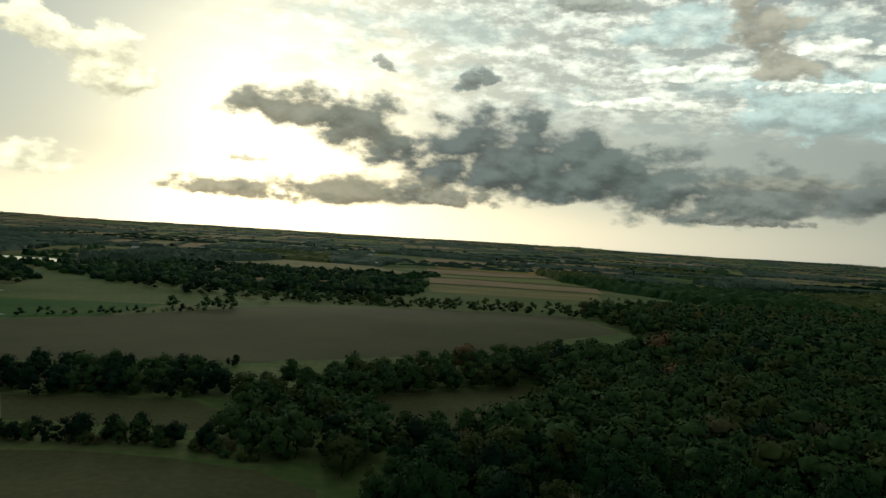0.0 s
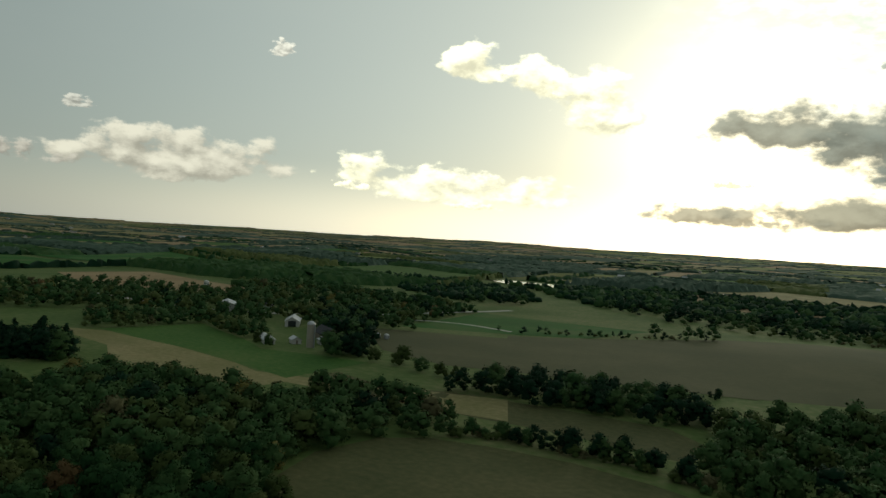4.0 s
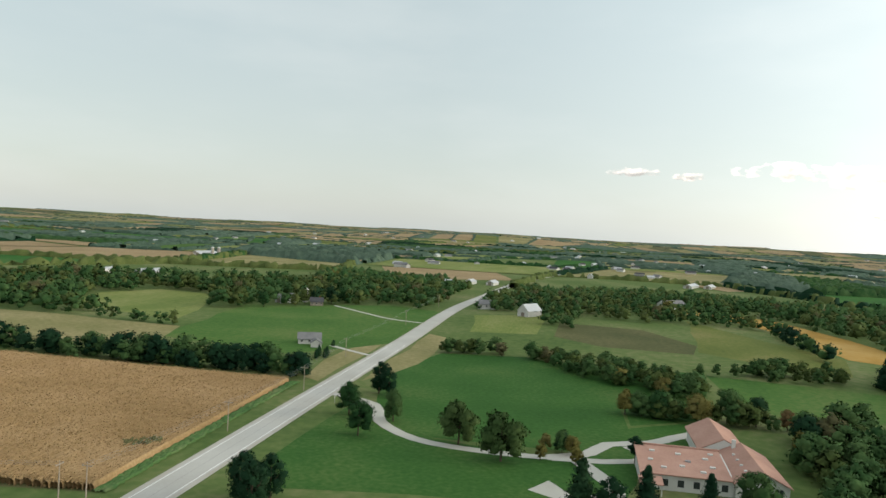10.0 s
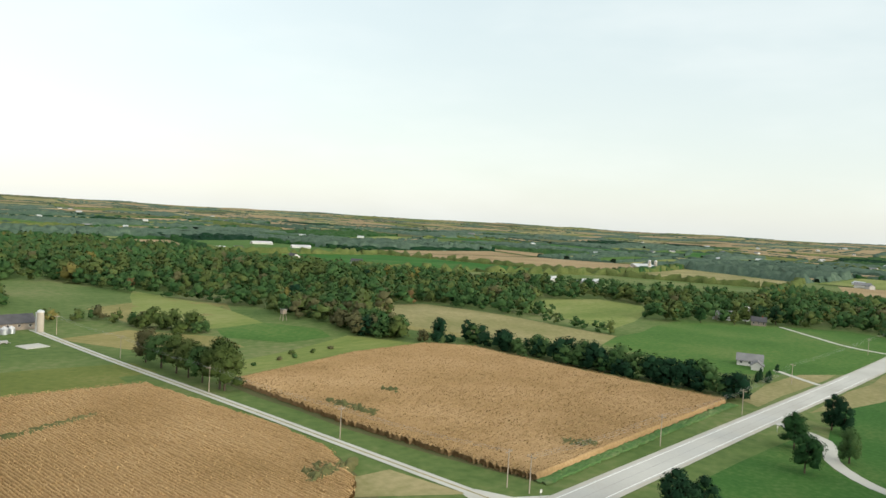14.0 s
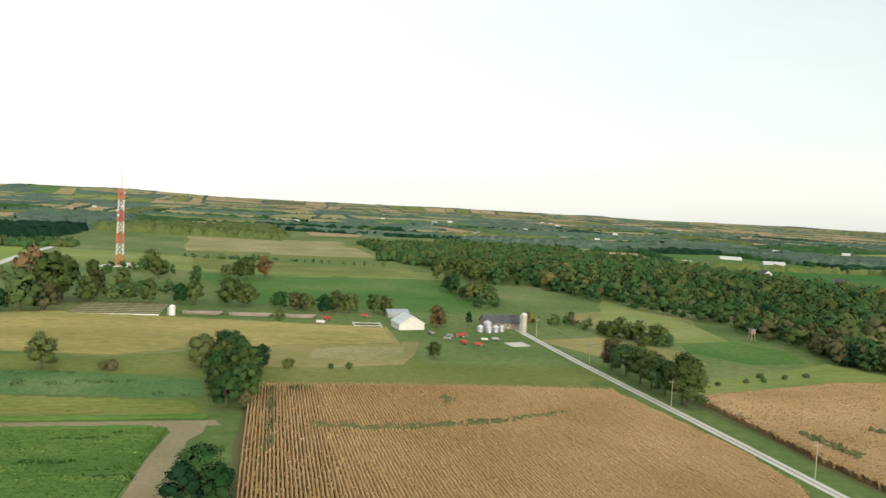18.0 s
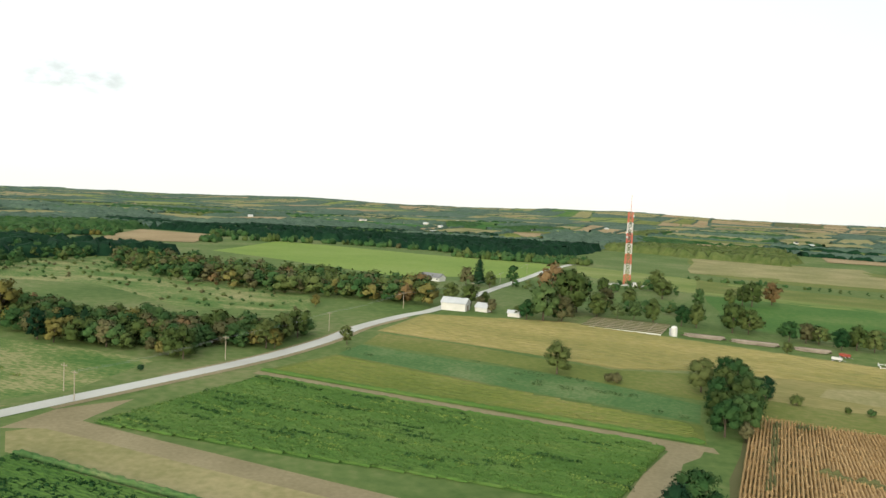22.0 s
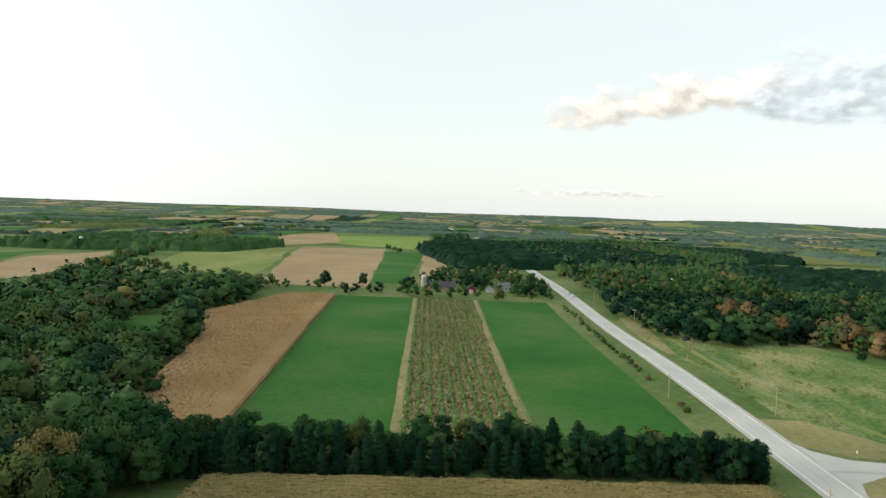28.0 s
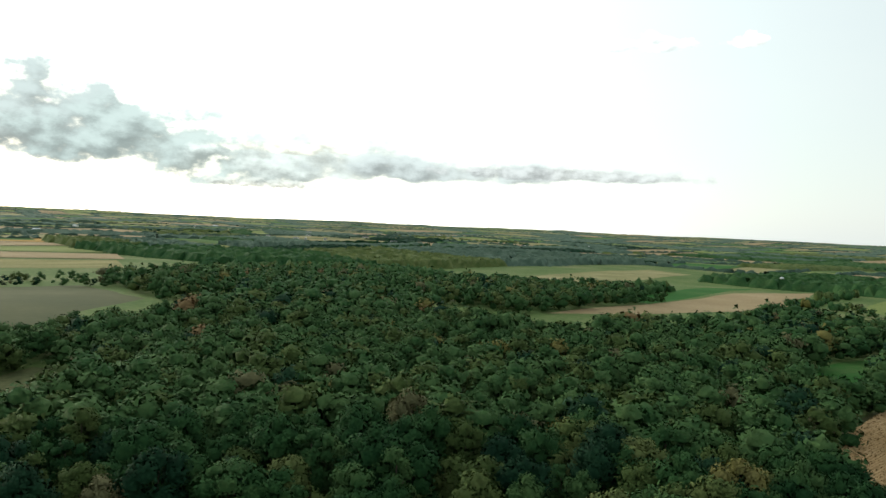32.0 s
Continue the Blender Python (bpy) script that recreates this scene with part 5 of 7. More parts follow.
grove([(46, 337), (82, 358), (117, 387), (146, 412), (202, 474), (272, 494), (308, 442), (287, 321), (287, 276), (372, 274), (428, 268), (466, 232), (441, 203), (317, 147), (271, 117), (240, 94), (160, 71), (22, 155)], 9.5, "wood", 17, 117, 1.0)
grove([(162, 71), (123, 70), (101, 106), (319, 219), (545, 286), (545, 188), (494, 142), (362, 124), (258, 101)], 9.5, "wood", 17, 118, 1.0)
grove([(98, 340), (201, 438), (361, 542), (114, 167), (2, 153), (10, 187), (52, 239)], 9.5, "wood", 16, 119, 1.0)
grove([(167, 678), (230, 729), (356, 809), (548, 790), (544, 575), (614, 512), (772, 494), (478, 358), (361, 381), (335, 482), (214, 524), (163, 502)], 11, "wood", 15, 120, 1.0)
grove([(-8, 188), (-24, 206), (-48, 216), (-52, 234), (-44, 256), (-62, 292), (-30, 325), (15, 352), (74, 398), (112, 400), (98, 340), (52, 239), (10, 187), (2, 153)], 9.5, "wood", 12, 121, 1.0)
grove([(-166, 267), (-141, 266), (-113, 276), (-75, 279), (-60, 288), (-72, 312), (-99, 318), (-123, 312), (-154, 298)], 8, "dark", 11, 128, 1.0)
grove([(-154, 180), (-142, 206), (-126, 214), (-134, 230), (-165, 234), (-204, 234), (-196, 212), (-170, 192)], 8.5, "wood", 11, 129, 1.0)
tree_row([(-129, 211), (-113, 216), (-96, 219), (-80, 221), (-66, 220), (-50, 216)], 3.4, "dark", 8, 801, 2.5, free=True)
tree_row([(-129, 211), (-113, 216), (-96, 219), (-80, 221), (-66, 220), (-50, 216), (-34, 206)], 2.4, "shrub", 4, 804, 3.0, free=True)
grove([(-560, 1010), (-420, 900), (-300, 760), (-170, 660), (-60, 680), (10, 760), (40, 1000), (-40, 1150), (-230, 1180)], 19, "dark", 11, 811, 0.9, 1.4)
grove([(-700, 900), (-560, 760), (-400, 650), (-330, 700), (-420, 860), (-600, 980)], 17, "dark", 11, 812, 0.9, 1.3)
tree_row([(0, 668), (90, 672), (170, 640), (196, 600)], 9, "dark", 9, 813, 5.0, free=True)
tree_row([(-110, 640), (-40, 690), (60, 720), (200, 720)], 5.5, "mixed", 8, 814, 9.0, free=True)
tree_row([(-60, 655), (30, 690), (190, 690)], 6, "shrub", 4, 806, 6.0, free=True)
tree_row([(-255, 480), (-190, 517), (-120, 550)], 9, "dark", 6, 802, 6.0, free=True, keep=0.8)
tree_row([(-230, 494), (-120, 552)], 6, "shrub", 3, 805, 5.0, free=True)
tree_row([(-215, 300), (-190, 292), (-172, 290)], 8, "mixed", 7, 803, 3.0, free=True)
grove([(-271, 96), (-273, 136), (-241, 168), (-184, 179), (-149, 200), (-115, 186), (-111, 163), (-121, 131), (-111, 110), (-132, 78), (-152, 55)], 9.5, "wood", 12, 125, 1.0)
grove([(-247, 63), (-288, 95), (-284, 131), (-256, 166), (-218, 186), (-188, 190), (-166, 173), (-134, 140), (-145, 43), (-176, 52)], 9.5, "wood", 12, 126, 1.0)
grove([(-372, 141), (-341, 163), (-313, 190), (-354, 212), (-388, 191), (-418, 164)], 6, "pine", 13, 127, 1.0)
grove([(-284, 168), (-266, 180), (-232, 184), (-205, 183), (-186, 168), (-200, 156), (-236, 139)], 7, "wood", 11, 128, 0.9)
grove([(-381, -65), (-381, -38), (-362, -9), (-334, 23), (-311, 45), (-325, 60), (-350, 50), (-372, 30), (-390, 0), (-400, -41), (-398, -68)], 6.5, "mixed", 9, 130, 1.0)
grove([(-277, 19), (-277, 45), (-275, 72), (-289, 74), (-290, 47), (-288, 22)], 6, "mixed", 9, 131, 1.0)
grove([(-363, 59), (-374, 82), (-370, 98), (-372, 130), (-395, 135), (-396, 112), (-388, 88), (-376, 64)], 7, "mixed", 9, 132, 1.0)
grove([(-550, -60), (-522, -28), (-507, 2), (-571, 10), (-640, -40), (-620, -66)], 10, "wood", 11, 133, 1.0)
grove([(-641, 24), (-777, 157), (-518, 190), (-499, 296), (-419, 354), (-396, 405), (-536, 546), (-479, 355), (-682, 309), (-841, 210)], 14, "mixed", 13, 134, 1.0)
tree_row([(-604, 147), (-506, 144), (-440, 144)], 9, "dark", 11, 135, 3, 1.0)
tree_row([(-296, -110), (-296, -170), (-295, -238)], 4.5, "dark", 12, 950, 4.0)
tree_row([(-303, -112), (-303, -170), (-300, -245), (-290, -262)], 5.0, "dark", 12, 951, 4.0)
grove([(-230, -267), (-273, -283), (-249, -245), (-228, -232), (-213, -247)], 8, "mixed", 13, 138, 1.0)
tree_row([(-271, -263), (-288, -217)], 9, "mixed", 9, 139, 3, 1.0)
tree_row([(-395, -274), (-390, -218)], 7, "mixed", 8, 140, 4, 1.0)
tree_row([(-400, -178), (-487, -194)], 7, "mixed", 8, 141, 4, 1.0)
grove([(-366, -427), (-452, -453), (-652, -469), (-681, -341), (-781, -215), (-662, -109), (-531, -79), (-499, -120), (-457, -187), (-504, -252), (-432, -291), (-332, -266), (-280, -326)], 12, "mixed", 14, 142, 1.0)
grove([(-541, -64), (-577, -44), (-517, -17), (-465, -55)], 9, "dark", 10, 143, 1.0)
grove([(-571, 12), (-615, 85), (-685, 112), (-700, 150), (-844, 205), (-960, 90), (-806, -30), (-660, -30)], 12, "mixed", 12, 145, 0.95)
grove([(-277, -1261), (-464, -1095), (-556, -674), (-498, -551), (-392, -555), (-318, -648), (-212, -719), (-175, -794)], 12, "olivewood", 15, 146, 1.0)
grove([(-139, -1157), (-343, -1114), (-373, -643), (-504, -580), (-454, -522), (-300, -515), (-264, -545), (-178, -642), (-161, -748), (-114, -844)], 12, "olivewood", 15, 147, 1.0)
tree_row([(-135, -546), (-140, -502), (-149, -467)], 10, "mixed", 11, 148, 5, 1.0)
tree_row([(726, -857), (486, -949), (305, -905)], 14, "wood", 14, 149, 6, 1.0)
grove([(1470, -111), (1835, -375), (1307, -485), (640, -271), (589, -186), (592, -90), (838, -79)], 14, "wood", 15, 150, 1.0)
grove([(555, -92), (589, -196), (529, -253), (397, -187), (391, -134), (469, -84)], 9, "dark", 14, 151, 1.0)
grove([(640, -271), (764, -422), (662, -494), (567, -494), (516, -328), (503, -240)], 13, "wood", 13, 152, 1.0)
tree_row([(-126, -545), (-145, -588), (-158, -663)], 7, "mixed", 11, 700, 4, free=True)
tree_row([(-128, -457), (-156, -514), (-165, -593)], 8, "mixed", 9, 701, 4, free=True)
tree_row([(-142, -411), (-159, -399), (-173, -408)], 6, "mixed", 9, 702, 4, free=True)
grove([(500, -173), (466, -216), (393, -232), (352, -241), (323, -222), (354, -209), (402, -187), (434, -150)], 7.5, "russet", 12, 156, 1.0)
grove([(560, -212), (529, -260), (440, -268), (405, -238), (475, -221), (504, -182)], 8, "dark", 12, 157, 1.0)
grove([(379, -264), (343, -263), (291, -250), (255, -266), (240, -269), (228, -282), (207, -300), (191, -281), (198, -253), (221, -252), (211, -221), (253, -217), (272, -213), (316, -221)], 6.5, "autumn", 11, 158, 1.0)
grove([(576, -517), (506, -527), (427, -511), (377, -516), (320, -496), (270, -494), (229, -490), (186, -398), (219, -401), (258, -401), (297, -408), (339, -407), (413, -432), (488, -438)], 9, "autumn", 13, 159, 1.0)
grove([(487, -476), (403, -482), (312, -470), (249, -467), (213, -455), (195, -417), (190, -394), (212, -398), (261, -394), (334, -400), (426, -417)], 9, "autumn", 13, 160, 1.0)
grove([(770, -860), (772, -1083), (560, -1180), (610, -1407), (889, -1247), (865, -979)], 15, "wood", 13, 815, 0.95, 1.2)
grove([(808, -442), (865, -702), (701, -795), (769, -871), (958, -777), (979, -544)], 16, "wood", 13, 816, 0.95, 1.2)
tree_row([(691, -467), (637, -517), (586, -540)], 9, "wood", 11, 161, 6, 1.0)
tree(319, -223, 22.0, "oak", "yellow")
tree(270, -212, 11.2, "oak", "yellow")
tree(280, -212, 14.3, "bushy", "dark")
tree(274, -221, 14.1, "bushy", "dark")
tree(269, -226, 13.3, "conifer", "dark")
tree(209, -221, 13.3, "oak", "olive")
tree(220, -220, 6.3, "oak", "yellow")
tree(248, -219, 12.0, "oak", "brown")
tree(238, -275, 11.0, "oak", "yellow")
tree(198, -258, 12.8, "oak", "olive")
tree(201, -273, 14.1, "oak", "olive")
tree(195, -260, 9.3, "oak", "yellow")
tree(201, -285, 14.5, "oak", "olive")
tree(245, -364, 7.9, "oak", "yellow")
tree(175, -286, 9.6, "tall", "olive")
tree(785, -319, 19.8, "conifer", "dark")
tree(414, -180, 16.0, "oak", "orange")
tree(416, -215, 17.0, "oak", "orange")
tree(349, -222, 11.5, "oak", "yellow")
tree(383, -226, 18.4, "oak", "yellow")
tree(470, -169, 18.8, "oak", "orange")
tree(452, -175, 19.4, "oak", "orange")
tree(207, -198, 2.6, "shrub", "dark")
tree(323, -199, 5.2, "shrub", "brown")
tree(356, -192, 4.9, "shrub", "dark")
tree(183, -418, 13.9, "oak", "olive")
tree(170, -419, 14.2, "oak", "olive")
tree(165, -429, 8.5, "oak", "olive")
tree(222, -562, 22.1, "conifer", "dark")
tree(210, -555, 13.7, "oak", "olive")
tree(230, -554, 16.6, "oak", "brown")
tree(201, -585, 19.9, "tall", "green")
tree(149, -399, 9.0, "oak", "brown")
tree(125, -390, 12.2, "oak", "green")
tree(116, -391, 21.8, "oak", "willow")
tree(109, -397, 10.9, "oak", "green")
tree(131, -457, 27.6, "oak", "orange")
tree(110, -424, 28.2, "oak", "olive")
tree(107, -396, 16.2, "oak", "brown")
tree(110, -439, 25.0, "oak", "olive")
tree(95, -428, 15.3, "oak", "olive")
tree(99, -471, 15.5, "oak", "brown")
tree(84, -431, 10.1, "oak", "willow")
tree(75, -434, 11.3, "oak", "willow")
tree(64, -432, 14.5, "oak", "olive")
tree(91, -507, 14.2, "oak", "olive")
tree(126, -582, 14.8, "oak", "olive")
tree(97, -659, 18.4, "oak", "olive")
tree(82, -592, 16.5, "oak", "olive")
tree(49, -435, 12.7, "oak", "green")
tree(41, -436, 14.9, "oak", "olive")
tree(52, -559, 13.5, "oak", "green")
tree(22, -433, 18.0, "oak", "olive")
tree(14, -435, 14.8, "oak", "olive")
tree(18, -590, 19.0, "oak", "olive")
tree(25, -598, 14.9, "oak", "olive")
tree(5, -612, 18.0, "oak", "orange")
tree(33, -581, 13.4, "oak", "olive")
tree(-6, -428, 12.1, "oak", "green")
tree(-14, -430, 11.5, "oak", "brown")
tree(-20, -430, 10.3, "oak", "olive")
tree(-30, -421, 11.9, "oak", "green")
tree(-37, -427, 13.4, "oak", "olive")
tree(-45, -428, 12.3, "oak", "olive")
tree(-5, -387, 6.8, "oak", "olive")
tree(-59, -430, 12.0, "oak", "olive")
tree(-66, -431, 10.9, "oak", "brown")
tree(-147, -659, 18.6, "oak", "olive")
tree(-160, -650, 21.6, "oak", "olive")
tree(-131, -537, 17.0, "oak", "green")
tree(-176, -644, 18.4, "oak", "olive")
tree(-136, -497, 14.2, "oak", "olive")
tree(-132, -505, 9.6, "oak", "olive")
tree(-107, -395, 8.5, "tall", "dark")
tree(24, -289, 13.5, "oak", "olive")
tree(17, -304, 12.0, "oak", "green")
tree(12, -290, 14.5, "oak", "green")
tree(15, -276, 14.0, "oak", "olive")
tree(7, -272, 14.0, "oak", "green")
tree(16, -260, 13.0, "oak", "green")
tree(8, -258, 14.0, "oak", "olive")
tree(14, -246, 12.5, "oak", "olive")
tree(7, -244, 13.0, "oak", "green")
tree(12, -235, 12.0, "oak", "green")
tree(6, -233, 6.0, "oak", "brown")
tree(2, -291, 9.4, "bushy", "dark")
tree(-8, -289, 4.6, "shrub", "olive")
tree(-31, -288, 3.0, "shrub", "green")
tree(-24, -288, 2.6, "shrub", "olive")
tree(-142, -289, 14.5, "oak", "brown")
tree(-142, -276, 14.9, "oak", "green")
tree(-142, -264, 15.2, "oak", "olive")
tree(-142, -255, 15.6, "oak", "olive")
tree(-142, -245, 14.8, "oak", "green")
tree(-142, -233, 19.6, "oak", "olive")
tree(-142, -230, 16.7, "oak", "olive")
tree(-168, -272, 5.3, "oak", "green")
grove([(504, 192), (595, 183), (588, 156), (531, 146), (402, 130), (343, 121)], 8, "wood", 12, 252, 1.0)
tree(-526, -225, 12.8, "oak", "green")
tree(-526, -244, 16.0, "oak", "olive")
tree(-568, -199, 15.5, "oak", "dark")
tree(-578, -190, 14.6, "oak", "dark")
tree(-543, -207, 11.2, "oak", "olive")
tree(-564, -207, 13.8, "oak", "olive")
tree(-593, -183, 14.3, "oak", "green")
tree_row([(-383, -326), (-395, -287), (-400, -256), (-400, -221)], 5, "mixed", 8, 260, 3, 1.0)
tree_row([(-406, -185), (-450, -192), (-508, -201)], 4.5, "olivewood", 7, 261, 2, 1.0)
tree_row([(131, -394), (107, -426), (62, -493), (40, -455), (10, -448), (-22, -440), (-48, -434)], 6, "mixed", 9, 990, 4.0, free=True)
tree_row([(196, -571), (163, -574), (137, -600), (99, -657), (77, -610)], 7, "mixed", 10, 991, 5.0, free=True)
grove([(215, 104), (205, 85), (167, 62), (153, 76)], 6.5, "wood", 13, 264, 1.0)
weed_clumps([(28, -166), (170, -148), (168, -214), (28, -212)], 70, 5, length=16, size=0.36)
weed_clumps([(28, -166), (170, -148), (168, -214), (28, -212)], 60, 15, "bright_hay", "pale yellow-green leaves in lines along the crop", 26, 0.24)
weed_clumps([(92, -99), (160, -100), (164, -117), (92, -117)], 55, 6, length=14)
weed_clumps([(22, -248), (168, -268), (170, -290), (60, -282)], 45, 7, "leaf_willow", "pale seed heads in rough grass", 5, 0.25)
weed_clumps([(426, -103), (436, -149), (324, -175), (251, -181), (208, -166), (213, -138), (244, -109)], 100, 8, "hay_green", "pale dry tussocks in rough meadow", 6, 0.3)
tree_row([(183, -79), (183, -30), (180, 0), (175, 40), (170, 70)], 3.6, "pine", 10, 900, 1.5)
tree_row([(188, -79), (188, -30), (186, 0), (182, 40), (177, 70)], 3.8, "pine", 11, 901, 1.5)
tree_row([(194, -79), (194, -30), (192, 0), (189, 40), (186, 70)], 4.5, "wood", 11, 903, 1.5)
rows_of([(-11, -212), (-28, -208), (-42, -208), (-68, -212), (-95, -220), (-93, -217), (-67, -208), (-42, -204), (-27, -204), (-11, -209)], 2, 0.9, 2.3, "dull", "weed_strip", "dark weedy strip winding through the corn", 0.5, 1.2, 0.3)
rows_of([(-161, -198), (-164, -173), (-157, -168), (-155, -190)], 2, 0.9, 2.35, "dull", "weed_strip", "dark patch for weeds and row gaps in the corn", 0.42, 1.1, 0.35, 60)
rows_of([(-188, -200), (-189, -189), (-183, -186), (-183, -195)], 2, 0.9, 2.35, "dull", "weed_strip", "dark patch for weeds and row gaps in the corn", 0.42, 1.1, 0.35, 61)
rows_of([(-187, -121), (-193, -110), (-186, -108), (-182, -116)], 2, 0.9, 2.35, "dull", "weed_strip", "dark patch for weeds and row gaps in the corn", 0.42, 1.1, 0.35, 62)
rows_of([(-109, -142), (-129, -143), (-125, -140), (-106, -135)], 2, 0.9, 2.35, "dull", "weed_strip", "dark patch for weeds and row gaps in the corn", 0.42, 1.1, 0.35, 63)
# dull rows put in for a dark gap between the corn rows
rows_of([(-1, -254), (-3, -253), (-2, -187), (0, -187)], 92, 0.9, 2.35, "dull", "weed_strip", "dark patch for weeds and row gaps in the corn", 0.42, 1.1, 0.35, 64)
rows_of([(-55, -237), (-62, -237), (-58, -228), (-55, -229)], 2, 0.9, 2.35, "dull", "weed_strip", "dark patch for weeds and row gaps in the corn", 0.42, 1.1, 0.35, 65)
rows_of([(-110, -143), (-122, -148), (-120, -144), (-108, -138)], 92, 0.9, 2.35, "dull", "weed_strip", "dark patch for weeds and row gaps in the corn", 0.42, 1.1, 0.35, 66)
rows_of([(-7, -253), (-14, -256), (-13, -250), (-7, -247)], 92, 0.9, 2.35, "dull", "weed_strip", "dark patch for weeds and row gaps in the corn", 0.42, 1.1, 0.35, 67)
tree_row([(-78, 524), (-77, 441), (-76, 345)], 3.5, "dark", 4, 276, 2, 1.0)
tree_row([(1440, 232), (1402, 174), (1113, 88), (1135, 47)], 30, "wood", 9, 277, 4, 1.0)
tree_row([(646, 333), (834, 370), (1112, 414), (1616, 485), (2097, 385)], 16, "wood", 13, 278, 8, 1.0)
grove([(1710, 59), (1842, -75), (1139, -56), (1038, 28)], 14, "dark", 13, 279, 1.0)
tree_row([(602, 167), (590, 107)], 18, "mixed", 10, 280, 3, 1.0)
tree_row([(215, -80), (330, -79), (560, -77)], 6, "shrub", 2.6, 902, 1.2)
tree_row([(650, 30), (655, -20)], 6, "dark", 10, 820, 4.0, free=True)
tree_row([(571, 87), (588, 63), (593, 46)], 6, "dark", 11, 821, 4.0, free=True)
tree_row([(632, -8), (659, -28)], 6, "dark", 11, 822, 4.0, free=True)
tree_row([(600, -44), (587, -66)], 6, "dark", 11, 823, 4.0, free=True)
tree_row([(707, -19), (744, -37)], 6, "dark", 11, 824, 4.0, free=True)
grove([(-441, 329), (-393, 337), (-349, 337), (-278, 276), (-266, 236), (-290, 232), (-342, 254)], 8.5, "mixed", 10, 287, 1.0)
grove([(-475, 299), (-426, 314), (-341, 256), (-367, 231)], 9, "mixed", 10, 288, 1.0)
grove([(-341, 380), (-362, 426), (-322, 418), (-238, 307), (-222, 269), (-244, 285)], 8, "dark", 12, 289, 1.0)
tree_row([(-226, 295), (-221, 301), (-212, 301)], 6, "mixed", 9, 290, 3, 1.0)
tree_row([(-197, 294), (-190, 298)], 6, "mixed", 7, 291, 3, 1.0)
grove([(-283, 180), (-218, 195), (-175, 202), (-135, 207), (-106, 211), (-101, 202), (-118, 181), (-128, 165), (-132, 138), (-127, 116), (-138, 90)], 9, "wood", 11, 293, 1.0)
ribbon("county_road", [(-588, 369), (-527, 375), (-458, 381), (-402, 411), (-360, 475), (-348, 553), (-326, 634)], 3.2, "road", "distant pale county road", 0.4)
ribbon("farm_lane", [(-333, 462), (-312, 483), (-284, 491), (-247, 483)], 2.2, "gravel", "pale farm lane below the county road", 0.4)
field("emerald_field", [(-207, -346), (-237, -353), (-251, -316), (-243, -296), (-215, -296), (-198, -323)], "pasture", "small emerald green field", 0.25, 296)
field("gold_slope", [(-322, -355), (-346, -322), (-350, -265), (-320, -242), (-300, -261), (-290, -292)], "gold_hay", "golden olive slope before the woods", 0.12, 196, clear=False)
tree_row([(-170, -414), (-178, -372), (-186, -338), (-205, -342)], 6, "brownish", 8, 831, 4.0, free=True)
tree_row([(-160, -258), (-200, -268), (-229, -277)], 9, "shrub", 3, 832, 3.0, free=True)
grove([(488, -672), (436, -781), (319, -842), (211, -866), (215, -905), (330, -890), (450, -835), (540, -700)], 10, "mixed", 12, 833, 1.0)
tree_row([(89, -793), (-7, -817)], 7, "olivewood", 7, 834, 5.0, free=True)
tree_row([(-13, -807), (-115, -767)], 9, "olivewood", 5, 835, 4.0, free=True)
tree_row([(714, 362), (740, 318), (689, 270), (645, 218), (586, 161)], 8, "wood", 10, 836, 5.0, free=True)
tree_row([(586, 161), (599, 87)], 10, "wood", 8, 837, 3.0, free=True)
grove([(-189, -397), (-214, -366), (-213, -344), (-188, -345), (-174, -366)], 7, "brownish", 11, 297, 1.0)
grove([(-273, -404), (-313, -417), (-294, -330), (-283, -284), (-271, -274), (-253, -287), (-261, -323), (-258, -364)], 8, "brownish", 11, 298, 1.0)
grove([(-271, -308), (-279, -282), (-270, -271), (-253, -284)], 6, "dark", 11, 299, 1.0)
tree_row([(-271, -266), (-280, -251), (-286, -234), (-292, -217), (-286, -192)], 7, "dark", 8, 300, 3, 1.0)
grove([(-420, -538), (-460, -482), (-578, -449), (-549, -373), (-451, -305), (-448, -347), (-407, -390), (-390, -451)], 10, "mixed", 13, 301, 1.0)
tree_row([(-286, -471), (-323, -475), (-359, -479)], 10, "mixed", 10, 302, 5, 1.0)
tree_row([(-262, -560), (-274, -521), (-281, -483)], 10, "mixed", 10, 303, 5, 1.0)
tree(-177, 5, 13.5, "conifer", "dark")
tree(-179, 20, 12.5, "conifer", "dark")
tree(-183, 35, 11.0, "conifer", "dark")
tree(-186, 46, 12.9, "oak", "green")
tree(-175, 12, 11.0, "bushy", "dark")
tree(-278, 47, 11.7, "oak", "yellow")
tree(-283, 22, 9.9, "oak", "yellow")
tree(-281, 78, 8.1, "oak", "orange")
tree(-227, -5, 5.4, "oak", "yellow")
tree(-224, 3, 6.4, "oak", "yellow")
tree(-226, -0, 6.8, "oak", "dark")
tree(-281, 34, 10.9, "oak", "green")
tree(-283, 58, 13.3, "oak", "green")
tree(-283, 68, 11.6, "oak", "dark")
tree(-283, 28, 7.3, "oak", "green")
tree(-223, -31, 14, "willow", "willow")
tree(-211, -17, 15, "willow", "willow")
tree(-244, -72, 12, "oak", "green")
tree(-221, -62, 12, "oak", "green")
tree(-280, -71, 13, "bushy", "dark")
tree(-276, -66, 12, "bushy", "dark")
tree(-242, -56, 11, "oak", "green")
tree(-160, -72, 12, "bushy", "dark")
tree(-155, -67, 12, "bushy", "dark")
tree(-163, -66, 11, "bushy", "dark")
tree(-223, 21, 9, "tall", "dark")
tree(-216, -6, 5, "oak", "yellow")
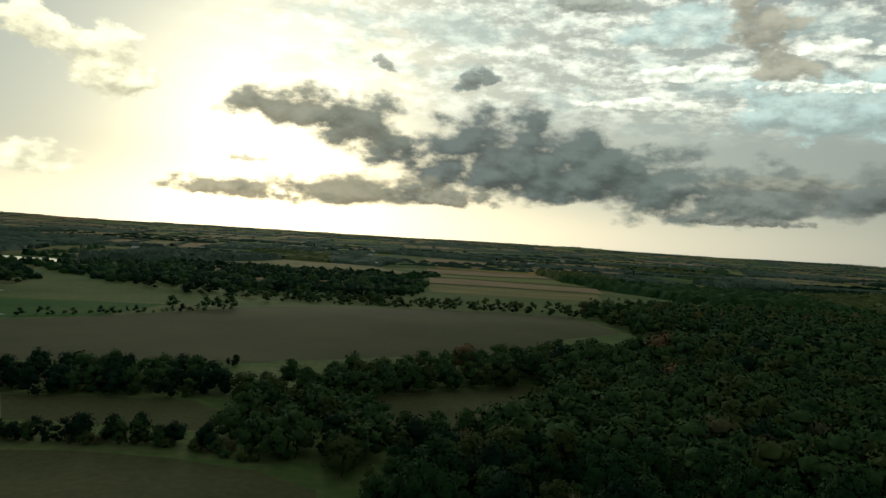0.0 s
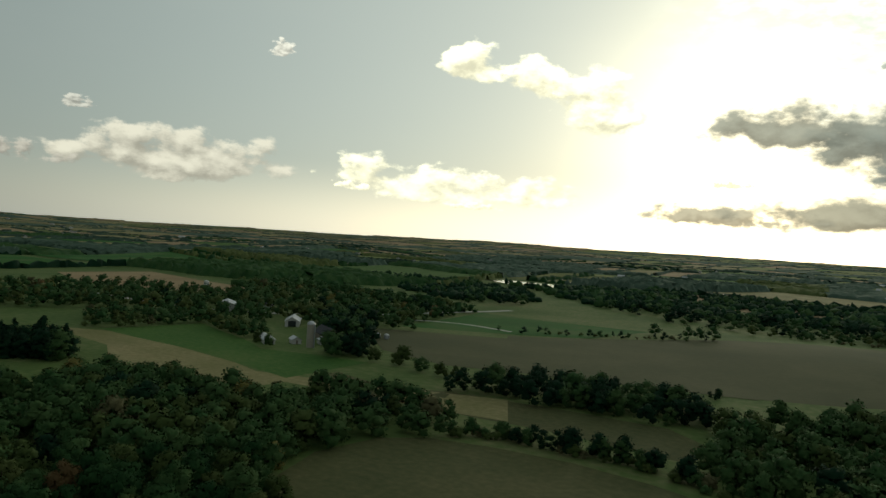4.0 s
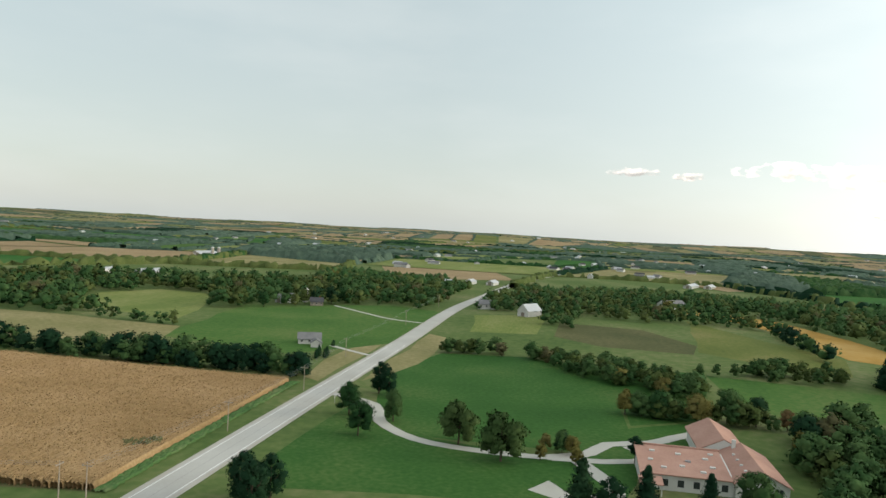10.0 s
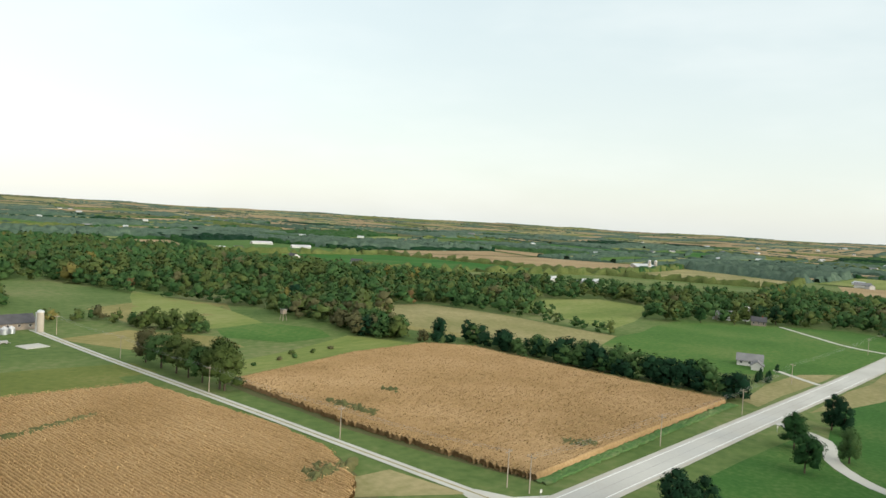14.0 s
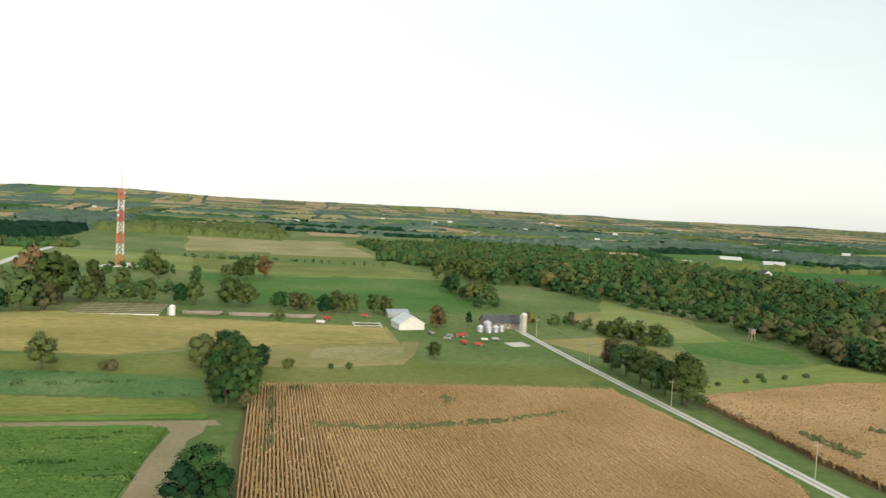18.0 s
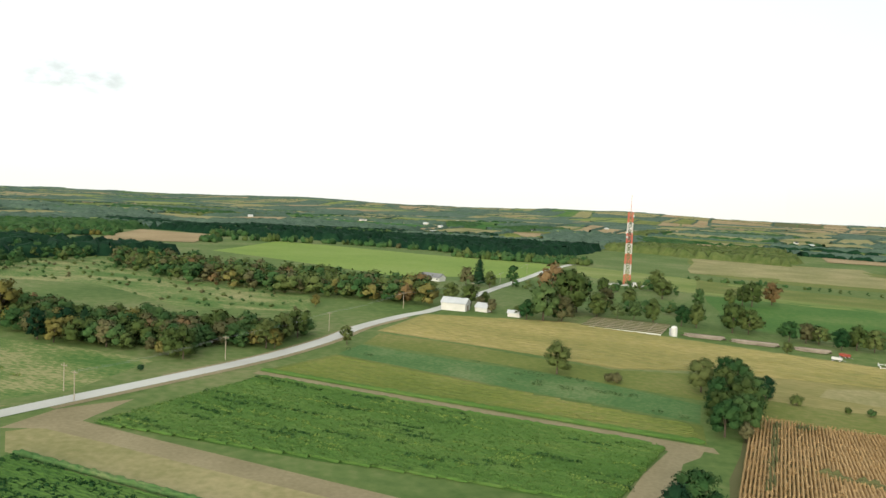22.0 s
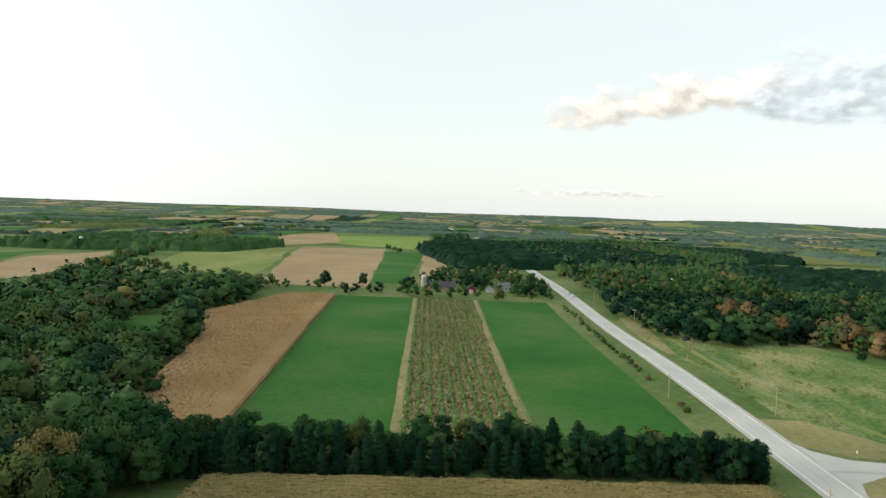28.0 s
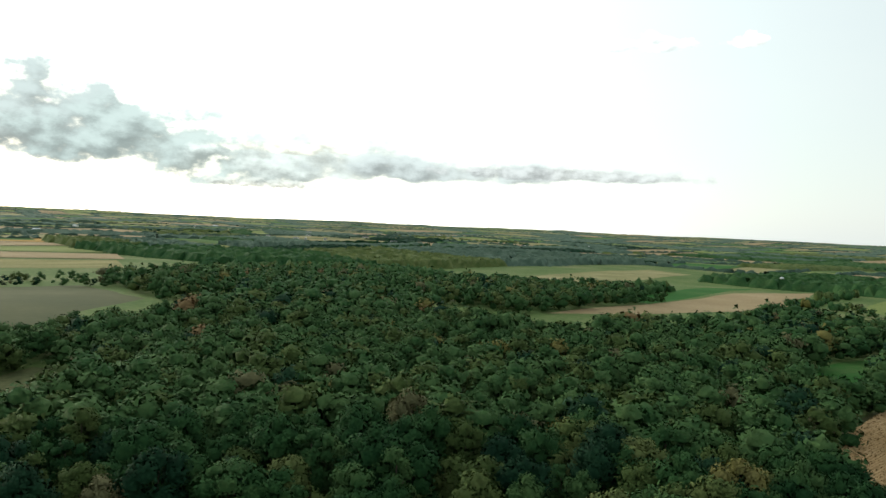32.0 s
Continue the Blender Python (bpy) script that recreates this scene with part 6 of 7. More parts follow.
tree(-215, 4, 5, "oak", "yellow")
tree(-226, 0, 7, "oak", "green")
tree(13, -164, 13, "oak", "green")
tree(16, -158, 11, "oak", "dark")
tree(9, -158, 10, "oak", "green")
tree(78, -286, 13, "oak", "olive")
tree(-69, -308, 8, "oak", "olive")
tree(-87, -386, 12.5, "oak", "orange")
tree(-90, -390, 8, "oak", "olive")
tree(-66, -424, 8, "oak", "olive")
tree(54, -285, 5, "shrub", "brown")
tree(57, -285, 4, "shrub", "brown")
tree(-347, -119, 5, "conifer", "dark")
tree(-350, -116, 5, "conifer", "dark")
tree(-353, -121, 5, "conifer", "dark")
tree(-344, -115, 5, "conifer", "dark")
tree(-340, -118, 5, "conifer", "dark")
tree(-372, -120, 5, "tall", "dark")
tree(186, -300, 5, "oak", "olive")
tree(-320, 40, 9, "oak", "yellow")
tree(-250, 74, 8, "oak", "yellow")
tree(160, -410, 8, "oak", "brown")
tree(636, -22, 11, "oak", "green")
tree(600, 40, 13, "oak", "dark")
tree(590, -52, 9, "oak", "dark")
tree(616, -58, 15, "oak", "green")
tree(606, -66, 14, "tall", "dark")
tree(640, -6, 14, "conifer", "dark")
tree(620, 80, 12, "oak", "dark")
tree(612, 110, 13, "oak", "dark")
far_country()
# ---- buildings and other things ----
def block(x0, x1, y0, y1, z0, z1):
    v = [(x, y, z) for z in (z0, z1) for x, y in ((x0, y0), (x1, y0), (x1, y1), (x0, y1))]
    return v, [(0, 3, 2, 1), (4, 5, 6, 7), (0, 1, 5, 4), (1, 2, 6, 5), (2, 3, 7, 6), (3, 0, 4, 7)]


def prism(profile, y0, y1):
    """A profile in x and z drawn out along y."""
    n = len(profile)
    v = [(x, y, z) for y in (y0, y1) for x, z in profile]
    return v, [tuple(range(n)), tuple(range(2 * n - 1, n - 1, -1))] + [(k + n, (k + 1) % n + n, (k + 1) % n, k) for k in range(n)]


def lathe(profile, sides=20):
    """A profile of radius and height turned about z, closed at both ends."""
    v, f = [], []
    for r, z in profile:
        v += [(r * math.cos(2 * math.pi * k / sides), r * math.sin(2 * math.pi * k / sides), z) for k in range(sides)]
    for i in range(len(profile) - 1):
        f += [(i * sides + k, i * sides + (k + 1) % sides, (i + 1) * sides + (k + 1) % sides, (i + 1) * sides + k) for k in range(sides)]
    f += [tuple(range(sides - 1, -1, -1)), tuple(range((len(profile) - 1) * sides, len(profile) * sides))]
    return v, f


def joined(*shapes):
    v, f = [], []
    for sv, sf in shapes:
        f += [tuple(i + len(v) for i in face) for face in sf]
        v += list(sv)
    return v, f


def tube(a, b, ra, rb=None, sides=8):
    a, b = Vector(a), Vector(b)
    d = (b - a).normalized()
    e = d.orthogonal().normalized()
    g = d.cross(e)
    rb = ra if rb is None else rb
    v = [p + (e * math.cos(2 * math.pi * k / sides) + g * math.sin(2 * math.pi * k / sides)) * r for p, r in ((a, ra), (b, rb)) for k in range(sides)]
    return v, [(k, (k + 1) % sides, (k + 1) % sides + sides, k + sides) for k in range(sides)] + [tuple(range(sides - 1, -1, -1)), tuple(range(sides, 2 * sides))]


def bevelled(shape, width):
    bm = bmesh.new()
    vs = [bm.verts.new(p) for p in shape[0]]
    for face in shape[1]:
        bm.faces.new([vs[i] for i in face])
    bmesh.ops.bevel(bm, geom=bm.edges[:], offset=width, segments=1, affect="EDGES")
    out = [tuple(v.co) for v in bm.verts], [tuple(v.index for v in face.verts) for face in bm.faces]
    bm.verts.index_update()
    out = [tuple(v.co) for v in bm.verts], [tuple(v.index for v in face.verts) for face in bm.faces]
    bm.free()
    return out


def part(name, shape, mat, parent, label=""):
    ob = new(name, mesh_of(name, shape[0], shape[1], M[mat]))
    ob.parent = parent
    return tagged(ob, label)


def thing(name, x, y, label, category, group="", turn=0.0, lift=0.0):
    top = new(name)
    top.matrix_basis = pose(x, y, float(land(x, y)) + lift, 0, 0, turn)
    return tagged(top, label, category, group)


def roof_of(w, l, h, rise, over=0.5, thick=0.25, z=0.0):
    """Two sloping slabs over a body w wide and l long, ridge along y."""
    s = rise / (w / 2)
    a = w / 2 + over
    prof = [(-a, h - over * s + z), (0, h + rise + z), (a, h - over * s + z), (a, h - over * s + thick + z), (0, h + rise + thick * 1.1 + z), (-a, h - over * s + thick + z)]
    return prism(prof, -l / 2 - over, l / 2 + over)


def body_of(w, l, h, rise):
    return prism([(-w / 2, -0.6), (w / 2, -0.6), (w / 2, h), (0, h + rise), (-w / 2, h)], -l / 2, l / 2)


def window_on(parent, x, y, z, w, h, face):
    """A framed window on a wall; face: 'x' or 'y' with sign, the way that it looks."""
    s = 1 if face[0] == "+" else -1
    if face[1] == "x":
        frame_shape = block(min(x, x + 0.08 * s), max(x, x + 0.08 * s), y - w / 2 - 0.1, y + w / 2 + 0.1, z - 0.1, z + h + 0.1)
        pane_shape = block(min(x, x + 0.11 * s), max(x, x + 0.11 * s), y - w / 2, y + w / 2, z, z + h)
    else:
        frame_shape = block(x - w / 2 - 0.1, x + w / 2 + 0.1, min(y, y + 0.08 * s), max(y, y + 0.08 * s), z - 0.1, z + h + 0.1)
        pane_shape = block(x - w / 2, x + w / 2, min(y, y + 0.11 * s), max(y, y + 0.11 * s), z, z + h)
    win = part("window", frame_shape, "white", parent)
    part("pane", pane_shape, "window", win, "dark window glass")


def gabled(name, x, y, turn, w, l, h, rise, wall, roof, label, category="house", windows=0, doors=0, chimney=False, group="", over=0.5, door_mat="wood", door_w=1.1, door_h=2.1):
    """A building with a gabled roof whose ridge runs along its own y."""
    top = thing(name, x, y, label, category, group, turn)
    part("wall", body_of(w, l, h, rise), wall, top)
    part("roof", roof_of(w, l, h, rise, over), roof, top)
    for k in range(windows):
        f = -l / 2 + l * (k + 0.5) / windows
        for s in ("+", "-"):
            window_on(top, w / 2 * (1 if s == "+" else -1), f, h * 0.45, 1.1, min(1.3, h * 0.35), s + "x")
    for k in range(doors):
        s = -1 if k == 0 else 1
        part("door", block(-door_w / 2, door_w / 2, min(s * l / 2, s * (l / 2 + 0.09)), max(s * l / 2, s * (l / 2 + 0.09)), -0.2, door_h), door_mat, top)
    if chimney:
        part("chimney", block(-0.4, 0.4, l * 0.2, l * 0.2 + 0.7, h + rise * 0.5, h + rise + 1.0), "red_barn", top, "brick chimney")
    return top


def silo(x, y, r, h, wall="concrete", cap="metal_roof", label="tall pale concrete silo with a domed cap"):
    top = thing("silo", x, y, label, "silo")
    rings = [(r * (1.015 if i % 2 else 1.0), -0.5 + (h + 0.5) * i / 24) for i in range(25)]
    part("barrel", lathe(rings, 24), wall, top)
    part("dome", lathe([(r * 1.04 * math.cos(a * math.pi / 12), h + r * 0.8 * math.sin(a * math.pi / 12)) for a in range(6)] + [(0.15, h + r * 0.82)], 24), cap, top)
    part("chute", tube((r + 0.35, 0, 0), (r + 0.35, 0, h), 0.4), "galvanised", top)
    return top


def grain_bin(x, y, r, h):
    top = thing("grain_bin", x, y, "round galvanised grain bin with a conical roof", "grain bin", "grain bins in the farmyard")
    part("barrel", lathe([(r * (1.02 if i % 2 else 1.0), -0.2 + (h + 0.2) * i / 14) for i in range(15)], 24), "galvanised", top)
    part("roof", lathe([(r * 1.06, h - 0.05), (r * 0.6, h + r * 0.32), (0.4, h + r * 0.55), (0.4, h + r * 0.62)], 24), "metal_roof", top)
    part("door", block(r * 0.96, r * 1.06, -0.5, 0.5, 0.3, 2.1), "steel", top)


# the hall with the faded terracotta roof
def hall():
    top = thing("church_hall", -221, 46, "pale walled hall with a faded terracotta roof among trees", "church")
    # own axes: x east, y north; main range along x at y 5
    ridge, eave = 7.4, 4.2

    def along(profile, x0, x1):
        v, f = prism(profile, x0, x1)
        return [(b, a, c) for a, b, c in v], [tuple(reversed(q)) for q in f]

    def roof_x(yc, w, x0, x1, e, r, over=0.7, thick=0.3):
        s = (r - e) / (w / 2)
        a = w / 2 + over
        return along([(yc - a, e - over * s), (yc, r), (yc + a, e - over * s), (yc + a, e - over * s + thick), (yc, r + thick), (yc - a, e - over * s + thick)], x0 - over, x1 + over)

    def body_x(yc, w, x0, x1, e, r):
        return along([(yc - w / 2, -0.6), (yc + w / 2, -0.6), (yc + w / 2, e), (yc, r), (yc - w / 2, e)], x0, x1)

    part("wall", body_x(5, 13.0, -8, 20, eave, ridge), "grey_siding", top, "pale grey nave wall")
    part("wall", body_x(0.5, 13.0, -34, -8.2, eave + 0.4, ridge + 0.5), "grey_siding", top)
    part("wall", prism([(-1, -0.6), (19, -0.6), (19, 4.1), (-1, 5.6)], -25, -1.6), "grey_siding", top, "low pale wing wall")
    part("roof", roof_x(5, 13.0, -7.4, 20, eave, ridge), "pink_roof", top, "faded terracotta gabled roof")
    part("roof", roof_x(0.5, 13.0, -34, -8.8, eave + 0.4, ridge + 0.5), "pink_roof", top)
    part("roof", prism([(-1.6, 5.75), (19.8, 4.1), (19.8, 4.4), (-1.6, 6.05)], -25.6, -2.2), "pink_roof", top, "shallow terracotta roof over the wing")
    part("parapet", block(-2.1, -1.5, -25.6, -2.0, 5.2, 6.5), "pink_roof", top)
    part("porch_roof", prism([(19.9, 3.6), (25, 2.9), (25, 3.15), (19.9, 3.85)], -26, -20), "pink_roof", top, "terracotta porch roof")
    for px, py in ((24.6, -25.6), (24.6, -20.4)):
        part("porch_post", block(px - 0.15, px + 0.15, py - 0.15, py + 0.15, -0.3, 2.95), "white", top)
    # roof lights and vents
    for i, (sx, sy) in enumerate(((3, -21), (10, -22), (15, -19), (4, -14), (9, -12), (13, -14), (16, -9), (6, -7), (12, -6), (2, -5))):
        z = 5.75 - (sx + 1.6) / 21.4 * 1.65 + 0.3
        part("roof_light", block(sx - 0.5, sx + 0.5, sy - 0.7, sy + 0.7, z - 0.2, z + 0.35), "white" if i != 4 else "steel", top, "white roof vent")
    for sx in (0, 5, 10, 15):
        part("roof_light", block(sx - 0.5, sx + 0.5, 1.3, 2.3, 5.6, 6.25), "white", top, "white roof vent")
    for sy in (-23, -19, -15, -11, -7, -4):
        window_on(top, 19, sy, 1.2, 1.6, 1.8, "+x")
    for sy in (0.5, 3.2, 6.8, 9.5):
        window_on(top, 20, sy, 1.0, 0.8, 2.6, "+x")
    part("chimney", block(-6.2, -5.2, 2.2, 3.2, 6.0, 8.8), "grey_siding", top)
    part("door", block(19.0, 19.12, -24.6, -22.4, -0.1, 2.4), "wood", top)


hall()

# farmhouse in the green field by the highway
gabled("farmhouse", -383, -137, 20, 7.5, 12, 2.8, 2.8, "white", "grey_roof", "white farmhouse with a grey roof on a green slope", "house", windows=3, doors=2)
gabled("garage", -374, -130, 110, 5.5, 6, 2.4, 1.8, "white", "grey_roof", "white garage with a grey roof beside the farmhouse", "garage", doors=1, door_w=4.2, door_h=2.3, door_mat="white")

# farm with the white barn
gabled("barn", -71, -384, 12, 14, 12, 3.3, 4.0, "white", "metal_roof", "broad white barn with a pale metal roof", "barn", doors=2, door_w=5, door_h=3.6, door_mat="white", over=0.4)
gabled("machine_shed", -71, -420, 95, 7, 12, 2.8, 1.5, "steel", "galvanised", "grey metal machine shed behind the white barn", "shed", doors=1, door_w=5, door_h=3.6)
gabled("barn", -124, -392, 92, 11, 20, 3.4, 3.4, "wood", "dark_roof", "weathered barn with a dark shingled roof beside the silo", "barn", windows=4, doors=1, door_w=3.5, door_h=3.5)
silo(-133, -378, 1.6, 9.4)
for gx, gy, gr, gh in ((-109, -378, 1.8, 2.6), (-113.5, -377, 1.7, 2.6), (-117.5, -378, 1.7, 2.6), (-114, -382, 2.2, 4.2), (-121, -379, 1.5, 2.6)):
    grain_bin(gx, gy, gr, gh)


def pen(x, y, w, l):
    top = thing("pen", x, y, "low white board pen beside the barn", "pen")
    for k, (a, b) in enumerate((((-w / 2, -l / 2), (w / 2, -l / 2)), ((w / 2, -l / 2), (w / 2, l / 2)), ((w / 2, l / 2), (-w / 2, l / 2)), ((-w / 2, l / 2), (-w / 2, -l / 2)))):
        part("rail", tube((*a, 0.9), (*b, 0.9), 0.16, sides=6), "white", top)
        part("post", block(a[0] - 0.2, a[0] + 0.2, a[1] - 0.2, a[1] + 0.2, -0.3, 1.5), "white", top)
    part("floor", block(-w / 2, w / 2, -l / 2, l / 2, -0.2, 0.12), "corn_floor", top, "trodden bare pen floor")


pen(-50, -386, 14, 9)


def wagon(x, y, turn, colour, size=1.0, label="red farm wagon parked on the grass"):
    top = thing("farm_wagon", x, y, label, "farm machine", "machines in the farmyard", turn)
    s = size * 0.75
    part("bed", bevelled(block(-1.1 * s, 1.1 * s, -2.2 * s, 2.2 * s, 0.8 * s, 1.9 * s), 0.06), colour, top)
    part("tongue", tube((0, 2.2 * s, 0.8 * s), (0, 4.0 * s, 0.5 * s), 0.08), "steel", top)
    for px in (-1.1, 1.1):
        for py in (-1.5, 1.5):
            w = part("wheel", tube((px * s - 0.15, py * s, 0.5 * s), (px * s + 0.15, py * s, 0.5 * s), 0.5 * s, sides=12), "black", top)
            part("rim", tube((px * s - 0.17, py * s, 0.5 * s), (px * s + 0.17, py * s, 0.5 * s), 0.26 * s, sides=10), "white", w)


for wx, wy, wt, wc, ws in ((-94, -361, 70, "red", 1.3), (-91, -343, 20, "red", 1.3), (-97, -339, 85, "red", 1.2), (-88, -360, 30, "steel", 1.1), (-85, -352, 60, "steel", 1.1),
                           (-104, -352, 80, "white", 1.0), (-110, -354, 80, "steel", 1.0), (-80, -366, 10, "wood", 1.2), (-97, -366, 40, "red", 1.0), (-30, -400, 50, "red", 1.4), (-52, -415, 80, "red", 1.3), (-26, -388, 75, "white", 1.3)):
    wagon(wx, wy, wt, wc, ws, {"red": "red farm wagon parked on the grass", "steel": "grey steel farm implement on the grass", "white": "white covered trailer on the grass", "wood": "old wooden hay wagon on the grass"}[wc])


def slab(x, y, w, l, turn):
    top = tagged(new("concrete_pad", mesh_of("concrete_pad", *bevelled(block(-w / 2, w / 2, -l / 2, l / 2, -0.3, 0.35), 0.05), M["gravel"])), "pale concrete pad in the farmyard", "pad")
    top.matrix_basis = pose(x, y, float(land(x, y)), 0, 0, turn)


slab(-118, -343, 10, 9, 10)
slab(127, -684, 30, 16, 0)

# sheds up the side road
gabled("shed", 171, -398, 92, 8, 15, 4.4, 2.6, "white", "metal_roof", "tall white shed with a pale metal roof by the road", "shed", doors=2, door_w=3, door_h=3.2)
gabled("garage", 155, -402, 80, 6, 8, 2.6, 2.2, "white", "metal_roof", "small white garage beside the shed", "garage", doors=1)
gabled("shed", 134, -396, 92, 4, 7, 2.2, 1.2, "white", "metal_roof", "small white shed by the drive", "shed", doors=1)
gabled("farmhouse", 268, -572, 80, 9, 20, 3.2, 3.0, "grey_siding", "grey_roof", "long grey house behind trees", "house", windows=4, doors=1)
# dark glass slabs on closed walls stand in for shaded openings
for bx, by, bt, bw, bl in ((412, -1326, 85, 26, 55), (368, -1318, 88, 24, 50), (322, -1336, 88, 22, 45), (250, -1350, 90, 16, 40)):
    gabled("dairy_barn", bx, by, bt, bw * 0.7, bl * 0.55, 4.0, 3.2, "white", "metal_roof", "broad white dairy barn with dark slabs for its open side", "barn", doors=2, door_w=7, door_h=5, door_mat="window", group="dairy barns by the far road")


def frames_yard():
    """Rows of low growing frames with white edging boards."""
    for k in range(7):
        top = thing("growing_bed", 75, -394 - k * 5.4, "long low growing bed edged with white boards", "growing bed", "growing beds behind the hay field")
        part("bed", bevelled(block(-21, 21, -1.5, 1.5, -0.2, 0.7), 0.1), "corn_floor", top, "brown withered bed")
        part("edge_board", block(-21.2, 21.2, 1.5, 1.62, -0.2, 0.5), "white" if k == 0 else "wood", top)
        for px in (-14, -7, 0, 7, 14):
            part("cross_board", block(px - 0.12, px + 0.12, -1.5, 1.5, 0.6, 0.85), "wood", top)
    for k, (x, l) in enumerate(((34, 22), (10, 24), (-16, 18))):
        top = thing("log_pile", x, -402 - k, "long stack of weathered timber on the grass", "log pile", "timber stacks by the hay field")
        for j in range(9):
            row = j // 3
            part("log", tube((-l / 2 + (j * 2.7) % 3, -1.6 + (j % 3) * 1.5, 0.4 + row * 0.6), (l / 2 - (j * 1.9) % 4, -1.7 + (j % 3) * 1.5, 0.4 + row * 0.6), 0.36, 0.28), "wood" if j % 3 else "bark", top)
    silo(48, -397, 1.6, 4.0, "white", "white", "small white upright tank beside the growing beds")


frames_yard()


def lattice_tower(x, y, h):
    top = thing("lattice_tower", x, y, "tall lattice radio tower painted in red and white bands", "radio tower")
    bands = 7
    for b in range(bands):
        z0, z1 = h * b / bands, h * (b + 1) / bands
        colour = "tower_red" if b % 2 == 0 else "white"
        w0, w1 = 5.6 * (1 - 0.30 * z0 / h), 5.6 * (1 - 0.30 * z1 / h)
        shapes = []
        for sx, sy in ((-1, -1), (1, -1), (1, 1), (-1, 1)):
            shapes.append(tube((sx * w0 / 2, sy * w0 / 2, z0), (sx * w1 / 2, sy * w1 / 2, z1), 0.24, sides=6))
        n = 2
        for i in range(n):
            za, zb = z0 + (z1 - z0) * i / n, z0 + (z1 - z0) * (i + 1) / n
            wa, wb = 5.6 * (1 - 0.30 * za / h) / 2, 5.6 * (1 - 0.30 * zb / h) / 2
            for (ax, ay), (bx, by) in (((-1, -1), (1, -1)), ((1, -1), (1, 1)), ((1, 1), (-1, 1)), ((-1, 1), (-1, -1))):
                shapes.append(tube((ax * wa, ay * wa, za), (bx * wb, by * wb, zb), 0.13, sides=5))
                shapes.append(tube((bx * wa, by * wa, za), (ax * wb, ay * wb, zb), 0.13, sides=5))
                shapes.append(tube((ax * wb, ay * wb, zb), (bx * wb, by * wb, zb), 0.12, sides=5))
        part("lattice", joined(*shapes), colour, top, "red lattice section" if colour == "tower_red" else "white lattice section")
    part("mast", tube((0, 0, h), (0, 0, h + 16), 0.22, 0.1), "tower_red", top, "thin red mast")
    for k, (z, a) in enumerate(((h * 0.72, 0), (h * 0.78, 2), (h * 0.84, 4), (h * 0.66, 1), (h * 0.95, 3))):
        r = 5.6 * (1 - 0.30 * z / h) / 2 + 0.6
        part("dish", tube((r * math.cos(a), r * math.sin(a), z), ((r + 0.6) * math.cos(a), (r + 0.6) * math.sin(a), z), 1.1, 1.0, 14), "white", top, "white round dish")
    hut = thing("equipment_hut", x - 9, y + 3, "small white equipment hut at the tower foot", "hut")
    part("wall", bevelled(block(-3, 3, -2, 2, -0.3, 2.8), 0.05), "white", hut)
    part("roof", block(-3.3, 3.3, -2.3, 2.3, 2.8, 3.1), "steel", hut)


lattice_tower(127, -686, 66)

# red barn farm by the highway
gabled("barn", 622, 14, 4, 9, 22, 3.2, 3.6, "pink_roof", "dark_roof", "long barn of faded red walls with a dark roof", "barn", windows=5, doors=2, door_w=4, door_h=4)
gabled("barn", 606, -10, 92, 8, 9, 3.0, 3.0, "red_barn", "dark_roof", "small dark red barn with white trim", "barn", doors=2, door_w=3, door_h=3, door_mat="white")
gabled("farmhouse", 622, -38, 20, 7, 9, 4.6, 2.8, "white", "grey_roof", "tall white farmhouse among trees", "house", windows=3, doors=1, chimney=True)
gabled("garage", 612, -26, 92, 6, 8, 2.6, 1.8, "white", "grey_roof", "low white garage by the farmhouse", "garage", doors=1)
silo(641, 30, 2.4, 8)
gabled("long_shed", 752, -203, 0, 11, 36, 3.4, 1.6, "steel", "white", "long low shed with a white roof in the trees", "shed", doors=1)
gabled("farmhouse", 716, -140, 10, 9, 11, 4.6, 3.0, "grey_siding", "grey_roof", "grey house at the edge of the wood", "house", windows=2)
gabled("farmhouse", 476, -278, 30, 9, 14, 3.2, 2.6, "grey_siding", "metal_roof", "low pale house hidden by autumn trees", "house", windows=2)

# dairy farm below the wood, toward the low sun
# here too the shade of the open fronts is a dark slab
gabled("barn", -350, 366, 40, 9, 19, 3.6, 2.6, "white", "metal_roof", "white barn with a pale metal roof and dark slabs for its open front", "barn", doors=2, door_w=5, door_h=4, door_mat="window")
gabled("machine_shed", -306, 300, 55, 6, 20, 2.4, 1.2, "white", "metal_roof", "long low white shed on the green slope", "shed", doors=1, door_w=4, door_h=2.6, door_mat="window")
gabled("shed", -292, 308, 60, 5, 7, 2.4, 1.4, "white", "metal_roof", "small white shed beside the silo", "shed", doors=1)
gabled("barn", -294, 336, 60, 9, 20, 3.4, 3.6, "wood", "dark_roof", "dark roofed barn beside the silo", "barn", doors=1, door_w=4, door_h=3.6)
gabled("shed", -280, 318, 60, 5, 8, 2.4, 1.2, "white", "metal_roof", "low white lean-to below the dark barn", "shed", doors=1)
silo(-277, 304, 2.2, 12.5)
gabled("shed", -454, 402, 50, 12, 30, 3.6, 2.2, "white", "metal_roof", "long white shed by the road", "shed", doors=1)
gabled("farmhouse", -430, 420, 50, 9, 13, 3.4, 2.6, "grey_siding", "grey_roof", "grey house by the road", "house", windows=2)
grain_bin(-277, 364, 1.6, 2.4)
grain_bin(-272, 366, 1.6, 2.4)
silo(-555, 464, 2.4, 10, "white", "white", "white round tank on the brown field edge")

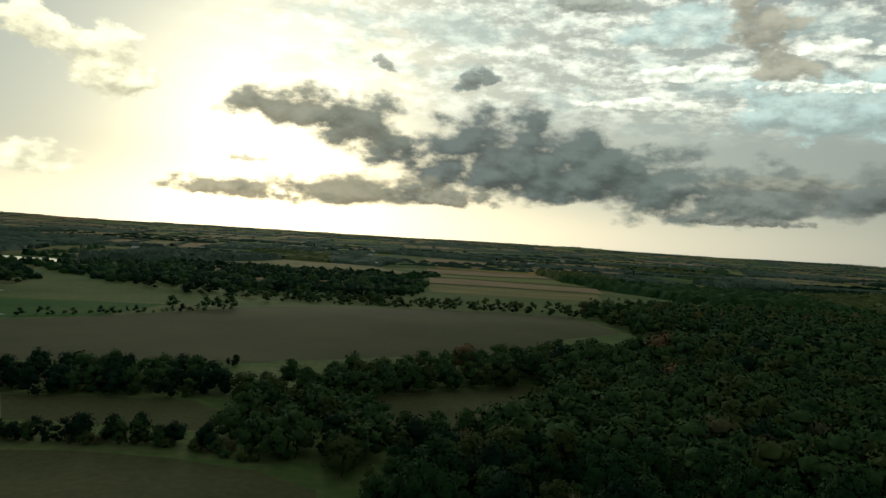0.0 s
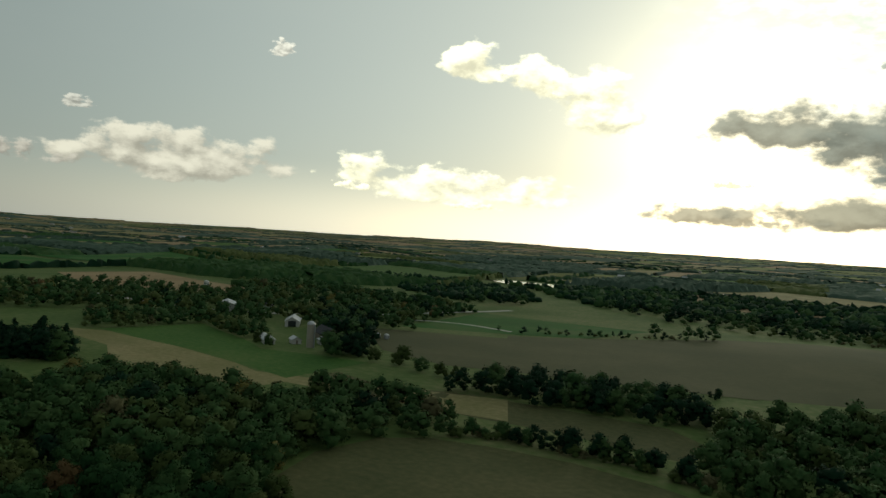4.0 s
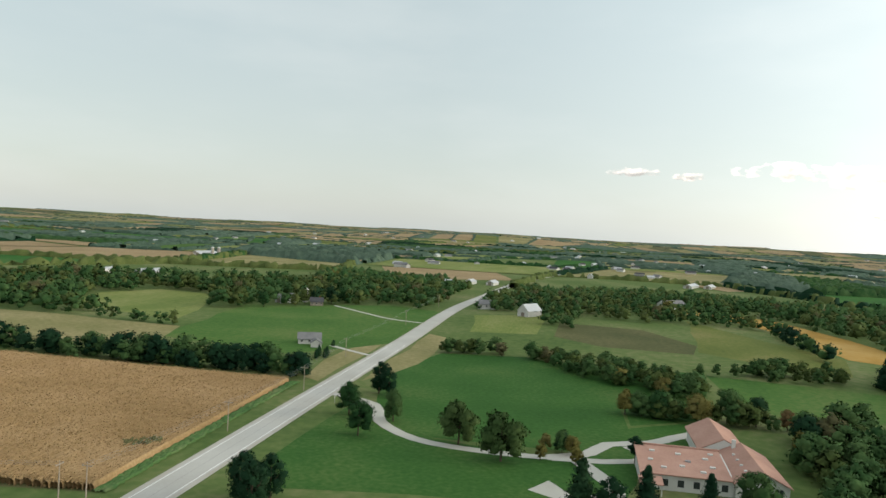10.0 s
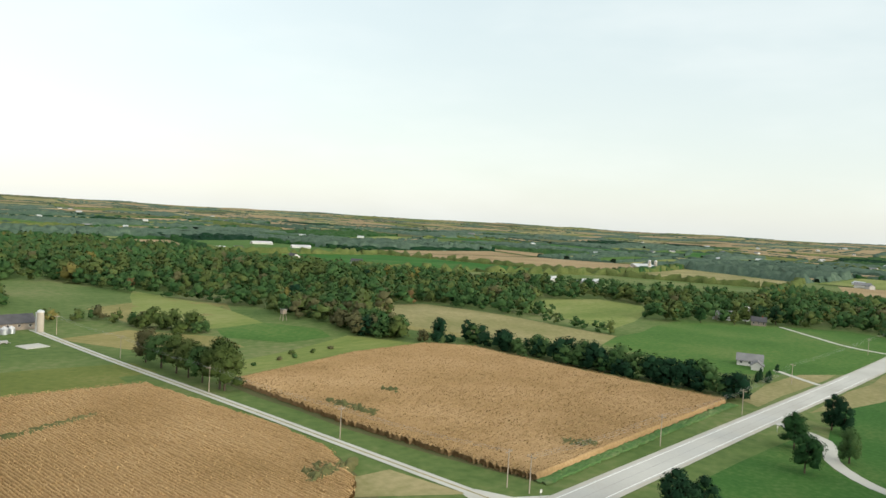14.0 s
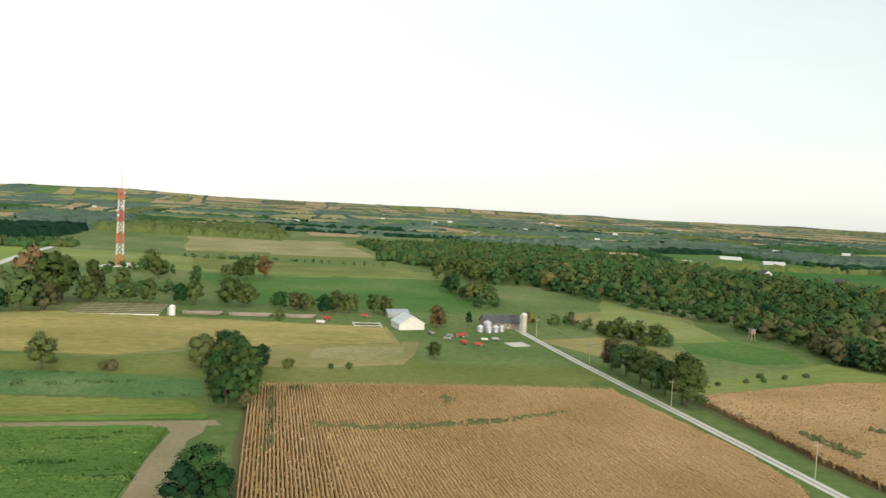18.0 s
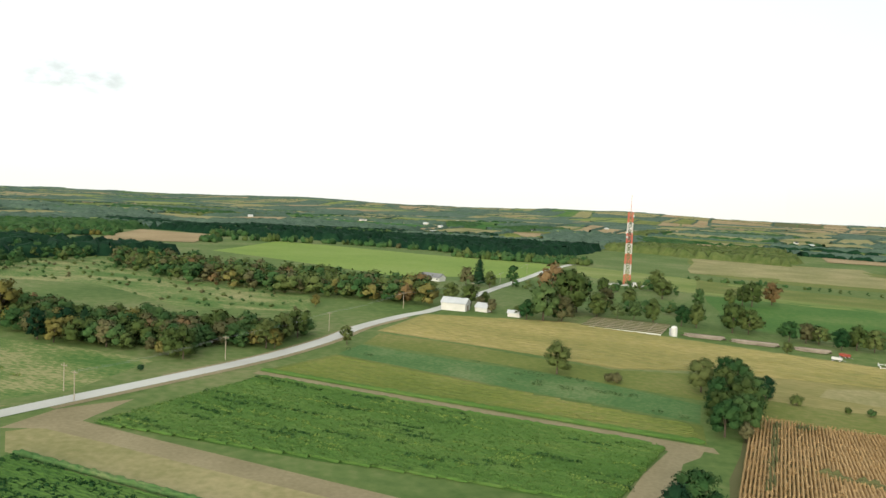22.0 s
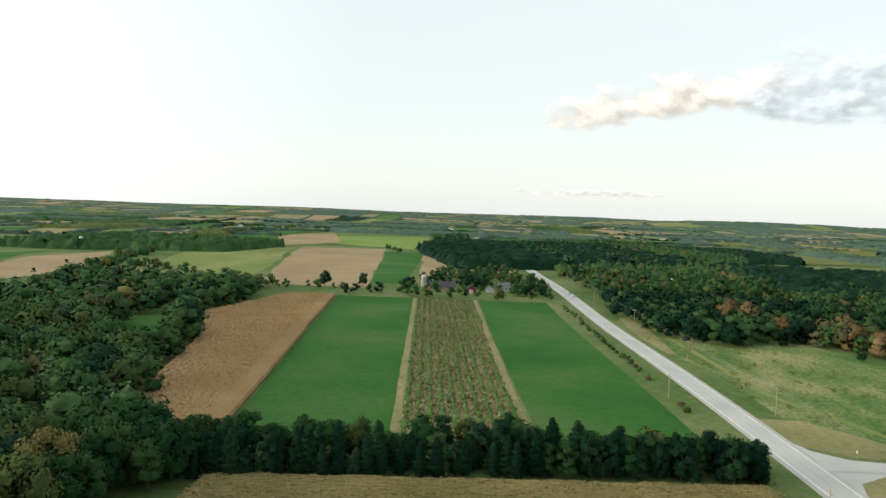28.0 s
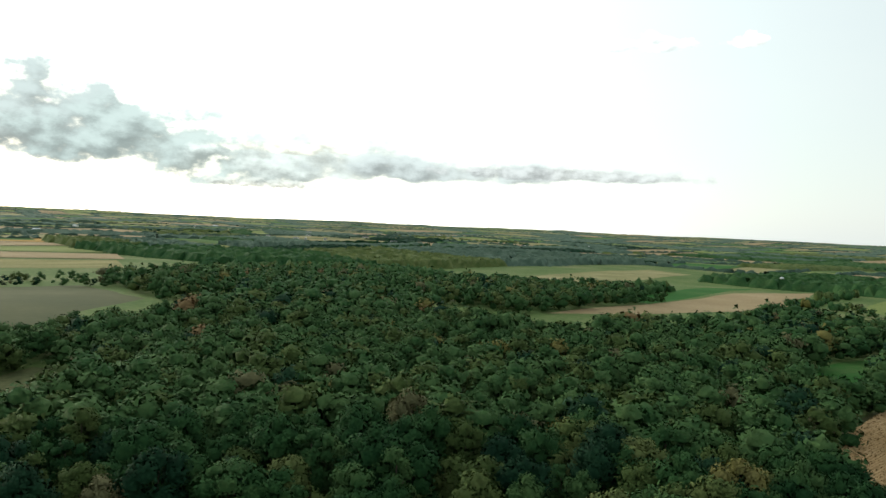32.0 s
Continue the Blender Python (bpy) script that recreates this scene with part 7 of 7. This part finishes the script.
# farms across the highway
gabled("barn", -573, -226, 60, 9, 16, 3.6, 3.4, "white", "grey_roof", "pale barn below a white domed silo", "barn", doors=2, door_w=4, door_h=4)
silo(-584, -214, 2.3, 9.5, "white", "white", "white silo with a round white dome")
gabled("farmhouse", -560, -196, 20, 8, 10, 3.4, 2.8, "wood", "dark_roof", "dark roofed farmhouse among trees", "house", windows=3, chimney=True)
gabled("barn", -563, -30, 55, 10, 16, 4.4, 4.6, "white", "metal_roof", "white barn with a steep pale roof", "barn", doors=1, door_w=3, door_h=3)
gabled("farmhouse", -600, -66, 0, 9, 14, 4.0, 3.0, "white", "grey_roof", "white house behind dark trees", "house", windows=3)
gabled("farmhouse", -722, 92, 40, 12, 26, 4.4, 3.6, "grey_siding", "grey_roof", "broad grey house by the golden field", "house", windows=3)
for bx, by, bt, bw, bl in ((-892, -120, 80, 12, 26), (-905, -95, 80, 12, 30), (-860, -140, 10, 12, 14), (-735, -446, 70, 16, 34), (-712, -482, 80, 12, 22), (-1130, -586, 80, 14, 60), (-1105, -560, 80, 12, 30),
                           (-1116, 168, 70, 16, 60), (-1130, 196, 70, 14, 44), (-1150, -600, 70, 14, 50), (-752, -1120, 80, 16, 46), (-762, -1020, 70, 14, 40), (-1066, -1744, 60, 30, 70),
                           (984, 492, 20, 10, 16), (1010, 540, 20, 11, 26), (1020, 516, 20, 9, 14), (524, 1122, 10, 12, 22), (560, 1130, 30, 12, 30), (500, 1110, 60, 10, 16)):
    gabled("farm_building", bx, by, bt, bw * 0.75, bl * 0.8, 3.2, 2.6, "white", "metal_roof", "distant white farm building with a pale roof", "barn", doors=1, door_w=4, door_h=4, group="distant farm buildings")
silo(-1122, -572, 2.4, 13)
silo(-1132, -566, 2.4, 13)
silo(975, 500, 2.6, 13, "concrete", "metal_roof")
gabled("barn", 985, 478, 20, 9, 16, 3.6, 3.8, "red_barn", "dark_roof", "distant red barn beside a silo", "barn", doors=1)


def hunting_stand(x, y):
    top = thing("hunting_stand", x, y, "small wooden stand on legs at the wood edge", "stand")
    for sx in (-1, 1):
        for sy in (-1, 1):
            part("leg", tube((sx * 1.4, sy * 1.4, -0.2), (sx * 0.9, sy * 0.9, 4.0), 0.14), "pole", top)
    part("cabin", bevelled(block(-1.3, 1.3, -1.3, 1.3, 4.0, 6.2), 0.05), "wood", top)
    part("roof", prism([(-1.6, 6.2), (1.6, 6.6), (1.6, 6.75), (-1.6, 6.35)], -1.6, 1.6), "steel", top)


hunting_stand(-251, -349)


# poles and wires
def utility_pole(x, y, turn, h=9.5):
    top = thing("utility_pole", x, y, "weathered wooden utility pole with a crossarm by the road", "utility pole", "utility poles along the roads", turn)
    part("post", tube((0, 0, -0.5), (0, 0, h), 0.17, 0.12, 8), "pole", top)
    part("crossarm", block(-1.3, 1.3, -0.08, 0.08, h - 0.75, h - 0.55), "pole", top)
    for px in (-1.15, 0.0, 1.15):
        z = h - 0.55 if px else h
        part("insulator", tube((px, 0, z), (px, 0, z + 0.22), 0.06, 0.04, 6), "concrete", top)


def wires(a, b, turn, h=9.5):
    za, zb = float(land(*a)) + h - 0.35, float(land(*b)) + h - 0.35
    top = new("power_line")
    tagged(top, "three thin slack wires strung between poles", "power line", "power lines along the roads")
    n = 10
    for off in (-1.15, 0.0, 1.15):
        dx, dy = off * math.cos(radians(turn)), off * math.sin(radians(turn))
        pts = [(a[0] + dx + (b[0] - a[0]) * k / n, a[1] + dy + (b[1] - a[1]) * k / n, za + (zb - za) * k / n - 4 * 0.9 * (k / n) * (1 - k / n)) for k in range(n + 1)]
        part("wire", joined(*[tube(p, q, 0.02, sides=4) for p, q in zip(pts, pts[1:])]), "steel", top)


LINES = [([(-600, -106), (-480, -106), (-352, -107), (-273, -99), (-211, -100), (-147, -102)], 90),
         ([(160, -110), (251, -108), (349, -108), (470, -111), (590, -107), (720, -104)], 90),
         ([(-146, -108), (-138, -162), (-136, -230), (-137, -301), (-136, -366)], 0),
         ([(192, -158), (196, -230), (199, -308), (199, -386), (190, -470), (214, -590), (233, -720)], 0)]
for line, turn in LINES:
    for p in line:
        utility_pole(*p, turn)
    for a, b in zip(line, line[1:]):
        wires(a, b, turn)
for p in ((157, -80), (272, -78), (204, -164)):
    utility_pole(*p, 0, 9.0)


def car(x, y, turn, colour, label):
    top = thing("car", x, y, label, "car", "cars on the highway", turn, 0.5 + math.hypot(x, y) / 2500)
    part("body", bevelled(joined(block(-0.9, 0.9, -2.2, 2.2, 0.35, 0.85)), 0.1), colour, top)
    part("cabin", prism([(-0.78, 0.8), (0.78, 0.8), (0.62, 1.4), (-0.62, 1.4)], -1.3, 0.9), "window", top, "dark car windows")
    part("car_roof", bevelled(block(-0.64, 0.64, -0.9, 0.6, 1.36, 1.46), 0.03), colour, top)
    for px in (-0.85, 0.85):
        for py in (-1.35, 1.35):
            part("wheel", tube((px - 0.1, py, 0.32), (px + 0.1, py, 0.32), 0.32, sides=12), "black", top)


car(588, -91, 90, "white", "white car on the pale highway")
car(612, -91, 90, "steel", "dark grey car on the pale highway")


def sign_post(x, y):
    top = thing("road_sign", x, y, "small plain road sign on a thin post", "road sign")
    part("post", tube((0, 0, -0.3), (0, 0, 2.4), 0.05), "steel", top)
    part("board", block(-0.4, 0.4, -0.03, 0.03, 1.6, 2.4), "white", top)


for p in ((207, -112), (-259, -82), (-146, -98), (-226, 2)):
    sign_post(*p)


# scattered houses of the distance
def hamlet(cx, cy, count, reach, seed):
    rng = random.Random(seed)
    for _ in range(count):
        x, y = cx + rng.gauss(0, reach), cy + rng.gauss(0, reach)
        wall = rng.choice(["white", "white", "grey_siding", "white"])
        roof = rng.choice(["grey_roof", "metal_roof", "metal_roof", "dark_roof"])
        gabled("distant_house", x, y, rng.uniform(0, 180), rng.uniform(7, 11), rng.uniform(10, 21), rng.uniform(3, 4.6), rng.uniform(2.0, 3.4), wall, roof,
               "small distant %s house with a %s roof" % ({"white": "white", "grey_siding": "grey"}[wall], {"grey_roof": "grey", "metal_roof": "pale metal", "dark_roof": "dark"}[roof]), "house", group="distant houses")


for k, (cx, cy, n, reach) in enumerate(((-1500, 60, 22, 160), (-1700, 320, 14, 250), (-2300, -200, 14, 350), (-2200, 900, 12, 400), (-1200, 1500, 8, 300), (-300, 2200, 8, 300), (-100, 1700, 5, 200), (900, 2100, 12, 300),
                                         (1500, 1700, 8, 300), (-1500, -1400, 10, 350), (-700, -2100, 10, 350), (300, -2200, 6, 300), (1100, -1900, 6, 300), (2100, -900, 6, 300), (2300, 700, 5, 300), (-2600, 600, 14, 400), (-3000, -500, 14, 450), (-1900, -900, 12, 350), (-2700, 1500, 10, 400), (-1000, -2700, 8, 400), (-1250, -330, 5, 90), (-640, -840, 4, 80))):
    hamlet(cx, cy, n, reach, 70 + k)
plant_all()
